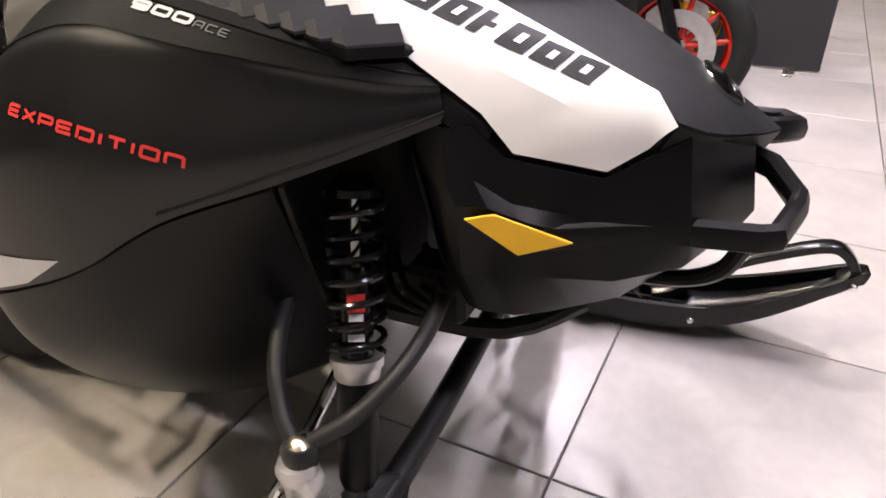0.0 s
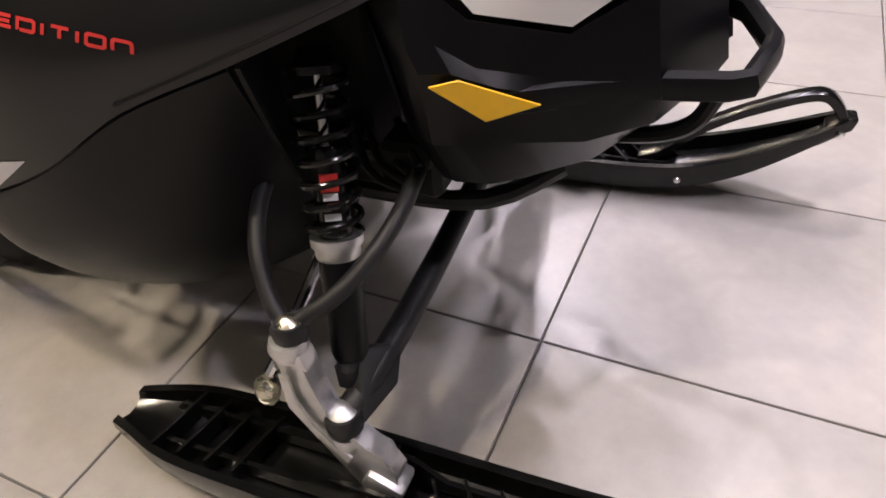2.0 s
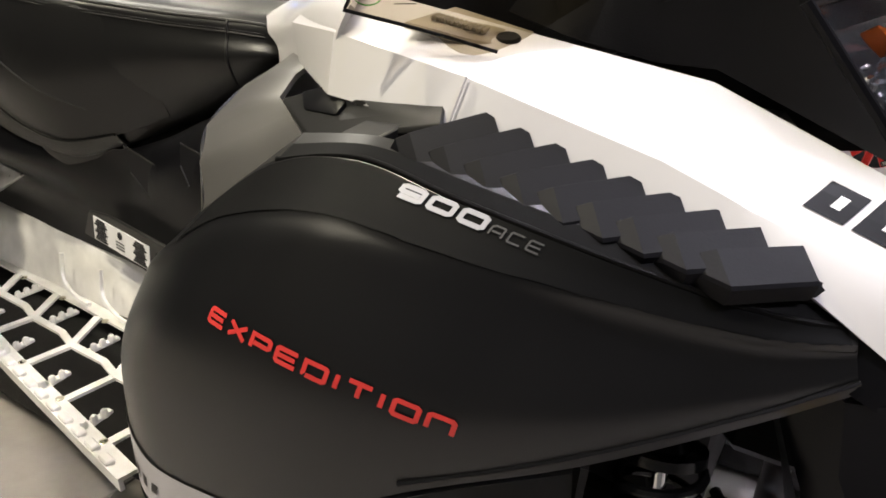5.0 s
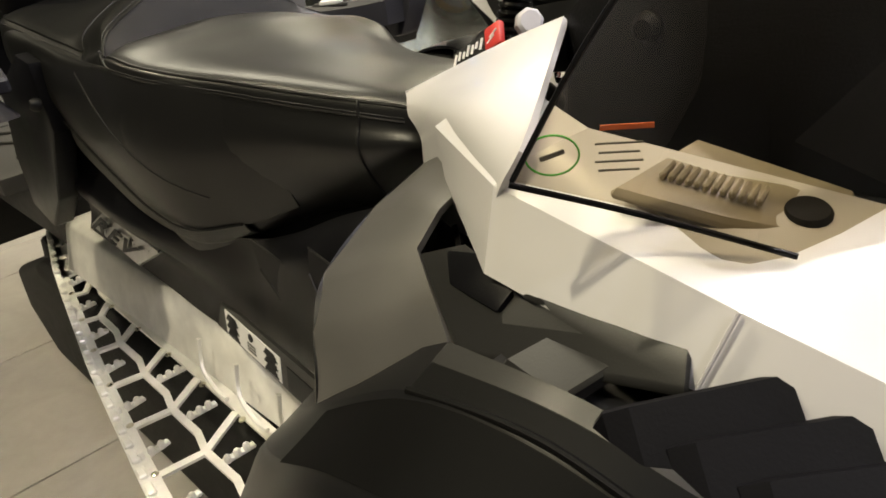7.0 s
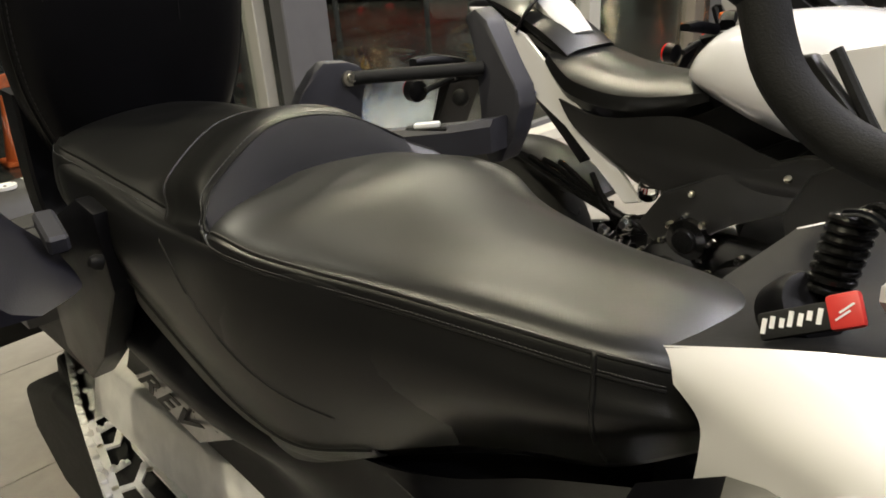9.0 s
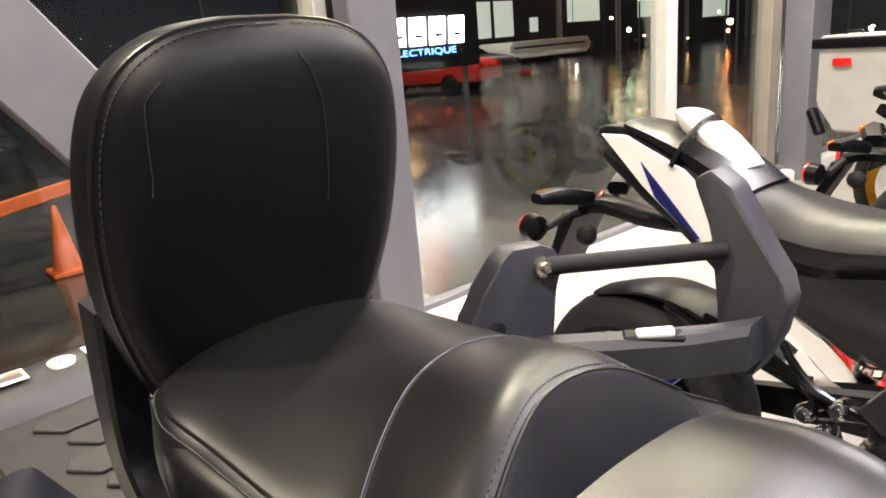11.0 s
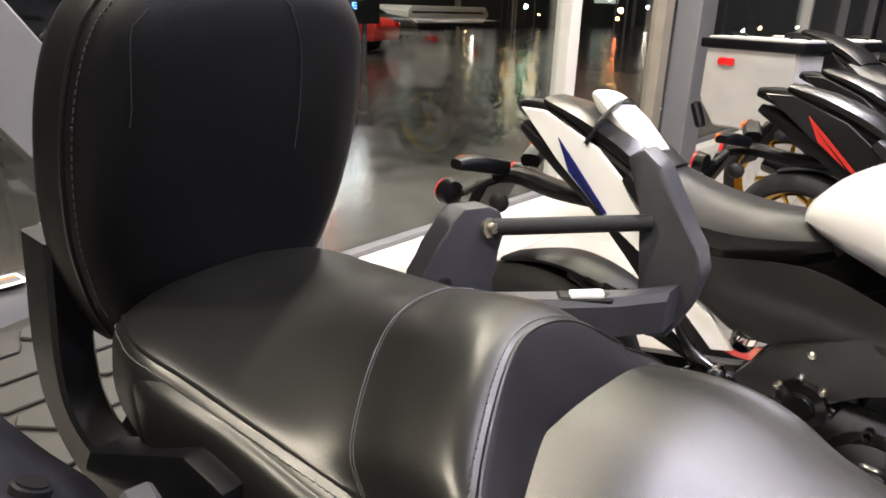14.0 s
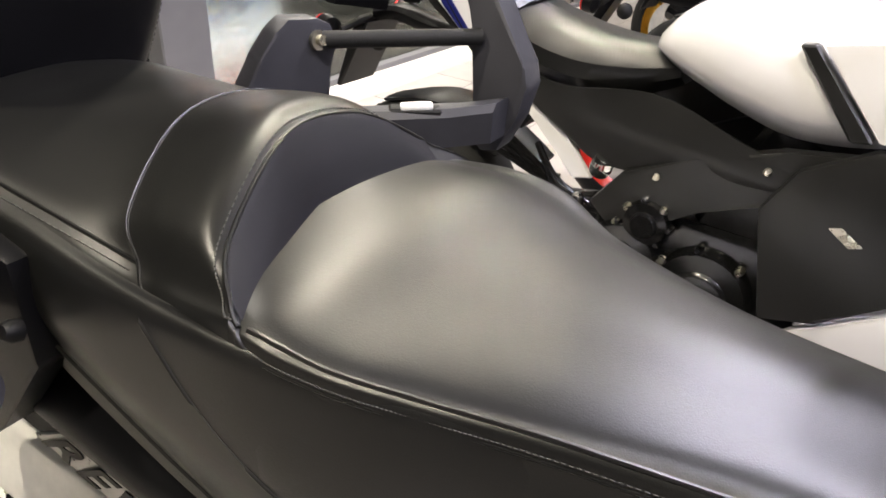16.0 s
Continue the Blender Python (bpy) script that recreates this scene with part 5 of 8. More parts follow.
bm = bmesh.new()
tube(bm, catmull([r[0] for r in WS], 12), 0.0014, 8)
part("edge_trim", bm, PLASTIC, shield)
bm = bmesh.new()
tube(bm, catmull([r[-1] for r in WS], 12), 0.0022, 8)
part("edge_trim", bm, PLASTIC, shield)
bm = bmesh.new()
tube(bm, [Vector(p) + Vector((0, -0.002, -0.001)) for p in WS[0][:3]], 0.0015, 8, 12)
part("lower_trim", bm, PLASTIC, shield)
# warning sticker on the clear corner of the windshield: ring, orange bar and lines
so, sr, su = Vector((-0.499, -0.358, 0.966)), Vector((0.055, 0.042, 0.0)), Vector((0.015, 0.012, 0.05))
sm = plane_at(so, sr, su)
bm = bmesh.new()
n = 28
tube(bm, [sm @ Vector((0.012 + 0.0115 * math.cos(2 * math.pi * k / n), 0.009 * math.sin(2 * math.pi * k / n), 0.001)) for k in range(n + 1)], 0.0005, 6)
part("sticker_ring", bm, GREEN, shield, "green ring of a warning sticker")
bm = bmesh.new()
box(bm, sm @ Vector((0.043, 0.011, 0.001)), (0.022, 0.0022, 0.001), sm.to_3x3().to_4x4())
part("sticker_bar", bm, ORANGE, shield, "orange bar of a warning sticker")
for k in range(4):
    bm = bmesh.new()
    box(bm, sm @ Vector((0.040, 0.004 - 0.004 * k, 0.001)), (0.020 - 0.003 * (k % 2), 0.0007, 0.001), sm.to_3x3().to_4x4())
    part("sticker_line", bm, DIMGREY, shield)
bm = bmesh.new()
box(bm, sm @ Vector((0.012, 0.0, 0.001)), (0.011, 0.002, 0.001), sm.to_3x3().to_4x4() @ pose(0, 0, 0, 0, 0, 18))
part("sticker_line", bm, DIMGREY, shield)

# corrugated intake duct under the windshield corner
bm = bmesh.new()
prism(bm, [(-0.478, -0.326, 0.938), (-0.432, -0.308, 0.928), (-0.404, -0.294, 0.921), (-0.388, -0.274, 0.922), (-0.395, -0.255, 0.929), (-0.468, -0.262, 0.944)], (0, 0.002, 0.005), 0.002, 1)
duct = part("intake_duct", bm, DUCT, sled, "pale beige intake duct plate under the windshield")
for k in range(12):
    bm = bmesh.new()
    p = Vector((-0.464, -0.296, 0.945)).lerp(Vector((-0.424, -0.284, 0.936)), k / 11)
    box(bm, p, (0.0026, 0.018, 0.004), pose(0, 0, 0, 0, 0, 10), bev=0.001)
    part("corrugation", bm, DUCT, duct)
bm = bmesh.new()
lathe(bm, (-0.407, -0.278, 0.923), (-0.406, -0.280, 0.933), ((0, 0.0105), (0.8, 0.0105), (1, 0.009), (1, 0.004)), 16)
part("port", bm, RUBBER, duct)

# white console
CON = [[(-0.825, -0.135, 0.898), (-0.74, -0.150, 0.934), (-0.66, -0.170, 0.966), (-0.600, -0.185, 0.988)],
       [(-0.815, -0.146, 0.885), (-0.735, -0.175, 0.922), (-0.64, -0.215, 0.955), (-0.575, -0.235, 0.972)],
       [(-0.785, -0.158, 0.868), (-0.715, -0.205, 0.908), (-0.62, -0.265, 0.940), (-0.53, -0.320, 0.955)],
       [(-0.780, -0.162, 0.845), (-0.700, -0.215, 0.880), (-0.62, -0.272, 0.900), (-0.55, -0.322, 0.915)],
       [(-0.785, -0.158, 0.800), (-0.70, -0.215, 0.82), (-0.60, -0.27, 0.85), (-0.55, -0.31, 0.86)]]
for s in (1, -1):
    part("console_side", skin(rows_at(s, CON), 24, 20, 0.005), WHITE, sled, "white console side")
bm = skin([[(-0.825, -0.136, 0.897), (-0.74, -0.151, 0.933), (-0.66, -0.171, 0.965), (-0.60, -0.186, 0.987)], [(-0.84, -0.08, 0.885), (-0.75, -0.09, 0.915), (-0.66, -0.10, 0.93), (-0.60, -0.11, 0.94)],
           [(-0.85, 0, 0.88), (-0.75, 0, 0.905), (-0.66, 0, 0.92), (-0.60, 0, 0.93)],
           [(-0.84, 0.08, 0.885), (-0.75, 0.09, 0.915), (-0.66, 0.10, 0.93), (-0.60, 0.11, 0.94)], [(-0.825, 0.136, 0.897), (-0.74, 0.151, 0.933), (-0.66, 0.171, 0.965), (-0.60, 0.186, 0.987)]], 16, 20, 0.005)
part("console_top", bm, MATTE, sled, "black console top")
bm = bmesh.new()
prism(bm, [(-0.600, -0.19, 0.90), (-0.600, -0.19, 0.990), (-0.56, -0.19, 1.03), (-0.42, -0.19, 1.05), (-0.36, -0.19, 1.0), (-0.36, -0.19, 0.90)], (0, 0.38, 0), 0.015, 2)
pod = part("instrument_pod", bm, MATTE, sled, "black instrument pod behind the windshield")
bm = bmesh.new()
lathe(bm, (-0.535, -0.185, 0.985), (-0.535, -0.198, 0.985), ((0, 0.010), (0.6, 0.010), (1, 0.006)), 12)
part("knob", bm, PLASTIC, pod)
# steering column and left-hand bar end
bm = bmesh.new()
tube(bm, [(-0.57, 0.02, 0.97), (-0.60, 0.13, 0.940), (-0.677, 0.185, 0.932), (-0.75, 0.19, 0.948), (-0.825, 0.195, 0.978), (-0.88, 0.20, 1.03), (-0.91, 0.21, 1.10)], 0.025, 12, 30)
bar = part("handlebar", bm, RUBBER, sled, "black rubber-covered handlebar")
bm = bmesh.new()
tube(bm, [(-0.58, 0.05, 0.94), (-0.70, 0.20, 0.90), (-0.78, 0.27, 0.93), (-0.86, 0.30, 1.04)], 0.007, 8, 20)
part("cable", bm, RUBBER, bar)
# safety cord: woven band with a red end, coiled cord, bright ring and pale clip
tm = plane_at((-0.786, -0.128, 0.908), (0.066, 0.004, 0.036), (-0.25, 0.45, 0.72))
bm = bmesh.new()
box(bm, (0.052, 0.008, 0), (0.046, 0.018, 0.006), bev=0.002, seg=2)
bmesh.ops.transform(bm, matrix=tm, verts=bm.verts)
tag = part("cord_tag", bm, RUBBER, sled, "black woven safety band with red end")
bm = bmesh.new()
box(bm, (0.082, 0.009, 0.0005), (0.020, 0.022, 0.007), bev=0.0025, seg=2)
bmesh.ops.transform(bm, matrix=tm, verts=bm.verts)
part("red_end", bm, DECALRED, tag, "red end of the band")
for k in range(7):
    bm = bmesh.new()
    box(bm, (0.033 + 0.0058 * k, 0.008 + 0.0015 * (k % 2), 0.0034), (0.0030, 0.010 - 0.002 * (k % 3), 0.0006), pose(0, 0, 0, 0, 0, -20))
    bmesh.ops.transform(bm, matrix=tm, verts=bm.verts)
    part("bar", bm, DECALWHITE, tag)
for k in range(2):
    bm = bmesh.new()
    box(bm, (0.081 + 0.003 * k, 0.006 + 0.004 * k, 0.0044), (0.010, 0.0012, 0.0006), pose(0, 0, 0, 0, 0, 25))
    bmesh.ops.transform(bm, matrix=tm, verts=bm.verts)
    part("bar", bm, DECALWHITE, tag)
bm = bmesh.new()
lathe(bm, (-0.762, -0.075, 0.915), (-0.742, -0.085, 0.936), ((0, 0.026), (0.7, 0.027), (0.9, 0.024), (1, 0.016), (1, 0.001)), 24)
part("cord_socket", bm, PLASTIC, tag, "round black socket for the cord")
bm = bmesh.new()
helix(bm, (-0.742, -0.072, 0.938), (-0.735, -0.060, 0.992), 0.0125, 0.0034, 8)
tube(bm, [(-0.735, -0.060, 0.992), (-0.720, -0.072, 1.004), (-0.702, -0.088, 1.000), (-0.694, -0.098, 0.986)], 0.0040, 10, 12)
part("cord", bm, GLOSSBLACK, tag, "coiled black safety cord")
bm = bmesh.new()
tube(bm, [(-0.738, -0.074, 0.998), (-0.722, -0.086, 1.004), (-0.706, -0.098, 0.999), (-0.700, -0.106, 0.990)], 0.0028, 8, 12)
part("ring", bm, CHROME, tag, "bright steel ring")
bm = bmesh.new()
lathe(bm, (-0.700, -0.098, 0.960), (-0.689, -0.106, 0.966), ((0, 0.009), (0.2, 0.012), (0.8, 0.012), (1, 0.009), (1, 0.001)), 8)
part("clip", bm, DECALGREY, tag, "pale grey plastic clip")

# knee deflectors beside the console
for s in (1, -1):
    rows = [[(-0.752, -0.186, 0.856), (-0.735, -0.262, 0.847), (-0.721, -0.330, 0.822), (-0.700, -0.362, 0.795), (-0.676, -0.388, 0.752), (-0.668, -0.395, 0.72)],
            [(-0.714, -0.203, 0.876), (-0.694, -0.262, 0.868), (-0.676, -0.318, 0.846), (-0.648, -0.362, 0.818), (-0.618, -0.392, 0.776), (-0.612, -0.398, 0.74)],
            [(-0.645, -0.238, 0.884), (-0.645, -0.275, 0.872), (-0.638, -0.306, 0.857), (-0.592, -0.338, 0.851), (-0.550, -0.366, 0.843), (-0.548, -0.376, 0.80)]]
    bm = bmesh.new()
    net(bm, rows_at(s, rows), 5)
    bmesh.ops.recalc_face_normals(bm, faces=bm.faces)
    bmesh.ops.solidify(bm, geom=bm.faces[:], thickness=0.005)
    part("knee_deflector", bm, KNEE, sled, "satin grey knee deflector with lamp sheen painted in", smooth=32)
    bm = skin(rows_at(s, [rows[0][:5] + [(-0.715, -0.392, 0.690), (-0.755, -0.400, 0.60), (-0.77, -0.40, 0.50)], [(-0.82, -0.170, 0.80), (-0.82, -0.200, 0.79), (-0.82, -0.220, 0.775), (-0.82, -0.235, 0.72), (-0.83, -0.245, 0.68), (-0.83, -0.25, 0.64), (-0.84, -0.26, 0.56), (-0.84, -0.262, 0.50)]]), 40, 8, 0.004)
    part("knee_panel_front", bm, PLASTIC, sled)
    # dark pocket with the lever between deflector and white cover
    bm = skin(rows_at(s, [[(-0.66, -0.25, 0.845), (-0.55, -0.335, 0.845), (-0.42, -0.348, 0.862)], [(-0.68, -0.22, 0.80), (-0.58, -0.27, 0.80), (-0.42, -0.28, 0.83)]]), 14, 5, 0.004)
    part("pocket", bm, MATTE, sled)
    bm = bmesh.new()
    prism(bm, [flip(p, s) for p in ((-0.606, -0.310, 0.868), (-0.562, -0.318, 0.882), (-0.532, -0.328, 0.876), (-0.536, -0.344, 0.864), (-0.586, -0.330, 0.858))], flip((0.002, 0.012, -0.010), s), 0.004, 2)
    part("lever", bm, PLASTIC, sled)
    bm = bmesh.new()
    prism(bm, [flip(p, s) for p in ((-0.634, -0.308, 0.850), (-0.600, -0.296, 0.862), (-0.520, -0.336, 0.872), (-0.425, -0.342, 0.884), (-0.418, -0.358, 0.872), (-0.545, -0.366, 0.842))], (0, 0, 0.006), 0.002, 1)
    part("ridge_patch", bm, TRIM, sled)


# knee side panels below the seat with two recessed vents, both sides
for s in (1, -1):
    rows = [[(-0.80, -0.165, 0.80), (-0.90, -0.180, 0.765), (-1.0, -0.195, 0.72), (-1.12, -0.205, 0.69), (-1.35, -0.225, 0.71), (-1.8, -0.17, 0.80)],
            [(-0.82, -0.215, 0.745), (-0.90, -0.219, 0.728), (-1.0, -0.215, 0.69), (-1.12, -0.205, 0.655), (-1.35, -0.256, 0.655), (-1.8, -0.24, 0.70)],
            [(-0.83, -0.25, 0.64), (-0.90, -0.238, 0.63), (-1.0, -0.225, 0.60), (-1.12, -0.213, 0.575), (-1.35, -0.200, 0.575), (-1.8, -0.18, 0.58)],
            [(-0.84, -0.252, 0.51), (-0.90, -0.240, 0.507), (-1.0, -0.226, 0.506), (-1.12, -0.217, 0.506), (-1.35, -0.210, 0.506), (-1.8, -0.195, 0.506)]]
    kp = part("knee_panel", skin(rows_at(s, rows), 36, 16, 0.005), PLASTIC, sled, "black plastic knee panel")
    ktree = tree_of(kp)
    for c, w, h in (((-0.905, -0.235, 0.712), 0.040, 0.050), ((-1.02, -0.222, 0.668), 0.095, 0.060)):
        q, nq, _, _ = ktree.find_nearest(Vector(flip(c, s)))
        if nq.y * s > 0:
            nq = -nq
        m_ = plane_at(q, Vector((1, 0, -0.25)), nq.cross(Vector((1, 0, -0.25))) * (-1 if nq.cross(Vector((1, 0, -0.25))).z < 0 else 1))
        bm = bmesh.new()
        prism(bm, [m_ @ Vector(v) for v in ((-w / 2, h / 2, 0.0008), (w / 2, h / 2, 0.0008), (w / 2 + 0.004, -h * 0.2, 0.0008), (w * 0.25, -h / 2, 0.0008), (-w * 0.3, -h * 0.1, 0.0008))], nq * 0.0012)
        vent = part("vent", bm, DECALBLACK, kp, "recessed black vent")
        bm = bmesh.new()
        tube(bm, [m_ @ Vector(v) for v in ((-w * 0.3, -h * 0.1, 0.002), (w * 0.25, -h / 2, 0.002))], 0.0016, 6)
        tube(bm, [m_ @ Vector(v) for v in ((-w / 2, h / 2, 0.002), (w / 2, h / 2, 0.002))], 0.0012, 6)
        part("lip", bm, TRIM, vent)

# tunnel, running boards
bm = bmesh.new()
prism(bm, [(-0.78, -0.240, 0.405), (-0.78, -0.212, 0.508), (-0.78, -0.19, 0.515), (-0.78, 0.19, 0.515), (-0.78, 0.216, 0.508), (-0.78, 0.262, 0.405), (-0.78, 0.20, 0.40), (-0.78, -0.2, 0.40)], (-1.12, 0, 0), 0.004, 1)
tunnel = part("tunnel", bm, ALU, sled, "bare aluminium tunnel")
bm = bmesh.new()
prism(bm, [(-1.90, -0.205, 0.42), (-1.90, -0.205, 0.555), (-1.90, 0.205, 0.555), (-1.90, 0.205, 0.42)], (-0.62, 0, 0), 0.01, 1)
part("tunnel_rear", bm, MATTE, sled, "dark rear of the tunnel")
for k in range(3):
    bm = bmesh.new()
    x = -0.95 - 0.11 * k
    tube(bm, [(x, -0.262, 0.425), (x - 0.03, -0.263, 0.428), (x - 0.075, -0.256, 0.446), (x - 0.085, -0.244, 0.49)], 0.004, 6, 10)
    part("wire_clip", bm, ALU, tunnel)


def running_board(s):
    z = 0.402
    out = [(-0.80, -0.470), (-1.148, -0.418), (-1.468, -0.362), (-1.806, -0.290), (-1.93, -0.262), (-2.17, -0.196)]
    inn = [(-0.78, -0.262), (-1.024, -0.258), (-1.32, -0.246), (-1.72, -0.236), (-1.92, -0.176), (-2.18, -0.166)]
    def at(table, x):
        for (x0, y0), (x1, y1) in zip(table, table[1:]):
            if x1 <= x <= x0:
                return y0 + (y1 - y0) * (x - x0) / (x1 - x0)
        return table[-1][1]
    root = None
    def strip(name, pts, w, th=0.005, dz=0.0, mat_=ALU, lab=""):
        bm = bmesh.new()
        rows = []
        for k, (xa, ya) in enumerate(pts):
            (x0, y0), (x1, y1) = pts[max(k - 1, 0)], pts[min(k + 1, len(pts) - 1)]
            nrm = Vector((-(y1 - y0), x1 - x0, 0)).normalized() * (w / 2)
            a = Vector((xa, ya, z + dz))
            rows.append([flip(p, s) for p in (a + nrm, a - nrm, a - nrm + Vector((0, 0, th)), a + nrm + Vector((0, 0, th)))])
        rings(bm, rows)
        return part(name, bm, mat_, root, lab) if root else part(name, bm, mat_, sled, lab)
    n = 40
    xs = [-0.80 - 1.37 * k / n for k in range(n + 1)]
    root = strip("running_board", [(x, at(out, x) + 0.013) for x in xs], 0.024, 0.006, 0, ALU, "bare aluminium running board with cut-outs")
    strip("inner_rail", [(x, at(inn, x) + 0.002) for x in xs[:34]], 0.020, 0.0055, 0.0008)
    strip("edge_rail", [(x, at(out, x) + 0.002) for x in xs], 0.006, 0.020, -0.012)
    # serrated outer edge: small raised tabs
    for k in range(34):
        x = -0.84 - k * 0.038
        bm = bmesh.new()
        box(bm, flip((x, at(out, x) + 0.006, z + 0.009), s), (0.024, 0.012, 0.009), pose(0, 0, 0, 0, 0, -9 * s), bev=0.002)
        part("edge_tab", bm, ALU, root)
    # slanted cross members, a wandering middle web and toothed stud plates
    k = 0
    x = -0.86
    while x > -1.84:
        yo, yi = at(out, x) + 0.018, at(inn, x) - 0.006
        ym = yo + (yi - yo) * 0.50
        strip("cross_member", [(x - 0.012, yo), (x, ym), (x - 0.040, yi)], 0.013, 0.005, 0.0004)
        xb = x - 0.128
        yo2, yi2 = at(out, xb) + 0.018, at(inn, xb) - 0.006
        ym2 = yo2 + (yi2 - yo2) * 0.50
        if x > -1.55:
            strip("middle_web", [(x, ym), (x - 0.045, ym + 0.012), (xb, ym2)], 0.011, 0.005, 0.0012)
        for yy, px_, ang in ((yo + 0.024, x - 0.064, 6), (ym + 0.040, x - 0.088, -4)):
            if yy > yi - 0.02:
                continue
            bm = bmesh.new()
            box(bm, flip((px_, yy, z + 0.003), s), (0.011, 0.050, 0.006), pose(0, 0, 0, 0, 0, ang * s), bev=0.001)
            plate = part("stud_plate", bm, ALU, root)
            for j in range(3):
                bm = bmesh.new()
                lathe(bm, flip((px_ + 0.004, yy - 0.018 + 0.015 * j, z + 0.004), s), flip((px_ + 0.004, yy - 0.018 + 0.015 * j, z + 0.016), s), ((0, 0.0056), (0.8, 0.0050), (1, 0.003)), 7)
                part("stud", bm, ALU, plate)
        for ry in (yo + 0.004, yi - 0.004):
            bm = bmesh.new()
            lathe(bm, flip((x - 0.015, ry, z + 0.005), s), flip((x - 0.015, ry, z + 0.0085), s), ((0, 0.006), (0.6, 0.0055), (1, 0.002)), 10)
            part("rivet", bm, STEEL, root)
        x = xb
        k += 1
    # rear toe
    bm = bmesh.new()
    prism(bm, [flip(p, s) for p in ((-1.86, -0.275, z), (-1.86, -0.17, z), (-2.16, -0.155, z), (-2.18, -0.19, z), (-1.95, -0.255, z))], (0, 0, 0.006), 0.001, 1)
    part("rear_plate", bm, ALU, root)
    for rx, ry in ((-1.90, -0.24), (-1.93, -0.21), (-1.97, -0.225), (-2.0, -0.19), (-2.05, -0.205), (-2.1, -0.18)):
        bm = bmesh.new()
        lathe(bm, flip((rx, ry, z + 0.005), s), flip((rx, ry, z + 0.011), s), ((0, 0.009), (0.6, 0.008), (1, 0.004)), 10)
        part("rivet", bm, ALU, root)
    bm = bmesh.new()
    prism(bm, [flip(p, s) for p in ((-1.98, -0.245, z - 0.02), (-2.22, -0.205, z - 0.02), (-2.24, -0.215, z - 0.13), (-2.06, -0.25, z - 0.15))], flip((0, 0.03, 0), s), 0.006, 1)
    part("mud_guard", bm, RUBBER, root)


for s in (1, -1):
    running_board(s)

# name plate and warning labels on the right-hand side of the tunnel
bm = bmesh.new()
prism(bm, [(-1.655, -0.2225, 0.575), (-1.445, -0.2285, 0.553), (-1.345, -0.2215, 0.606), (-1.555, -0.2155, 0.630)], (0, -0.006, 0.001), 0.002, 1)
plate = part("name_plate", bm, PLATE, sled, "silver plate with dark letters")
for k, ch in enumerate("REV"):
    lettering("lettering", ch, 0.05, plane_at((-1.632 + 0.066 * k, -0.2320 - 0.0018 * k, 0.5805 - 0.0068 * k), (0.21, -0.006, -0.022), (0, 0.12, 1)), DECALBLACK, plate, fit=(0.082, 0.036), shear=0.75, bold=0.001)
bm = bmesh.new()
prism(bm, [(-1.17, -0.2385, 0.548), (-0.80, -0.268, 0.520), (-0.80, -0.262, 0.585), (-1.09, -0.2385, 0.60), (-1.15, -0.2335, 0.592)], (0, -0.005, 0.0), 0.003, 1)
lab = part("label_plate", bm, TRIM, sled, "grey plate with printed labels")
lm = plane_at((-1.135, -0.2455, 0.552), (0.335, -0.027, -0.022), (0.0, 0.1, 1))
bm = bmesh.new()
box(bm, lm @ Vector((0.075, 0.018, 0.0)), (0.150, 0.040, 0.001), lm.to_3x3().to_4x4(), bev=0.0003)
part("label_paper", bm, DECALWHITE, lab, "white printed label")
for cx in (0.022, 0.126):
    for r_ in range(9):
        bm = bmesh.new()
        box(bm, lm @ Vector((cx, 0.002 + 0.004 * r_, 0.0010)), (0.034 - 0.006 * ((r_ * 7) % 3), 0.0028, 0.0008), lm.to_3x3().to_4x4())
        part("bar", bm, DECALBLACK, lab)
for r_ in range(3):
    bm = bmesh.new()
    box(bm, lm @ Vector((0.074, 0.006 + 0.005 * r_, 0.0010)), (0.022, 0.0022, 0.0008), lm.to_3x3().to_4x4())
    part("bar", bm, DIMGREY, lab)
bm = bmesh.new()
lathe(bm, lm @ Vector((0.074, 0.028, 0.0004)), lm @ Vector((0.074, 0.028, 0.0016)), ((0, 0.0001), (0, 0.006), (1, 0.006), (1, 0.0001)), 14)
part("dot", bm, DECALBLACK, lab)
bm = bmesh.new()
box(bm, lm @ Vector((0.195, 0.016, 0.0)), (0.06, 0.036, 0.001), lm.to_3x3().to_4x4(), bev=0.0003)
part("label_paper", bm, DECALBLACK, lab, "black printed label")

# ---- seats: vinyl covers, each row a cut across the seat from the right foot over the crown to the left foot
def loft(rows, nx, ny):
    cols = [catmull([r[k] for r in rows], nx) for k in range(len(rows[0]))]
    fine = [catmull([c[i] for c in cols], ny) for i in range(nx)]
    bm = bmesh.new()
    rings(bm, fine)
    return bm


DRIVER = ((-0.772, -0.085, 0.855, -0.03, 0.860, 0.03, 0.845, 0.815), (-0.785, -0.125, 0.878, -0.032, 0.884, 0.055, 0.860, 0.812), (-0.81, -0.148, 0.889, -0.045, 0.895, 0.04, 0.855, 0.800), (-0.86, -0.166, 0.894, -0.045, 0.902, 0.055, 0.855, 0.775), (-0.95, -0.180, 0.896, -0.045, 0.904, 0.075, 0.852, 0.750),
          (-1.05, -0.203, 0.903, -0.048, 0.907, 0.105, 0.856, 0.710), (-1.12, -0.224, 0.909, -0.046, 0.910, 0.128, 0.864, 0.680), (-1.18, -0.244, 0.918, -0.045, 0.916, 0.155, 0.88, 0.658), (-1.24, -0.250, 0.926, -0.045, 0.928, 0.158, 0.888, 0.652), (-1.31, -0.228, 0.918, -0.045, 0.934, 0.145, 0.886, 0.68))
rows = []
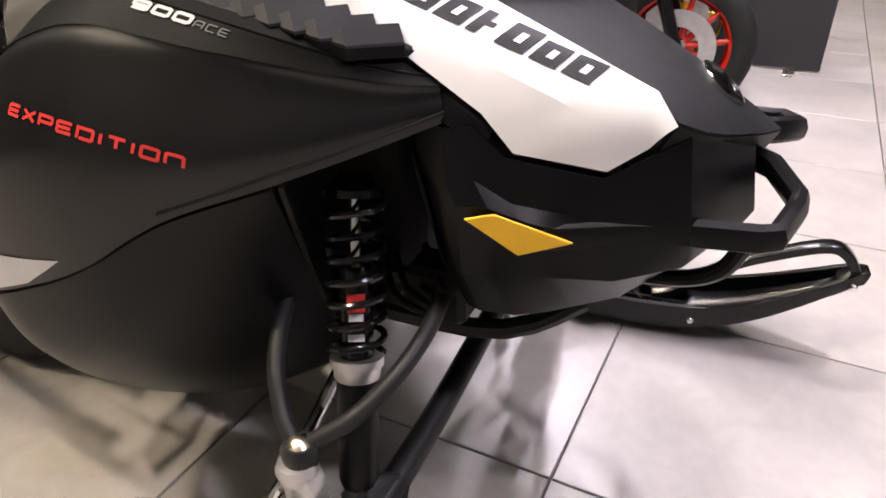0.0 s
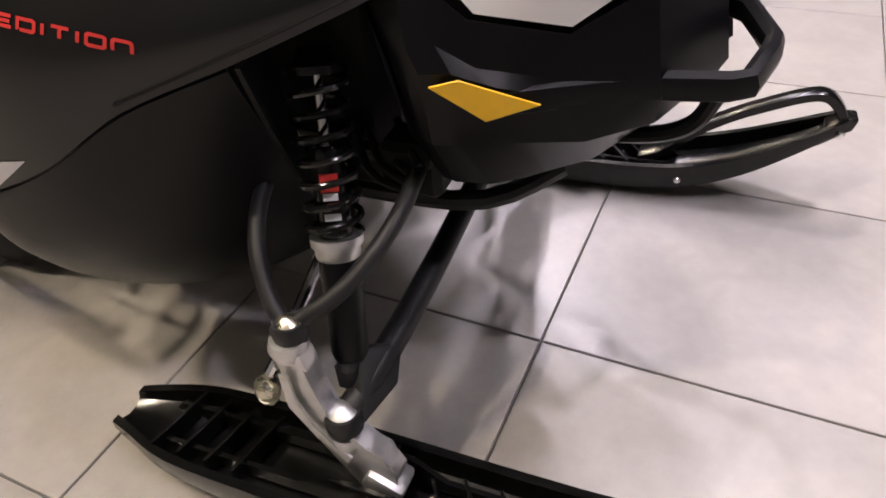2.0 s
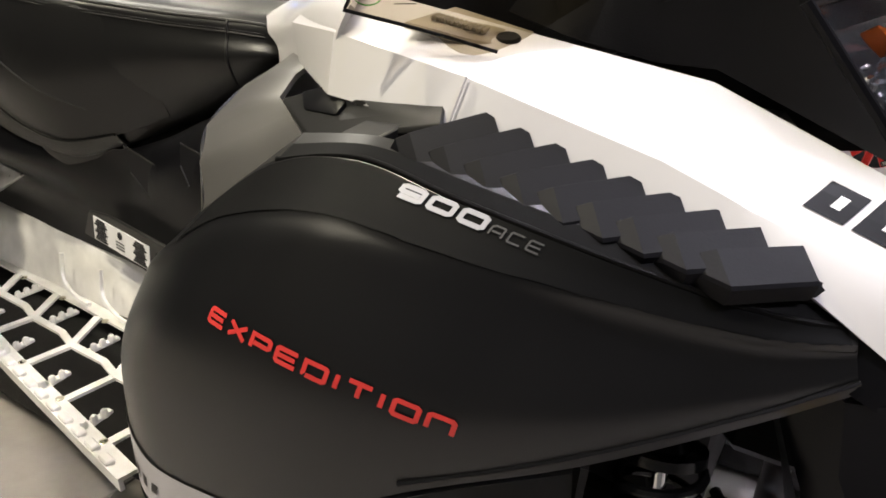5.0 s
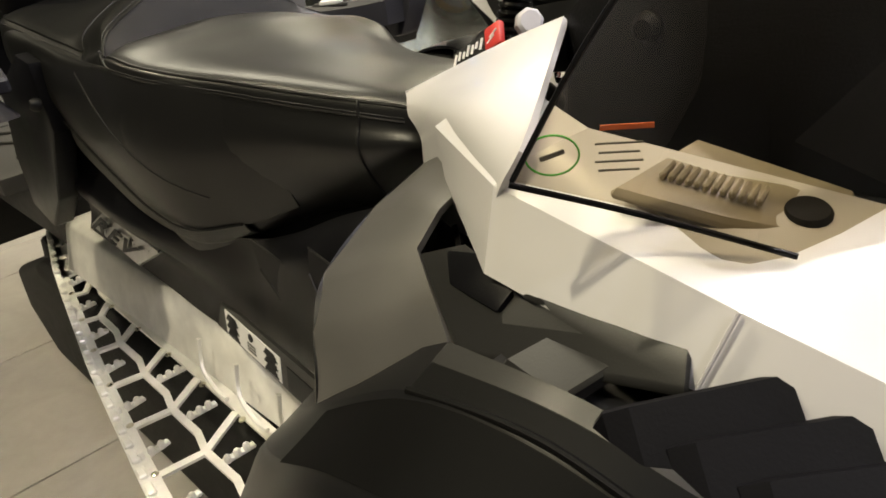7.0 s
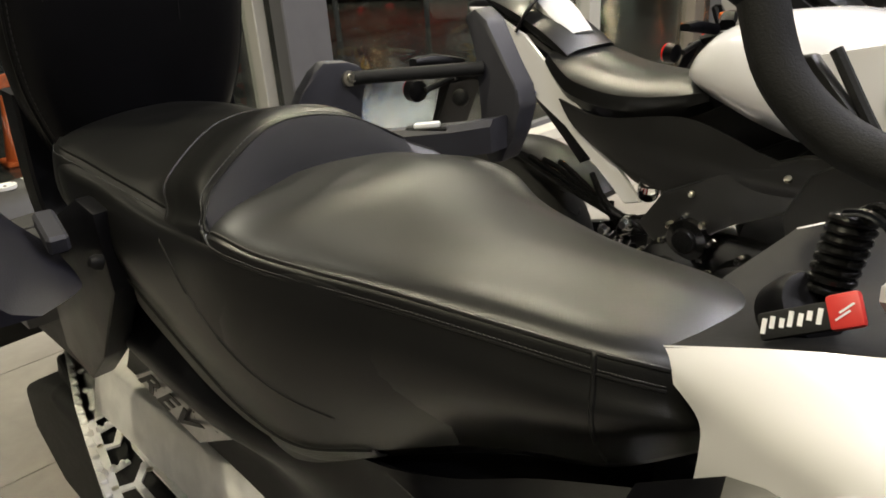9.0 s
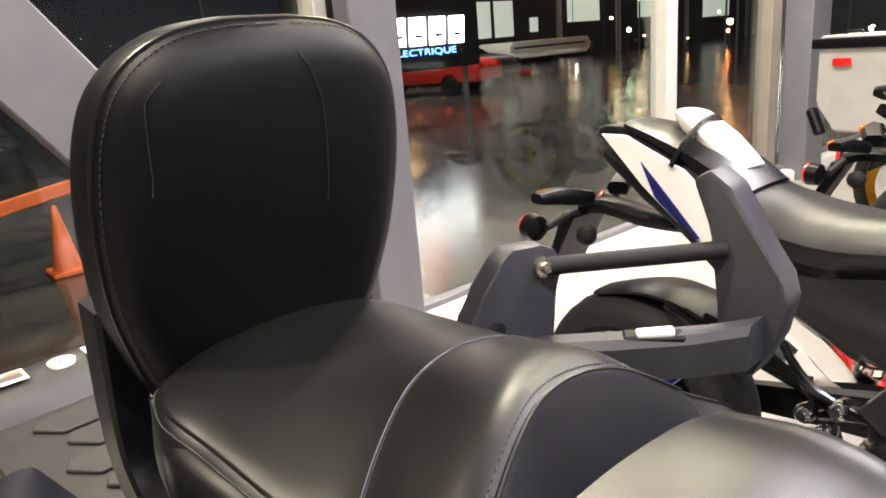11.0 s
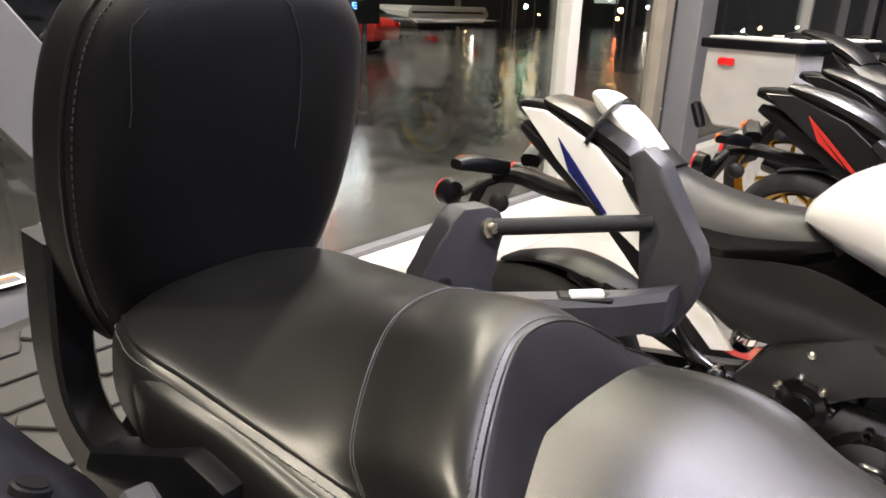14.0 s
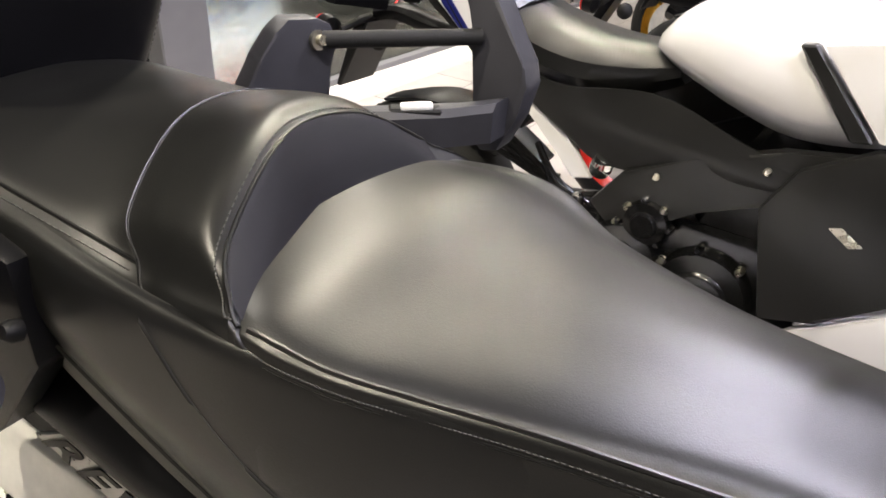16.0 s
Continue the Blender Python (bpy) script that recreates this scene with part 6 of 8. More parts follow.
for x, yr, zr, yt, zt, yl, zl, zf in DRIVER:
    mix = lambda a, b, k: a + (b - a) * k  # noqa: E731
    rows.append([(x, yr + 0.022, zf), (x, yr - 0.017, mix(zf, zr, 0.55)), (x, yr - 0.007, zr - 0.020), (x, yr, zr - 0.001), (x, mix(yr, yt, 0.18), mix(zr, zt, 0.55) + 0.004), (x, mix(yr, yt, 0.55), mix(zr, zt, 0.85) + 0.002), (x, yt, zt),
                 (x, mix(yt, yl, 0.5), zt - (zt - zl) * 0.24), (x, mix(yt, yl, 0.8), zt - (zt - zl) * 0.58), (x, yl, zl), (x, yl + 0.018, mix(zf, zl, 0.55)), (x, yl - 0.01, zf)])
dseat = part("driver_seat", loft(rows, 64, 60), LEATHER, sled, "black vinyl driver seat with raised seams", smooth=60)
dtree = tree_of(dseat)
# passenger seat: the bolster face rises from the driver seat, then the cushion
BASE = [(-1.215, -0.205, 0.665), (-1.230, -0.245, 0.80), (-1.238, -0.258, 0.905), (-1.245, -0.247, 0.921), (-1.266, -0.190, 0.9180), (-1.296, -0.115, 0.9180), (-1.310, -0.035, 0.914), (-1.310, 0.05, 0.900), (-1.290, 0.10, 0.880), (-1.26, 0.162, 0.84), (-1.22, 0.15, 0.70)]
SHOE = [(-1.240, -0.215, 0.668), (-1.250, -0.253, 0.80), (-1.252, -0.258, 0.915), (-1.262, -0.243, 0.934), (-1.297, -0.209, 0.952), (-1.340, -0.115, 0.983), (-1.362, -0.040, 0.983), (-1.360, 0.035, 0.965), (-1.335, 0.10, 0.925), (-1.29, 0.160, 0.87), (-1.25, 0.15, 0.70)]
RIB = [(-1.345, -0.232, 0.700), (-1.350, -0.264, 0.81), (-1.358, -0.250, 0.895), (-1.378, -0.230, 0.917), (-1.415, -0.205, 0.940), (-1.466, -0.115, 0.972), (-1.488, -0.035, 0.976), (-1.485, 0.04, 0.962), (-1.455, 0.10, 0.928), (-1.40, 0.162, 0.865), (-1.36, 0.15, 0.72)]
MID = [(-1.49, -0.22, 0.758), (-1.495, -0.259, 0.856), (-1.5, -0.253, 0.914), (-1.508, -0.236, 0.934), (-1.525, -0.195, 0.946), (-1.55, -0.108, 0.962), (-1.56, -0.03, 0.964), (-1.56, 0.045, 0.951), (-1.55, 0.11, 0.921), (-1.53, 0.17, 0.864), (-1.5, 0.155, 0.776)]
HIGH = [(-1.62, -0.213, 0.804), (-1.625, -0.26, 0.879), (-1.63, -0.26, 0.929), (-1.635, -0.245, 0.955), (-1.645, -0.188, 0.963), (-1.655, -0.104, 0.965), (-1.66, -0.03, 0.963), (-1.66, 0.055, 0.946), (-1.655, 0.12, 0.911), (-1.64, 0.172, 0.859), (-1.62, 0.155, 0.799)]
BACK = [(-1.7, -0.188, 0.819), (-1.71, -0.226, 0.874), (-1.712, -0.228, 0.924), (-1.714, -0.214, 0.949), (-1.72, -0.163, 0.962), (-1.725, -0.094, 0.968), (-1.73, -0.03, 0.965), (-1.73, 0.055, 0.945), (-1.725, 0.115, 0.909), (-1.715, 0.155, 0.864), (-1.7, 0.135, 0.819)]
END = [(-1.75, -0.134, 0.829), (-1.765, -0.153, 0.869), (-1.768, -0.153, 0.904), (-1.768, -0.143, 0.924), (-1.77, -0.114, 0.939), (-1.772, -0.074, 0.946), (-1.773, -0.03, 0.944), (-1.772, 0.035, 0.929), (-1.77, 0.07, 0.904), (-1.765, 0.1, 0.869), (-1.75, 0.08, 0.829)]


def between(a, b, k, lift):
    return [Vector(p).lerp(Vector(q), k) + Vector((0, 0, lift * (1 if 3 < i < 8 else 0))) for i, (p, q) in enumerate(zip(a, b))]


rows = [[Vector(p) - Vector((-0.03, 0, 0.03)) for p in BASE], BASE, between(BASE, SHOE, 0.5, 0.003), between(BASE, SHOE, 0.9, 0.002), SHOE, between(SHOE, RIB, 0.22, 0.011), between(SHOE, RIB, 0.6, 0.008), RIB, between(RIB, MID, 0.5, -0.002), MID, between(MID, HIGH, 0.5, 0.0), HIGH, BACK, END]
pseat = part("passenger_seat", loft(rows, 110, 60), LEATHER, sled, "black vinyl passenger seat with stitched seams", smooth=60)
ptree = tree_of(pseat)
INNER = Vector((-1.5, -0.03, 0.78))
# charcoal bolster face inside the horseshoe seam
cols = [catmull([a, b, c], 16) for a, b, c in zip(catmull(between(BASE, SHOE, 0.05, 0.002)[3:9], 30), catmull(between(BASE, SHOE, 0.5, 0.003)[3:9], 30), catmull(between(BASE, SHOE, 0.97, 0.001)[3:9], 30))]
bm = bmesh.new()
rings(bm, [cling(ptree, [cols[k][i] for k in range(30)], 0.0012, Vector((-1.5, -0.03, 0.82))) for i in range(16)], close=False)
part("bolster", bm, BOLSTER, pseat, "charcoal bolster face")


def piping(points, rad, mat_, tree, inner, owner, lift=0.0004, n=70, name="seam"):
    bm = bmesh.new()
    tube(bm, cling(tree, catmull(points, n), lift, inner), rad, 6)
    part(name, bm, mat_, owner)


def stitches(points, tree, inner, owner, n=120, rad=0.0007, thread=STITCH):
    pts = cling(tree, catmull(points, n), 0.0012, inner)
    bm = bmesh.new()
    for a, b in list(zip(pts, pts[1:])):
        tube(bm, [a.lerp(b, 0.15), a.lerp(b, 0.75)], rad, 5)
    part("stitching", bm, thread, owner, "row of grey stitches")


shoe = [(-1.246, -0.251, 0.927)] + [SHOE[k] for k in range(3, 9)]
piping(shoe, 0.0021, LEATHER, ptree, INNER, pseat)
stitches([Vector(p) + Vector((-0.007, -0.002, 0.001)) for p in shoe], ptree, INNER, pseat, 90)
rib = [(-1.10, -0.245, 0.755), (-1.18, -0.265, 0.788), (-1.245, -0.268, 0.826), (-1.292, -0.268, 0.862), (-1.338, -0.262, 0.900)] + [RIB[k] for k in range(3, 9)]


# one side cover down both seats: top tuck, edge, widest line, seam of the lower band, foot
SIDE = [(-0.99, -0.184, 0.884, -0.1985, 0.824, -0.178, 0.752, -0.164, 0.738), (-1.08, -0.219, 0.891, -0.2330, 0.812, -0.208, 0.718, -0.193, 0.700), (-1.16, -0.245, 0.899, -0.2590, 0.803, -0.240, 0.703, -0.224, 0.674),
        (-1.24, -0.2635, 0.904, -0.2700, 0.802, -0.253, 0.718, -0.238, 0.680), (-1.32, -0.2635, 0.902, -0.2715, 0.818, -0.258, 0.752, -0.243, 0.694), (-1.40, -0.2615, 0.905, -0.2705, 0.840, -0.259, 0.786, -0.243, 0.719),
        (-1.50, -0.2600, 0.918, -0.2665, 0.866, -0.257, 0.823, -0.238, 0.747), (-1.60, -0.2640, 0.931, -0.2665, 0.888, -0.257, 0.859, -0.230, 0.788), (-1.70, -0.2340, 0.935, -0.2350, 0.896, -0.227, 0.873, -0.202, 0.815)]
cuts = [[(r[0], r[1] + 0.014, r[2] + 0.012) for r in SIDE]] + [[(r[0], r[k], r[k + 1]) for r in SIDE] for k in (1, 3, 5)]
side = part("seat_side", skin(cuts, 80, 24, 0.004), LEATHER, pseat, "smooth black vinyl seat side", smooth=60)
stree = tree_of(side)
hem, foot = [Vector((r[0], r[5], r[6])) for r in SIDE], [Vector((r[0], r[7], r[8])) for r in SIDE]
bm = skin([hem[1:], [a.lerp(b, 0.5) + Vector((0, -0.003, 0)) for a, b in zip(hem[1:], foot[1:])], foot[1:], [p + Vector((0, 0.03, -0.004)) for p in foot[1:]]], 60, 12, 0.003)
part("lower_edge", bm, GREYVINYL, pseat, "grey vinyl lower edge band")
bm = bmesh.new()
tube(bm, [p + Vector((0, -0.003, 0)) for p in catmull(hem[1:], 70)], 0.0017, 6)
part("seam", bm, LEATHER, pseat)
for shift, rad, mat_ in ((Vector((0, 0, 0)), 0.0010, LEATHER), (Vector((0.0040, -0.001, 0)), 0.0004, DARKTHREAD)):
    bm = bmesh.new()
    tube(bm, [cling(stree, [p], 0.0006)[0] if p.y < -0.243 and p.z < 0.903 else cling(ptree, [p], 0.0006, INNER)[0] for p in (q + shift for q in catmull(rib, 90))], rad, 6)
    part("seam", bm, mat_, pseat)
edge = [RIB[3], MID[3], between(MID, HIGH, 0.5, 0)[3], HIGH[3], BACK[3]]
piping(edge, 0.0018, LEATHER, ptree, INNER, pseat)
stitches([Vector(p) + Vector((0, -0.006, -0.007)) for p in edge], ptree, INNER, pseat, 80)
front = [(x, yr, zr) for x, yr, zr, *_ in DRIVER[2:9]]
piping(front, 0.0021, LEATHER, dtree, None, dseat, 0.0002)
stitches([(x, y - 0.006, z - 0.010) for x, y, z in front], dtree, None, dseat, 130, 0.0005)
piping([(x, y - 0.005, z - 0.014) for x, y, z in front], 0.0013, LEATHER, dtree, None, dseat)
piping([(-0.86, -0.166, 0.894), (-0.852, -0.183, 0.86), (-0.85, -0.18, 0.81), (-0.855, -0.155, 0.785)], 0.0022, LEATHER, dtree, None, dseat)
bm = bmesh.new()
prism(bm, [(-0.84, -0.11, 0.77), (-1.14, -0.19, 0.69), (-1.40, -0.20, 0.74), (-1.72, -0.15, 0.82), (-1.72, 0.10, 0.82), (-1.14, 0.13, 0.69), (-0.84, 0.06, 0.77)], (0, 0, -0.10), 0.01, 1)
part("seat_base", bm, MATTE, sled, "dark seat base")


# ---- backrest
def backrest():
    H0, CY, CZ = 0.885, -0.063, 1.085
    side = [(p.x, p.z) for p in catmull([(w, 0, z) for w, z in ((0.090, 0.868), (0.127, 0.884), (0.150, 0.920), (0.165, 0.962), (0.178, 1.015), (0.184, 1.080), (0.183, 1.140), (0.175, 1.192), (0.159, 1.232), (0.129, 1.262), (0.089, 1.280), (0.04, 1.287))], 34)]
    ring = [(-w, z) for w, z in side] + [(w, z) for w, z in reversed(side)]

    def lay(x, k, kz=None):
        kz = k if kz is None else kz
        return [Vector((x + 0.25 * (CZ + (z - CZ) * kz - H0), CY + y * k, CZ + (z - CZ) * kz)) for y, z in ring]
    bm = bmesh.new()
    rings(bm, [lay(-1.846, 0.80), lay(-1.844, 0.93), lay(-1.836, 0.985), lay(-1.823, 1.0), lay(-1.804, 1.0), lay(-1.792, 0.988), lay(-1.782, 0.965), lay(-1.770, 0.925), lay(-1.758, 0.86), lay(-1.748, 0.76), lay(-1.741, 0.6), lay(-1.736, 0.3), lay(-1.735, 0.02)])
    pad = part("backrest", bm, PADDING, sled, "black vinyl backrest pad with stitched seams", smooth=50)
    tree = tree_of(pad)
    mid = Vector((-1.79, CY, 1.08))
    loop = lay(-1.786, 0.974)
    piping(loop + loop[:1], 0.0026, LEATHER, tree, mid, pad, 0.0003, 160)
    bits = lay(-1.776, 0.948)
    stitches(bits[6:62], tree, mid, pad, 120, 0.0008, DARKTHREAD)
    for pts in (((0, -0.196, 1.246), (0, -0.202, 1.232), (0, -0.208, 1.205), (0, -0.209, 1.165), (0, -0.207, 1.13)), ((0, -0.045, 1.256), (0, -0.036, 1.236), (0, -0.024, 1.200), (0, -0.019, 1.150), (0, -0.018, 1.09))):
        path = catmull([Vector((-1.73 + 0.25 * (z - H0), y, z)) for _, y, z in pts], 60)
        stitches(path, tree, mid, pad, 60, 0.0007, DARKTHREAD)
    bm = bmesh.new()
    rings(bm, [lay(-1.864, 0.5), lay(-1.860, 0.75), lay(-1.847, 0.86)])
    part("back_shell", bm, PLASTIC, pad)
    for s in (1, -1):
        bm = bmesh.new()
        path = [Vector((p[0], 0, p[1])) for p in catmull([(a, b, 0) for a, b in ((-1.825, 1.01), (-1.83, 0.95), (-1.835, 0.88), (-1.822, 0.815), (-1.782, 0.775), (-1.72, 0.760), (-1.64, 0.755))], 24)]
        rows = []
        for k, p in enumerate(path):
            d = (path[min(k + 1, 23)] - path[max(k - 1, 0)]).normalized()
            nrm = Vector((-d.z, 0, d.x))
            w = 0.030
            y, hw = CY - s * (0.156 + 0.006 * min(1, k / 10)), 0.022
            rows.append([p + nrm * u + Vector((0, y + v, 0)) for u, v in ((w * 0.8, hw), (w, hw * 0.8), (w, -hw * 0.8), (w * 0.8, -hw), (-w * 0.8, -hw), (-w, -hw * 0.8), (-w, hw * 0.8), (-w * 0.8, hw))])
        rings(bm, rows)
        part("support_arm", bm, PLASTIC, pad, "black support arm")


backrest()


def grab_rail(s):
    f = lambda *p: Vector(p) if s > 0 else Vector((p[0], -0.058 - p[1], p[2]))  # noqa: E731  written for the left (y > 0)
    bm = bmesh.new()
    plate_ = [f(-1.600, 0.080, 0.862), f(-1.592, 0.095, 0.930), f(-1.585, 0.115, 0.962), f(-1.580, 0.138, 0.992), f(-1.576, 0.158, 1.006), f(-1.570, 0.205, 1.001), f(-1.566, 0.226, 0.991), f(-1.562, 0.238, 0.962), f(-1.566, 0.216, 0.940),
              f(-1.566, 0.210, 0.905), f(-1.562, 0.214, 0.872), f(-1.566, 0.208, 0.842), f(-1.590, 0.090, 0.842)]
    prism(bm, plate_, f(-0.034, 0.010, 0) - f(0, 0, 0), 0.006, 2)
    rail = part("grab_rail", bm, GREYPL, sled, "black moulded passenger grab rail")
    bm = bmesh.new()
    lathe(bm, f(-1.585, 0.125, 0.906), f(-1.5765, 0.127, 0.906), ((0, 0.0165), (0.9, 0.0165), (0.95, 0.013), (1, 0.013)), 20)
    part("hole", bm, DECALBLACK, rail, "round dark hole")
    # lower beam that flares outward to the front
    bm = bmesh.new()
    rows = []
    for x, y, z, w, h in ((-1.585, 0.165, 0.860, 0.020, 0.024), (-1.55, 0.192, 0.862, 0.023, 0.025), (-1.48, 0.240, 0.866, 0.025, 0.026), (-1.41, 0.300, 0.869, 0.025, 0.027), (-1.365, 0.345, 0.874, 0.024, 0.028)):
        rows.append([f(x, y - w, z - h), f(x, y + w, z - h), f(x, y + w * 1.05, z + h * 0.6), f(x, y + w * 0.7, z + h), f(x, y - w * 0.7, z + h), f(x, y - w * 1.05, z + h * 0.6)])
    rings(bm, rows)
    part("beam", bm, GREYPL, rail, smooth=25)
    # front paddle
    bm = bmesh.new()
    prism(bm, [f(x, 0.362 + 0.10 * (z - 0.85), z) for x, z in ((-1.470, 1.056), (-1.446, 1.070), (-1.418, 1.050), (-1.352, 0.945), (-1.340, 0.918), (-1.350, 0.870), (-1.374, 0.818), (-1.402, 0.812), (-1.425, 0.836), (-1.416, 0.905), (-1.438, 0.985))], (0, 0.050, 0), 0.009, 2)
    part("paddle", bm, GREYPL, rail)
    # round ribbed grip tube and its bolt
    bm = bmesh.new()
    tube(bm, [f(-1.566, 0.206, 0.974), f(-1.42, 0.372, 0.974)], 0.0115, 14)
    part("grip_tube", bm, RUBBER, rail, "ribbed rubber grip tube")
    bm = bmesh.new()
    lathe(bm, f(-1.572, 0.200, 0.974), f(-1.556, 0.198, 0.976), ((0, 0.013), (0.5, 0.013), (0.55, 0.007), (1, 0.007)), 14)
    part("bolt", bm, STEEL, rail)
    bm = bmesh.new()
    box(bm, f(-1.452, 0.260, 0.890), (0.072, 0.026, 0.010), pose(0, 0, 0, 0, 0, 37 * s), bev=0.003)
    part("button_well", bm, MATTE, rail)
    bm = bmesh.new()
    box(bm, f(-1.449, 0.258, 0.897), (0.044, 0.017, 0.009), pose(0, 0, 0, 0, -4, 37 * s), bev=0.003, seg=2)
    part("button", bm, DECALWHITE, rail, "pale grey rocker button")


grab_rail(1)


def folded_rail():
    """The right-hand rail, swung down beside the seat on its own leg."""
    rows = []
    for x, a, b, c, d in ((-1.76, (-0.28, 0.80), (-0.335, 0.895), (-0.38, 0.885), (-0.39, 0.80)), (-1.67, (-0.285, 0.82), (-0.345, 0.895), (-0.415, 0.91), (-0.43, 0.80)), (-1.56, (-0.30, 0.83), (-0.350, 0.905), (-0.445, 0.94), (-0.475, 0.82)),
                          (-1.47, (-0.315, 0.84), (-0.362, 0.900), (-0.465, 0.965), (-0.50, 0.85)), (-1.40, (-0.335, 0.85), (-0.385, 0.890), (-0.475, 0.975), (-0.51, 0.86)), (-1.345, (-0.39, 0.86), (-0.42, 0.88), (-0.47, 0.92), (-0.50, 0.87))):
        m1, m2 = ((b[0] * 2 + c[0]) / 3, (b[1] * 2 + c[1]) / 3 + 0.006), ((b[0] + c[0] * 2) / 3, (b[1] + c[1] * 2) / 3 + 0.006)
        rows.append([(x, *q) for q in (a, (b[0] + 0.006, b[1] - 0.008), b, m1, m2, c, (c[0] - 0.012, c[1] - 0.012), d)])
    bm = bmesh.new()
    cols = [catmull([r[k] for r in rows], 24) for k in range(8)]
    rings(bm, [[cols[k][i] for k in range(8)] for i in range(24)])
    rail = part("grab_rail", bm, RAILPL, sled, "dark moulded passenger grab rail swung down", smooth=40)
    bm = bmesh.new()
    prism(bm, [(-1.47, -0.245, 0.905), (-1.52, -0.245, 0.915), (-1.68, -0.245, 0.845), (-1.755, -0.245, 0.72), (-1.77, -0.245, 0.61), (-1.68, -0.245, 0.585), (-1.59, -0.245, 0.66), (-1.47, -0.245, 0.80)], (0, -0.036, 0), 0.006, 2)
    part("leg", bm, PLASTIC, rail)
    bm = bmesh.new()
    box(bm, (-1.492, -0.322, 0.892), (0.070, 0.024, 0.024), pose(0, 0, 0, 0, 14, -8), bev=0.004)
    part("bracket", bm, GREYPL, rail)
    for c in ((-1.560, -0.372, 0.917), (-1.66, -0.372, 0.902)):
        bm = bmesh.new()
        lathe(bm, c, Vector(c) + Vector((0, 0.004, 0.008)), ((0, 0.014), (0.7, 0.014), (0.8, 0.011), (1, 0.011)), 16)
        part("hole", bm, DECALBLACK, rail)
    bm = bmesh.new()
    lathe(bm, (-1.47, -0.285, 0.845), (-1.47, -0.298, 0.850), ((0, 0.010), (0.6, 0.010), (1, 0.006)), 14)
    part("bolt", bm, MATTE, rail)


folded_rail()


# ---- cargo deck behind the backrest
bm = bmesh.new()
prism(bm, [(-1.90, -0.30, 0.60), (-1.90, 0.30, 0.60), (-2.55, 0.30, 0.60), (-2.62, 0.25, 0.60), (-2.62, -0.25, 0.60), (-2.55, -0.30, 0.60)], (0, 0, 0.04), 0.012, 2)
deck = part("cargo_deck", bm, DECK, sled, "black plastic cargo deck with raised pads")
for k in range(5):
    for j in (-1, 0, 1):
        bm = bmesh.new()
        c = (-2.0 - 0.095 * k, j * 0.155 + (0.03 if k % 2 else 0), 0.645)
        w = 0.075
        prism(bm, [(c[0] - 0.04, c[1] - w * 0.8, 0.640), (c[0] - 0.01, c[1] - w, 0.640), (c[0] + 0.04, c[1] - w * 0.5, 0.640), (c[0] + 0.04, c[1] + w * 0.8, 0.640), (c[0] + 0.01, c[1] + w, 0.640), (c[0] - 0.04, c[1] + w * 0.5, 0.640)], (0, 0, 0.007), 0.002, 1)
        part("deck_pad", bm, DECK, deck)
bm = bmesh.new()
rows = [[(-2.450, -0.30, 0.638), (-2.460, -0.12, 0.64), (-2.480, 0.0, 0.64), (-2.460, 0.12, 0.64), (-2.450, 0.30, 0.638)], [(-2.490, -0.30, 0.690), (-2.505, -0.12, 0.694), (-2.520, 0, 0.694), (-2.505, 0.12, 0.694), (-2.490, 0.30, 0.690)],
        [(-2.570, -0.29, 0.690), (-2.590, -0.12, 0.694), (-2.600, 0, 0.694), (-2.590, 0.12, 0.694), (-2.570, 0.29, 0.690)], [(-2.600, -0.28, 0.60), (-2.620, -0.12, 0.60), (-2.630, 0, 0.60), (-2.620, 0.12, 0.60), (-2.600, 0.28, 0.60)]]
part("rear_bumper", skin(rows, 30, 14, 0.006), DECK, deck, "black rear bumper ledge with labels")
for x, y, w, m_ in ((-2.535, -0.04, 0.085, DECALWHITE), (-2.530, -0.225, 0.065, DECALWHITE)):
    bm = bmesh.new()
    box(bm, (x, y, 0.7035), (0.062, w, 0.002), bev=0.0008)
    lb = part("label", bm, m_, deck, "white printed label with orange bar")
    bm = bmesh.new()
    box(bm, (x + 0.006, y, 0.7050), (0.024, w * 0.8, 0.001))
    part("bar", bm, DIMGREY, lb)
    bm = bmesh.new()
    box(bm, (x - 0.013, y + 0.012, 0.7050), (0.008, w * 0.5, 0.001))
    part("bar", bm, ORANGE, lb)
bm = bmesh.new()
lathe(bm, (-2.530, -0.128, 0.696), (-2.530, -0.128, 0.7045), ((0, 0.026), (1, 0.026), (1, 0.018), (0.5, 0.0)), 20)
part("cap", bm, DECALWHITE, deck, "white round filler cap")
# track under the tunnel
bm = bmesh.new()
prism(bm, [(-0.72, -0.265, 0.29), (-0.80, -0.265, 0.355), (-2.1, -0.265, 0.37), (-2.35, -0.265, 0.28), (-2.38, -0.265, 0.15), (-2.25, -0.265, 0.03), (-1.1, -0.265, 0.03)], (0, 0.53, 0), 0.03, 3)
track = part("track", bm, RUBBER, sled, "black rubber track")
for k in range(18):
    bm = bmesh.new()
    prism(bm, [(-1.05 - 0.07 * k, -0.18, 0.032), (-1.03 - 0.07 * k, -0.18, 0.032), (-1.035 - 0.07 * k, -0.18, 0.0), (-1.045 - 0.07 * k, -0.18, 0.0)], (0, 0.36, 0), 0.002, 1)
    part("lug", bm, RUBBER, track)
bm = bmesh.new()
prism(bm, [(-2.62, -0.24, 0.60), (-2.64, -0.24, 0.60), (-2.74, -0.23, 0.22), (-2.72, -0.23, 0.22)], (0, 0.47, 0), 0.003, 1)
part("snow_flap", bm, RUBBER, sled, "black rubber snow flap")
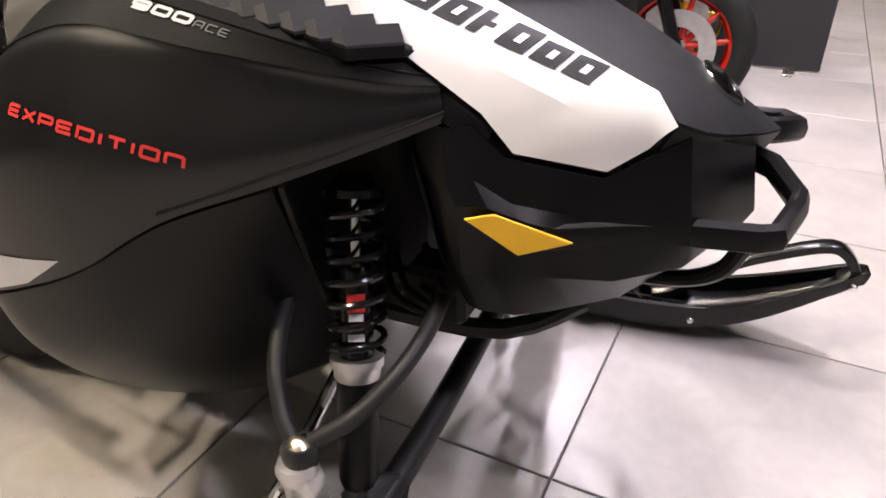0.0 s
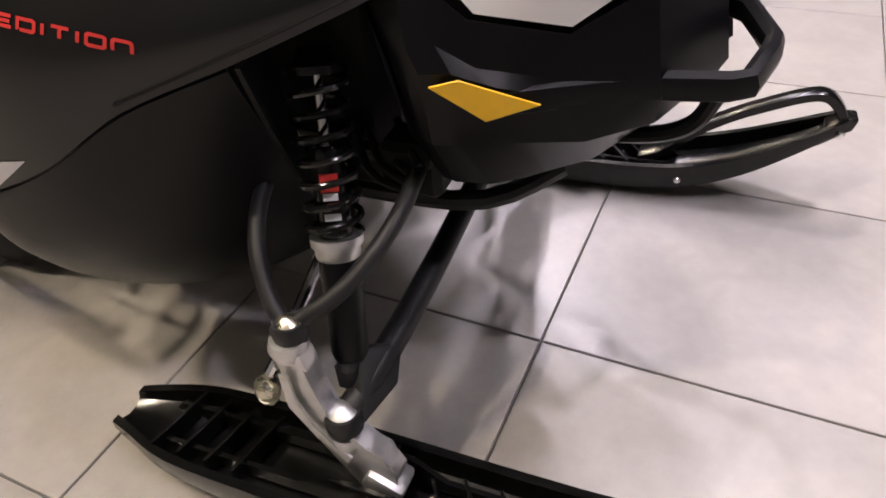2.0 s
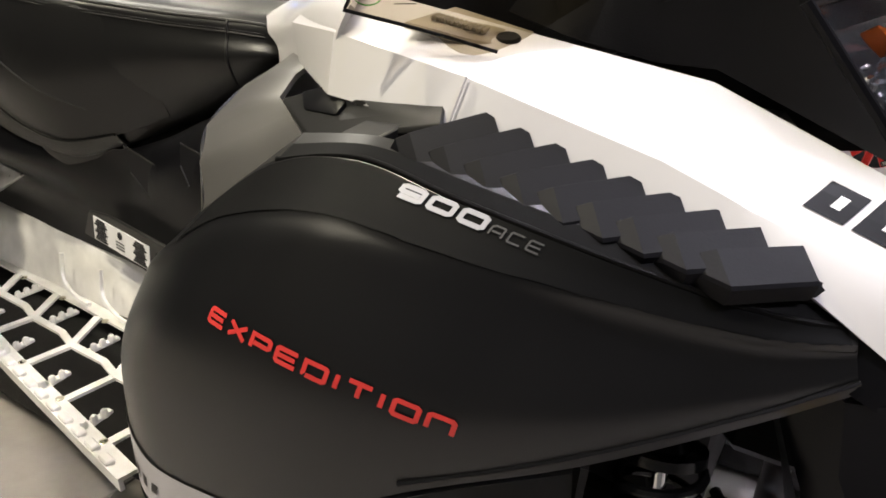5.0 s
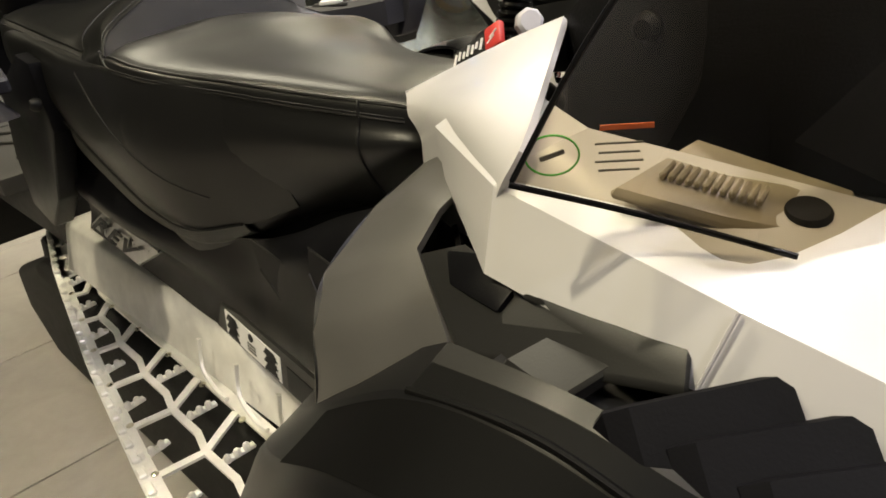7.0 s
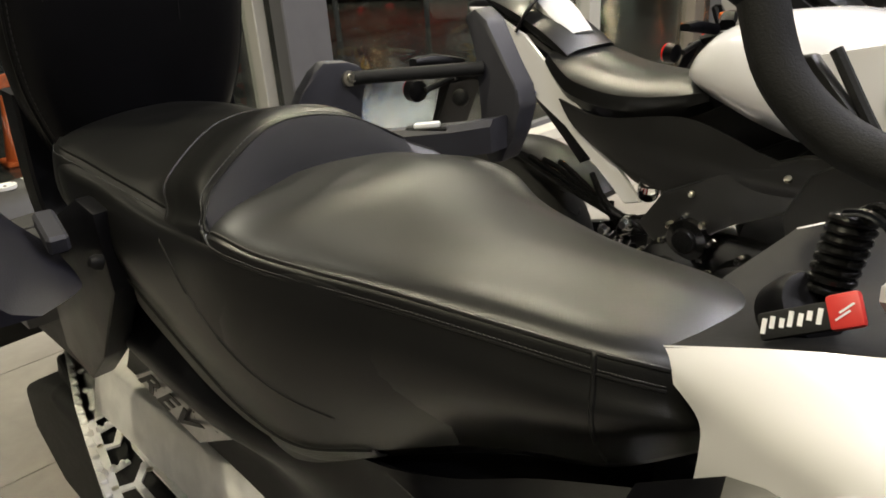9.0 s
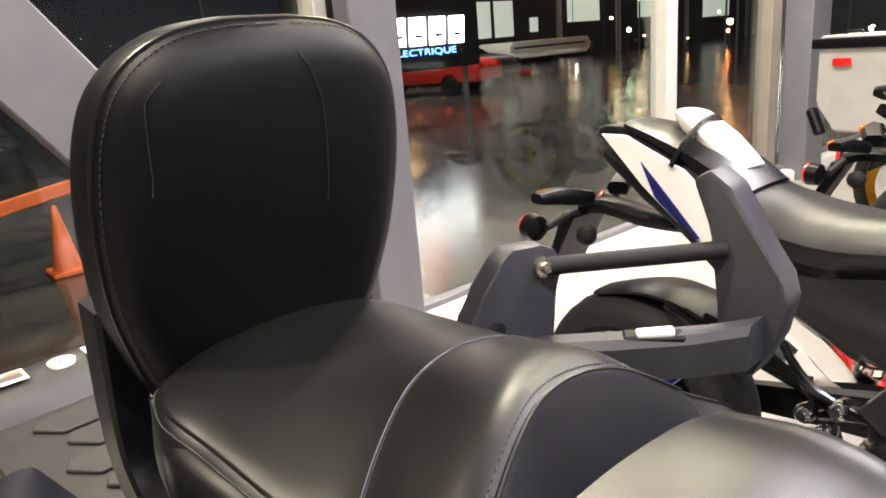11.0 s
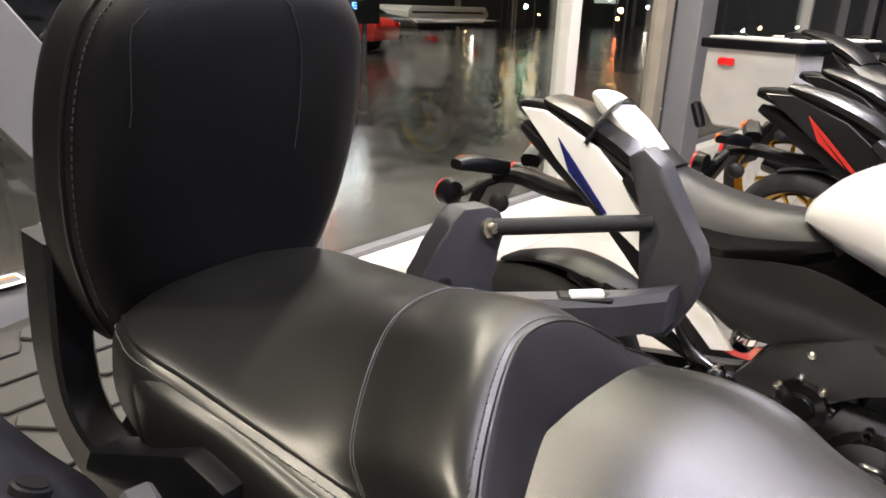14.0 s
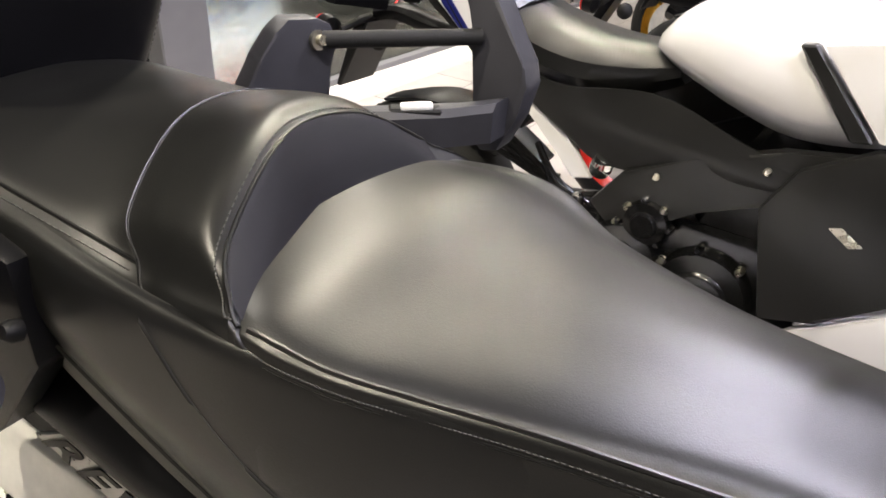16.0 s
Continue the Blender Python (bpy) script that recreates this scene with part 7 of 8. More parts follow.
# paper tag hung over the lamps
tg = plane_at((-0.052, -0.075, 0.872), (0.05, 0.16, 0.01), (-0.085, -0.028, 0.108))
tagob = thing("hang_tag", "black paper tag with red border hanging on the headlamp", "tag")
bm = bmesh.new()
box(bm, (0.095, 0.075, 0), (0.19, 0.15, 0.002))
part("card", bm, DECALRED, tagob, "red-edged card")
bm = bmesh.new()
box(bm, (0.095, 0.075, 0.0015), (0.176, 0.136, 0.001))
part("face", bm, DECALBLACK, tagob)
for k in range(4):
    bm = bmesh.new()
    box(bm, (0.052 - 0.006 * (k % 2), 0.125 - 0.030 * k, 0.0024), (0.085 - 0.015 * (k % 3), 0.010, 0.0006))
    part("bar", bm, DECALWHITE, tagob)
bm = bmesh.new()
box(bm, (0.14, 0.075, 0.0024), (0.05, 0.06, 0.0006))
part("picture", bm, DECALWHITE, tagob)
tagob.matrix_world = SLED @ tg


# ---------------------------------------------------------------- motorcycles
def hollow(bm):
    """Takes the end caps off a turned ring."""
    bmesh.ops.delete(bm, geom=[f for f in bm.faces if len(f.verts) > 8], context="FACES_ONLY")


def wheel(root, x, z, r, width, rim_mat, disc=True, spokes=10):
    prof = []
    for k in range(17):
        a = math.pi * k / 16
        prof.append((0.5 - 0.5 * math.cos(a), r - 0.075 + 0.075 * math.sin(a) ** 0.7))
    bm = bmesh.new()
    lathe(bm, (x, -width / 2, z), (x, width / 2, z), [(0.06, r - 0.09)] + prof + [(0.94, r - 0.09)], 48)
    hollow(bm)
    tyre = part("wheel", bm, RUBBER, root, "black tyre on a cast rim")
    bm = bmesh.new()
    lathe(bm, (x, -width * 0.42, z), (x, width * 0.42, z), ((0, r - 0.088), (0.0, r - 0.075), (0.15, r - 0.085), (0.5, r - 0.105), (0.85, r - 0.085), (1, r - 0.075), (1, r - 0.088), (0.5, r - 0.115)), 40)
    hollow(bm)
    rim = part("rim", bm, rim_mat, tyre)
    for k in range(spokes):
        a = 2 * math.pi * k / spokes
        bm = bmesh.new()
        tube(bm, [(x + 0.03 * math.cos(a), 0, z + 0.03 * math.sin(a)), (x + (r - 0.1) * math.cos(a + 0.15), 0, z + (r - 0.1) * math.sin(a + 0.15))], (0.016, 0.010), 8)
        part("spoke", bm, rim_mat, rim)
    if disc:
        bm = bmesh.new()
        lathe(bm, (x, -width * 0.55, z), (x, -width * 0.55 - 0.005, z), ((0, 0.085), (0, 0.15), (1, 0.15), (1, 0.085), (0, 0.085)), 36)
        hollow(bm)
        part("brake_disc", bm, CAST, rim)
    # tread grooves: short dark slashes on the tyre crown
    bm = bmesh.new()
    for k in range(26):
        a = 2 * math.pi * k / 26
        for sd in (-1, 1):
            q = [(x + (r + 0.0006) * math.cos(a + d), sd * w, z + (r - 0.5 * w * w / width * 1.3 + 0.0006) * math.sin(a + d)) for d, w in ((0, 0.006), (0.05, 0.022), (0.11, 0.045))]
            q = [(x + (r - 1.6 * w[1] ** 2 / width + 0.0006) * math.cos(a + dd), w[1], z + (r - 1.6 * w[1] ** 2 / width + 0.0006) * math.sin(a + dd)) for w, dd in zip(q, (0, 0.05, 0.11))]
            tube(bm, q, 0.0022, 5)
    tagged(part("tread", bm, DECALBLACK, tyre), kind="stuff")
    return tyre


def blade(points, width, height, mat_, name, root, label="", n=26, smooth=0, taper=None):
    """A shaped bar: points (x, y, z), half widths and half heights along it."""
    pts = catmull(points, n)
    bm = bmesh.new()
    rows = []
    for k, p in enumerate(pts):
        f_ = k / (n - 1)
        w = np.interp(f_, np.linspace(0, 1, len(width)), width)
        h = np.interp(f_, np.linspace(0, 1, len(height)), height)
        d = (pts[min(k + 1, n - 1)] - pts[max(k - 1, 0)]).normalized()
        side = d.cross(Vector((0, 0, 1))).normalized()
        up = side.cross(d)
        rows.append([p + side * (w * c) + up * (h * s_) for c, s_ in ((-1, -0.35), (-0.8, -1), (0.8, -1), (1, -0.35), (1, 0.35), (0.7, 0.95), (0, 1.06), (-0.7, 0.95), (-1, 0.35))])
    rings(bm, rows)
    return part(name, bm, mat_, root, label, smooth=smooth or 40)


def signal(root, p, lens, d=(-1, -0.1, 0), r=0.026):
    bm = bmesh.new()
    p, d = Vector(p), Vector(d).normalized()
    lathe(bm, p - d * 0.045, p, ((0, 0.010), (0.3, r * 0.9), (1, r)), 18)
    body = part("signal_lamp", bm, PLASTIC, root)
    bm = bmesh.new()
    lathe(bm, p, p + d * 0.014, ((0, r), (0.5, r * 0.95), (0.9, r * 0.6), (1, 0.002)), 18)
    part("lens", bm, lens, body, "coloured signal lens")
    return body


def naked_bike(m, label, body_mat, seat_mat, rim_mat, group, stripe=None, cover=True, detail=True):
    """A naked sport motorcycle, x forward, y to its left, standing upright; rear axle at x = 0."""
    root = thing("motorcycle", label, "motorcycle", m, group)
    wheel(root, 0.0, 0.302, 0.302, 0.185, rim_mat)
    wheel(root, 1.46, 0.295, 0.295, 0.125, rim_mat)
    # swing arm, hugger, exhaust
    for y in (-0.115, 0.115):
        blade([(0.0, y, 0.30), (0.25, y, 0.35), (0.52, y * 0.9, 0.40)], (0.018, 0.02, 0.03), (0.028, 0.035, 0.05), MATTE, "swing_arm", root)
    blade([(-0.12, 0, 0.585), (0.05, 0, 0.625), (0.2, 0, 0.60), (0.36, 0, 0.52)], (0.05, 0.075, 0.075, 0.06), (0.006, 0.010, 0.012, 0.012), PLASTIC, "rear_hugger", root, "black rear mudguard")
    bm = bmesh.new()
    tube(bm, [(0.02, -0.19, 0.42), (0.25, -0.20, 0.36), (0.42, -0.17, 0.28)], (0.062, 0.045), 18, 14, 0.8)
    part("silencer", bm, GLOSSBLACK, root, "black exhaust silencer")
    # tail: white side blades, black centre, seat
    for s in (1, -1):
        bm = bmesh.new()
        prism(bm, [(-0.085, s * 0.055, 1.005), (0.0, s * 0.075, 1.008), (0.17, s * 0.105, 0.945), (0.30, s * 0.125, 0.845), (0.42, s * 0.128, 0.72), (0.545, s * 0.122, 0.575), (0.50, s * 0.128, 0.565), (0.32, s * 0.125, 0.735), (0.20, s * 0.115, 0.80), (0.06, s * 0.095, 0.90)], (0, -s * 0.012, 0), 0.003, 1)
        tp = part("tail_panel", bm, body_mat, root, "glossy tail side panel")
        if stripe:
            bm = bmesh.new()
            prism(bm, [(0.06, s * 0.098, 0.955), (0.115, s * 0.1055, 0.905), (0.22, s * 0.1195, 0.805), (0.205, s * 0.118, 0.800), (0.10, s * 0.1035, 0.88)], (0, s * 0.003, 0))
            part("stripe", bm, stripe, tp)
            bm = bmesh.new()
            prism(bm, [(0.075, s * 0.1, 0.93), (0.20, s * 0.1185, 0.81), (0.225, s * 0.1205, 0.79), (0.21, s * 0.1185, 0.792)], (0, s * 0.0045, 0))
            part("stripe", bm, DECALBLACK, tp)
    blade([(-0.115, 0, 1.005), (0.0, 0, 0.985), (0.15, 0, 0.925), (0.32, 0, 0.84)], (0.022, 0.06, 0.09, 0.10), (0.012, 0.035, 0.045, 0.05), PLASTIC, "tail_unit", root, "black pointed tail unit")
    blade([(-0.10, 0, 0.955), (0.05, 0, 0.885), (0.2, 0, 0.80), (0.36, 0, 0.66)], (0.025, 0.07, 0.085, 0.09), (0.012, 0.03, 0.04, 0.05), MATTE, "under_tail", root)
    blade([(-0.02, 0, 1.028), (0.10, 0, 0.995), (0.22, 0, 0.945), (0.30, 0, 0.895)], (0.05, 0.085, 0.10, 0.10), (0.010, 0.022, 0.026, 0.02), seat_mat, "pillion_seat", root, "black pillion seat")
    if cover:
        blade([(0.085, 0.02, 1.052), (0.125, 0.02, 1.035), (0.20, 0.01, 0.985), (0.27, 0.0, 0.935)], (0.022, 0.048, 0.055, 0.040), (0.008, 0.020, 0.020, 0.014), WHITEPL, "wrapped_parcel", root, "white plastic-wrapped parcel strapped to the seat")
        bm = bmesh.new()
        tube(bm, [(0.135, -0.10, 0.950), (0.155, -0.072, 1.005), (0.165, 0.0, 1.043), (0.155, 0.072, 1.005), (0.135, 0.10, 0.950)], 0.014, 8, 20, 0.3)
        part("strap", bm, PLASTIC, root, "black strap")
    blade([(0.25, 0, 0.895), (0.34, 0, 0.838), (0.46, 0, 0.812), (0.58, 0, 0.815), (0.68, 0, 0.838)], (0.115, 0.145, 0.142, 0.120, 0.095), (0.030, 0.048, 0.050, 0.046, 0.028), seat_mat, "rider_seat", root, "black vinyl rider seat")
    # tank and its lower flanks
    bm = bmesh.new()
    rows = []
    for x, z0, z1, w in ((0.615, 0.860, 0.905, 0.07), (0.66, 0.845, 0.955, 0.125), (0.73, 0.825, 0.993, 0.160), (0.80, 0.802, 1.008, 0.180), (0.90, 0.776, 1.012, 0.190), (1.0, 0.780, 0.995, 0.190), (1.1, 0.80, 0.965, 0.17), (1.19, 0.82, 0.92, 0.12)):
        rows.append([(x, w * c * (0.85 if q < 0.2 else 1), z0 + (z1 - z0) * q) for c, q in ((-0.8, 0), (-1, 0.25), (-1.0, 0.5), (-0.86, 0.8), (-0.5, 0.97), (0, 1.0), (0.5, 0.97), (0.86, 0.8), (1.0, 0.5), (1, 0.25), (0.8, 0))])
    cols = [catmull([r[k] for r in rows], 26) for k in range(11)]
    rows = [[cols[k][i] for k in range(11)] for i in range(26)]
    rings(bm, rows)
    part("fuel_tank", bm, body_mat, root, "glossy fuel tank", smooth=50)
    for s in (1, -1):
        bm = skin([[(0.30, s * 0.13, 0.80), (0.45, s * 0.150, 0.775), (0.66, s * 0.150, 0.80), (0.85, s * 0.178, 0.755), (0.98, s * 0.185, 0.73)],
                   [(0.36, s * 0.135, 0.73), (0.48, s * 0.150, 0.70), (0.66, s * 0.165, 0.715), (0.85, s * 0.185, 0.70), (0.98, s * 0.186, 0.70)],
                   [(0.50, s * 0.13, 0.645), (0.56, s * 0.14, 0.625), (0.68, s * 0.155, 0.635), (0.85, s * 0.175, 0.665), (0.98, s * 0.18, 0.68)]], 30, 12, 0.006)
        part("side_cover", bm, BIKEBLACK, root, "satin black side cover")
        bm = bmesh.new()
        prism(bm, [(0.56, s * 0.160, 0.54), (0.626, s * 0.168, 0.632), (0.76, s * 0.178, 0.70), (0.914, s * 0.188, 0.764), (1.12, s * 0.192, 0.80), (1.12, s * 0.192, 0.70), (0.927, s * 0.188, 0.672), (0.80, s * 0.178, 0.60), (0.685, s * 0.168, 0.51), (0.62, s * 0.160, 0.49)], (0, -s * 0.035, 0), 0.010, 2)
        fr_ = part("main_frame", bm, BIKEBLACK, root, "satin black frame spar")
        for bx, bz in ((0.635, 0.52), (0.70, 0.645), (0.90, 0.72)):
            bm = bmesh.new()
            lathe(bm, (bx, s * 0.155, bz), (bx, s * (0.194 if bx > 0.8 else 0.180), bz), ((0, 0.008), (0.9, 0.008), (1, 0.005)), 12)
            part("bolt", bm, STEEL, fr_)
        # black shroud, white wing above it, black edge by the tank and pale lower fairing
        bm = bmesh.new()
        prism(bm, [(0.905, s * 0.212, 0.655), (0.95, s * 0.216, 0.745), (1.055, s * 0.222, 0.812), (1.22, s * 0.230, 0.80), (1.24, s * 0.230, 0.62), (1.15, s * 0.226, 0.565), (1.06, s * 0.220, 0.47), (0.961, s * 0.214, 0.437)], (0, -s * 0.03, 0), 0.010, 2)
        sh = part("shroud", bm, BIKEBLACK, root, "satin black radiator shroud")
        bm = bmesh.new()
        prism(bm, [(1.025, s * 0.2215, 0.665), (1.045, s * 0.2225, 0.672), (1.085, s * 0.2235, 0.648), (1.065, s * 0.2225, 0.638)], (0, s * 0.003, 0), 0.001, 1)
        part("emblem", bm, STEEL, sh, "plain metal emblem")
        bm = bmesh.new()
        prism(bm, [(0.890, s * 0.202, 0.950), (0.918, s * 0.206, 0.955), (1.045, s * 0.224, 0.822), (1.010, s * 0.220, 0.815)], (0, -s * 0.03, 0), 0.004, 1)
        part("tank_edge", bm, BIKEBLACK, root)
        bm = bmesh.new()
        prism(bm, [(0.925, s * 0.200, 0.955), (1.06, s * 0.210, 0.985), (1.26, s * 0.228, 0.93), (1.32, s * 0.230, 0.85), (1.24, s * 0.226, 0.805), (1.05, s * 0.220, 0.825)], (0, -s * 0.02, 0), 0.006, 2)
        wing = part("wing", bm, body_mat, root, "glossy tank wing")
        bm = bmesh.new()
        prism(bm, [(1.08, s * 0.2135, 0.93), (1.12, s * 0.2165, 0.945), (1.27, s * 0.230, 0.885), (1.25, s * 0.228, 0.86)], (0, s * 0.004, 0), 0.001, 1)
        part("flash", bm, stripe or DECALBLACK, wing)
        bm = bmesh.new()
        prism(bm, [(0.965, s * 0.195, 0.375), (1.022, s * 0.205, 0.432), (1.16, s * 0.215, 0.535), (1.30, s * 0.20, 0.50), (1.30, s * 0.18, 0.32), (1.10, s * 0.18, 0.30)], (0, -s * 0.02, 0), 0.006, 2)
        part("lower_fairing", bm, body_mat, root, "glossy lower fairing")
    # engine: block, round covers, bolts
    bm = bmesh.new()
    box(bm, (0.80, 0, 0.42), (0.46, 0.30, 0.30), bev=0.03, seg=2)
    box(bm, (0.92, 0, 0.58), (0.26, 0.28, 0.22), pose(0, 0, 0, 0, 20, 0), bev=0.02)
    eng = part("engine", bm, GLOSSBLACK, root, "black engine block with round covers")
    for bx, bz, br in ((0.66, 0.44, 0.085), (0.84, 0.42, 0.10), (0.70, 0.54, 0.05)):
        for s in (1, -1):
            bm = bmesh.new()
            lathe(bm, (bx, s * 0.14, bz), (bx, s * 0.20, bz), ((0, br), (0.5, br), (0.75, br * 0.93), (0.85, br * 0.6), (0.95, br * 0.55), (1, br * 0.5), (1, 0.001)), 30)
            part("engine_cover", bm, GLOSSBLACK, eng)
            for k in range(7):
                a = 2 * math.pi * k / 7
                bm = bmesh.new()
                lathe(bm, (bx + br * 1.02 * math.cos(a), s * 0.16, bz + br * 1.02 * math.sin(a)), (bx + br * 1.02 * math.cos(a), s * 0.185, bz + br * 1.02 * math.sin(a)), ((0, 0.009), (0.7, 0.009), (1, 0.005)), 8)
                part("bolt", bm, STEEL if k % 2 else CHROME, eng)
    for k in range(7):
        bm = bmesh.new()
        tube(bm, [(0.40 + 0.02 * k, -0.12 - 0.01 * (k % 3), 0.62 - 0.02 * k), (0.48, -0.155 + 0.01 * k, 0.56 - 0.015 * k), (0.58 + 0.02 * k, -0.14, 0.52 + 0.02 * (k % 4))], 0.008, 8, 10)
        part("hose", bm, GLOSSBLACK, eng)
    for k in range(4):
        bm = bmesh.new()
        tube(bm, [(0.12 + 0.05 * k, -0.09, 0.62), (0.3, -0.12 + 0.01 * k, 0.575 + 0.012 * k), (0.50, -0.13, 0.52)], 0.007, 8, 10)
        part("hose", bm, GLOSSBLACK, eng)
    for bx, bz in ((0.47, 0.50), (0.51, 0.47), (0.50, 0.425), (0.53, 0.53)):
        bm = bmesh.new()
        lathe(bm, (bx, -0.12, bz), (bx, -0.175, bz), ((0, 0.012), (0.6, 0.020), (0.8, 0.019), (1, 0.010)), 14)
        part("bright_fitting", bm, CHROME, eng)
    bm = bmesh.new()
    lathe(bm, (0.555, -0.11, 0.595), (0.575, -0.135, 0.645), ((0, 0.024), (0.2, 0.026), (1, 0.024)), 16)
    part("reservoir", bm, LENS, eng, "clear fluid reservoir")
    blade([(0.45, -0.14, 0.33), (0.55, -0.17, 0.34), (0.60, -0.24, 0.345)], (0.012, 0.014, 0.02), (0.010, 0.012, 0.012), STEEL, "foot_peg", root)
    # plate bracket with lamps and signals
    blade([(0.16, 0, 0.80), (0.02, 0, 0.80), (-0.10, 0, 0.815), (-0.18, 0, 0.80)], (0.05, 0.042, 0.035, 0.03), (0.014, 0.018, 0.018, 0.016), PLASTIC, "plate_bracket", root, "black plate bracket")
    bm = bmesh.new()
    prism(bm, [(-0.16, -0.075, 0.79), (-0.27, -0.07, 0.59), (-0.285, -0.07, 0.595), (-0.20, -0.075, 0.80)], (0, 0.15, 0), 0.005, 1)
    part("plate_holder", bm, PLASTIC, root)
    for s in (-1, 1):
        signal(root, (-0.235, s * 0.155, 0.775), REDLENS, (-1, s * -0.2, 0.05), 0.036)
        bm = bmesh.new()
        tube(bm, [(-0.17, s * 0.05, 0.80), (-0.185, s * 0.15, 0.777)], 0.010, 8)
        part("stalk", bm, RUBBER, root)
        blade([(-0.12, s * 0.06, 0.845), (-0.145, s * 0.14, 0.862), (-0.155, s * 0.215, 0.868)], (0.028, 0.03, 0.02), (0.018, 0.02, 0.012), PLASTIC, "signal_arm", root)
        bm = bmesh.new()
        box(bm, (-0.178, s * 0.165, 0.866), (0.012, 0.05, 0.026), bev=0.004)
        part("signal_lens", bm, AMBER, root, "amber signal lens")
    bm = bmesh.new()
    bmesh.ops.create_icosphere(bm, subdivisions=2, radius=0.028, matrix=Matrix.Translation((-0.13, -0.06, 0.745)))
    part("rubber_knob", bm, RUBBER, root)
    # front end: fork, bars, lamp
    for s in (1, -1):
        bm = bmesh.new()
        tube(bm, [(1.46, s * 0.10, 0.295), (1.30, s * 0.10, 0.72)], 0.027, 14)
        part("fork_leg", bm, GLOSSBLACK, root)
        bm = bmesh.new()
        tube(bm, [(1.30, s * 0.10, 0.70), (1.20, s * 0.10, 1.0)], 0.023, 14)
        part("fork_tube", bm, CHROME, root)
        bm = bmesh.new()
        tube(bm, [(1.19, 0.0, 1.06), (1.16, s * 0.22, 1.08), (1.06, s * 0.38, 1.065)], 0.014, 10, 14)
        part("handlebar", bm, RUBBER, root)
    blade([(1.22, 0, 1.02), (1.34, 0, 0.96), (1.42, 0, 0.86)], (0.10, 0.11, 0.05), (0.06, 0.09, 0.05), body_mat, "headlamp_cowl", root, "small headlamp cowl")
    blade([(1.22, 0, 0.60), (1.42, 0, 0.615), (1.60, 0, 0.54)], (0.06, 0.07, 0.05), (0.008, 0.01, 0.008), body_mat, "front_mudguard", root)
    bm = bmesh.new()
    tube(bm, [(0.62, 0.13, 0.33), (0.50, 0.30, 0.02)], 0.012, 10)
    part("side_stand", bm, STEEL, root)
    return root


BIKES = "motorcycles in a row by the window"
naked_bike(pose(-1.975, 1.06, 0.0, 0, 0, -1.5), "white naked motorcycle with black seat and blue stripes", WHITE, LEATHER, DARKBLUE, BIKES, stripe=DARKBLUE)
naked_bike(pose(-1.66, 1.99, 0.0, 0, 0, 4.5), "black motorcycle with sharp tail and red wheel rims", SATIN, LEATHER, RED, BIKES, stripe=RED, cover=False)


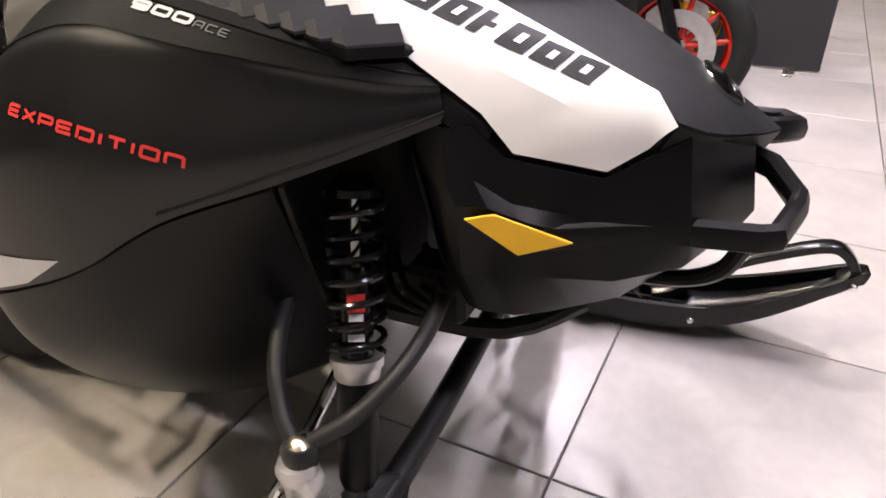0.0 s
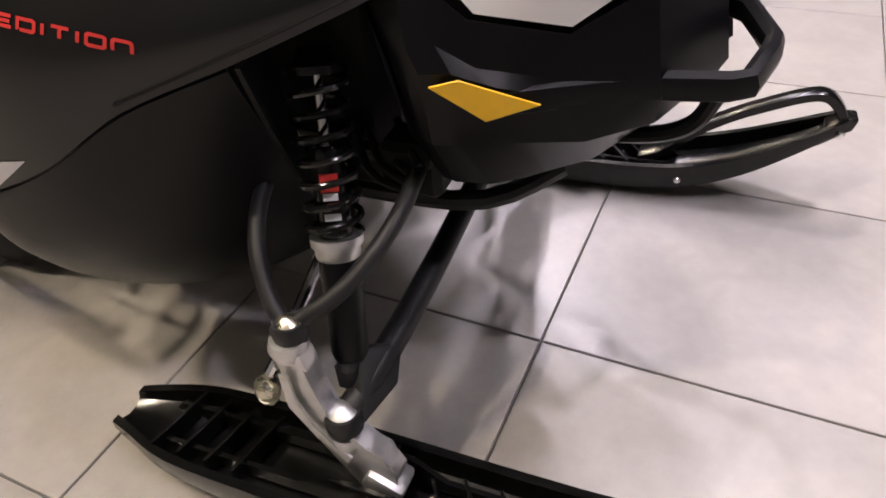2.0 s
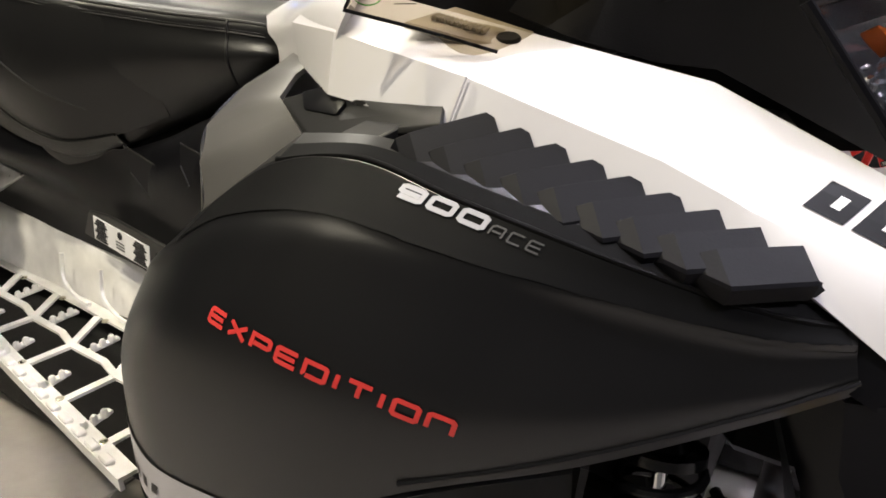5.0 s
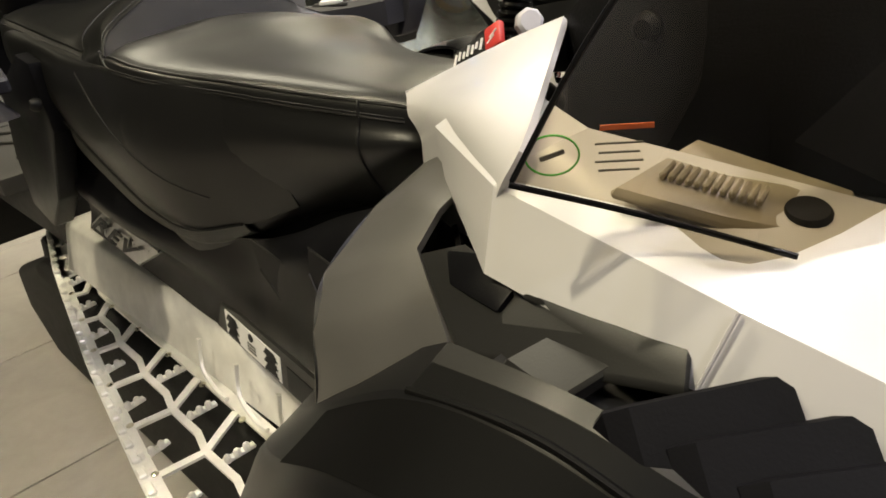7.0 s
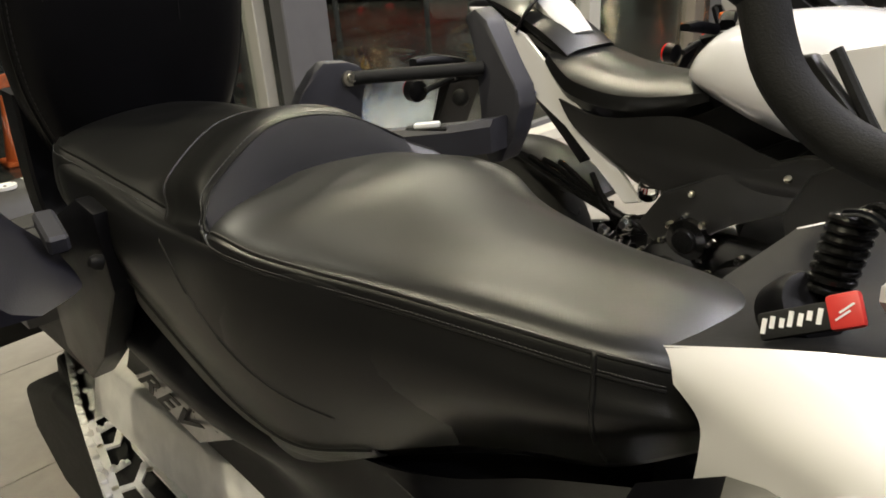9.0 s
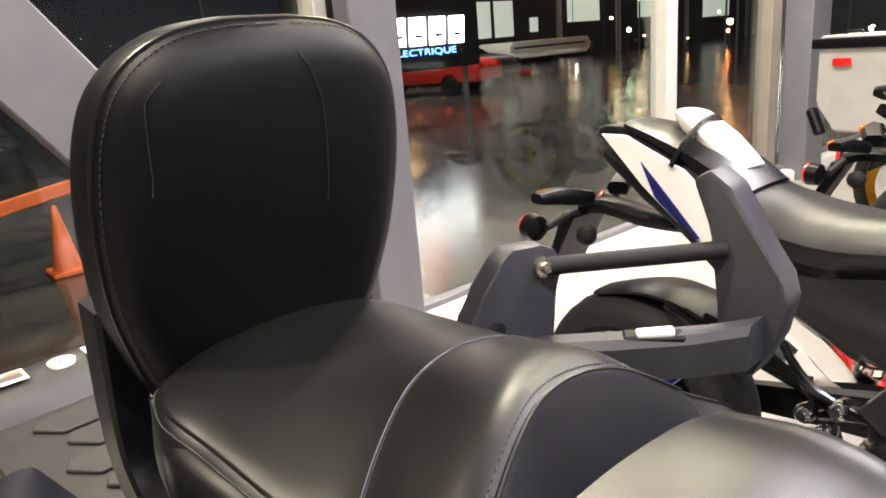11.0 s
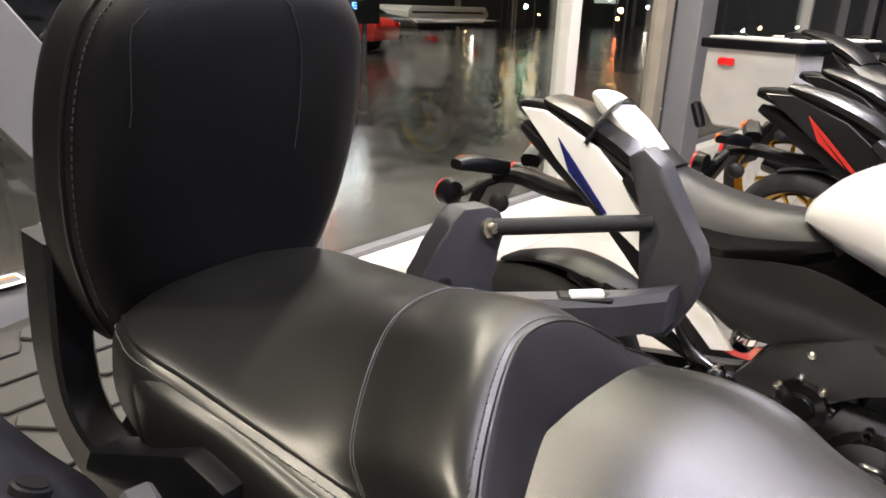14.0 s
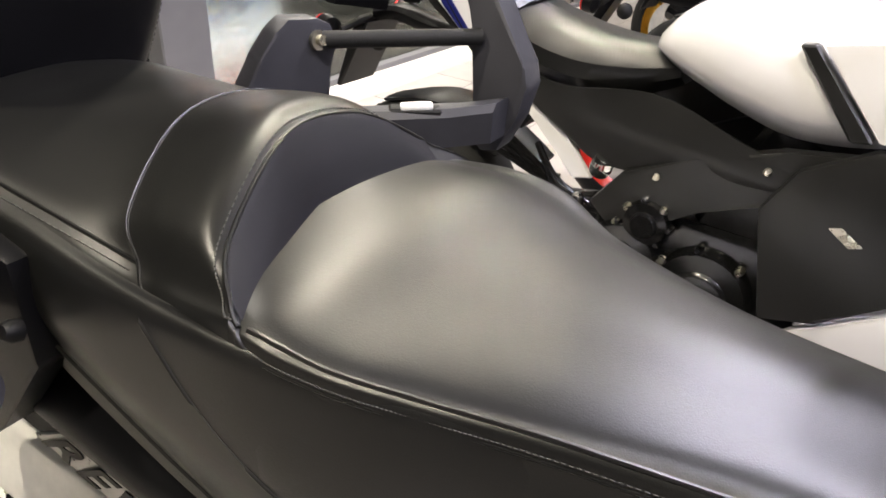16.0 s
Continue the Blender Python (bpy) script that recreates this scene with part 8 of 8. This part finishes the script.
def travel_bike(m, label, group, rim_mat, boxes=True, body_mat=SATIN):
    root = naked_bike(m, label, body_mat, LEATHER, rim_mat, group, stripe=None, cover=False)
    if boxes:
        for s in (1, -1):
            bm = bmesh.new()
            rows = []
            for z, k, off in ((0.58, 0.62, 0.0), (0.60, 0.66, 0.0), (0.70, 1.0, 0.0), (0.95, 1.0, 0.0), (0.955, 0.985, 0)):
                rows.append([(-0.05 + x * k, s * (0.16 + (y + 0.115) ), z) for x, y in ((-0.24, -0.115), (0.22, -0.115), (0.22, 0.115), (-0.24, 0.115))])
            rings(bm, rows)
            bmesh.ops.bevel(bm, geom=[e for e in bm.edges], offset=0.012, segments=2, affect="EDGES")
            case = part("pannier", bm, CASE, root, "pale aluminium pannier case")
            bm = bmesh.new()
            box(bm, (-0.06, s * 0.275, 0.965), (0.51, 0.26, 0.045), bev=0.008, seg=2)
            part("lid", bm, PLASTIC, case, "black lid frame")
            bm = bmesh.new()
            box(bm, (-0.06, s * 0.275, 0.988), (0.46, 0.21, 0.02), bev=0.008, seg=2)
            part("lid_panel", bm, CASE, case)
            bm = bmesh.new()
            box(bm, (-0.17, s * 0.396, 0.885), (0.085, 0.016, 0.036), bev=0.008, seg=2)
            part("reflector", bm, REDLENS, case, "red reflector")
            for cy in (0.17, 0.38):
                bm = bmesh.new()
                box(bm, (-0.285, s * cy, 0.62), (0.04, 0.05, 0.13), pose(0, 0, 0, 0, -25, 0), bev=0.01)
                part("corner_guard", bm, PLASTIC, case)
            for cx in (-0.2, 0.1):
                bm = bmesh.new()
                tube(bm, [(cx - 0.05, s * 0.275, 0.99), (cx - 0.03, s * 0.275, 1.01), (cx + 0.03, s * 0.275, 1.01), (cx + 0.05, s * 0.275, 0.99)], 0.007, 8)
                part("latch", bm, PLASTIC, case)
    return root


travel_bike(pose(-2.08, 3.80, 0.0, 0, 0, -14) @ Matrix.Scale(1.13, 4), "dark touring motorcycle with pale aluminium panniers", BIKES, GOLD)
travel_bike(pose(-1.75, 2.85, 0.0, 0, 0, -6), "dark motorcycle with gold wheel rims", BIKES, GOLD, boxes=False)
naked_bike(pose(-1.9, 4.75, 0.0, 0, 0, -8), "black motorcycle with green frame", SATIN, LEATHER, MATTE, BIKES, stripe=GREEN, cover=False)
naked_bike(pose(-1.8, 5.65, 0.0, 0, 0, -10), "dark grey motorcycle with a bare black seat", TRIM, LEATHER, MATTE, BIKES, cover=False)

# dark display panel standing on the floor
root = thing("display_panel", "black printed display panel standing on the floor", "panel", pose(0.02, 3.1, 0.0))
bm = bmesh.new()
box(bm, (0, 0, 0.72), (0.68, 0.03, 1.42), bev=0.004)
part("board", bm, DARKWALL, root)
for k in (-0.2, 0.2):
    bm = bmesh.new()
    box(bm, (k, 0.0, 0.006), (0.05, 0.30, 0.012), bev=0.003)
    part("foot", bm, STEEL, root)
bm = bmesh.new()
box(bm, (0.23, -0.018, 0.62), (0.16, 0.004, 0.06))
part("bar", bm, DIMGREY, root)

# ---------------------------------------------------------------- floor tiles, one by one
tile_bm = bmesh.new()
box(tile_bm, (0, 0, 0), (0.5955, 0.5955, 0.02), bev=0.0012)
tile_me = bpy.data.meshes.new("tile")
tile_bm.to_mesh(tile_me)
tile_bm.free()
tile_me.materials.append(TILE)
for i in range(-6, 8):
    for j in range(-6, 22):
        cx, cy = 0.6 * i + 0.3, 0.6 * j + 0.3
        if cx < GX0 or cx > GX1 or cy < GY0 or cy > GY1:
            continue
        t_ = new("tile", tile_me)
        t_.location = (cx, cy, -0.0098)
        t_.parent = floor
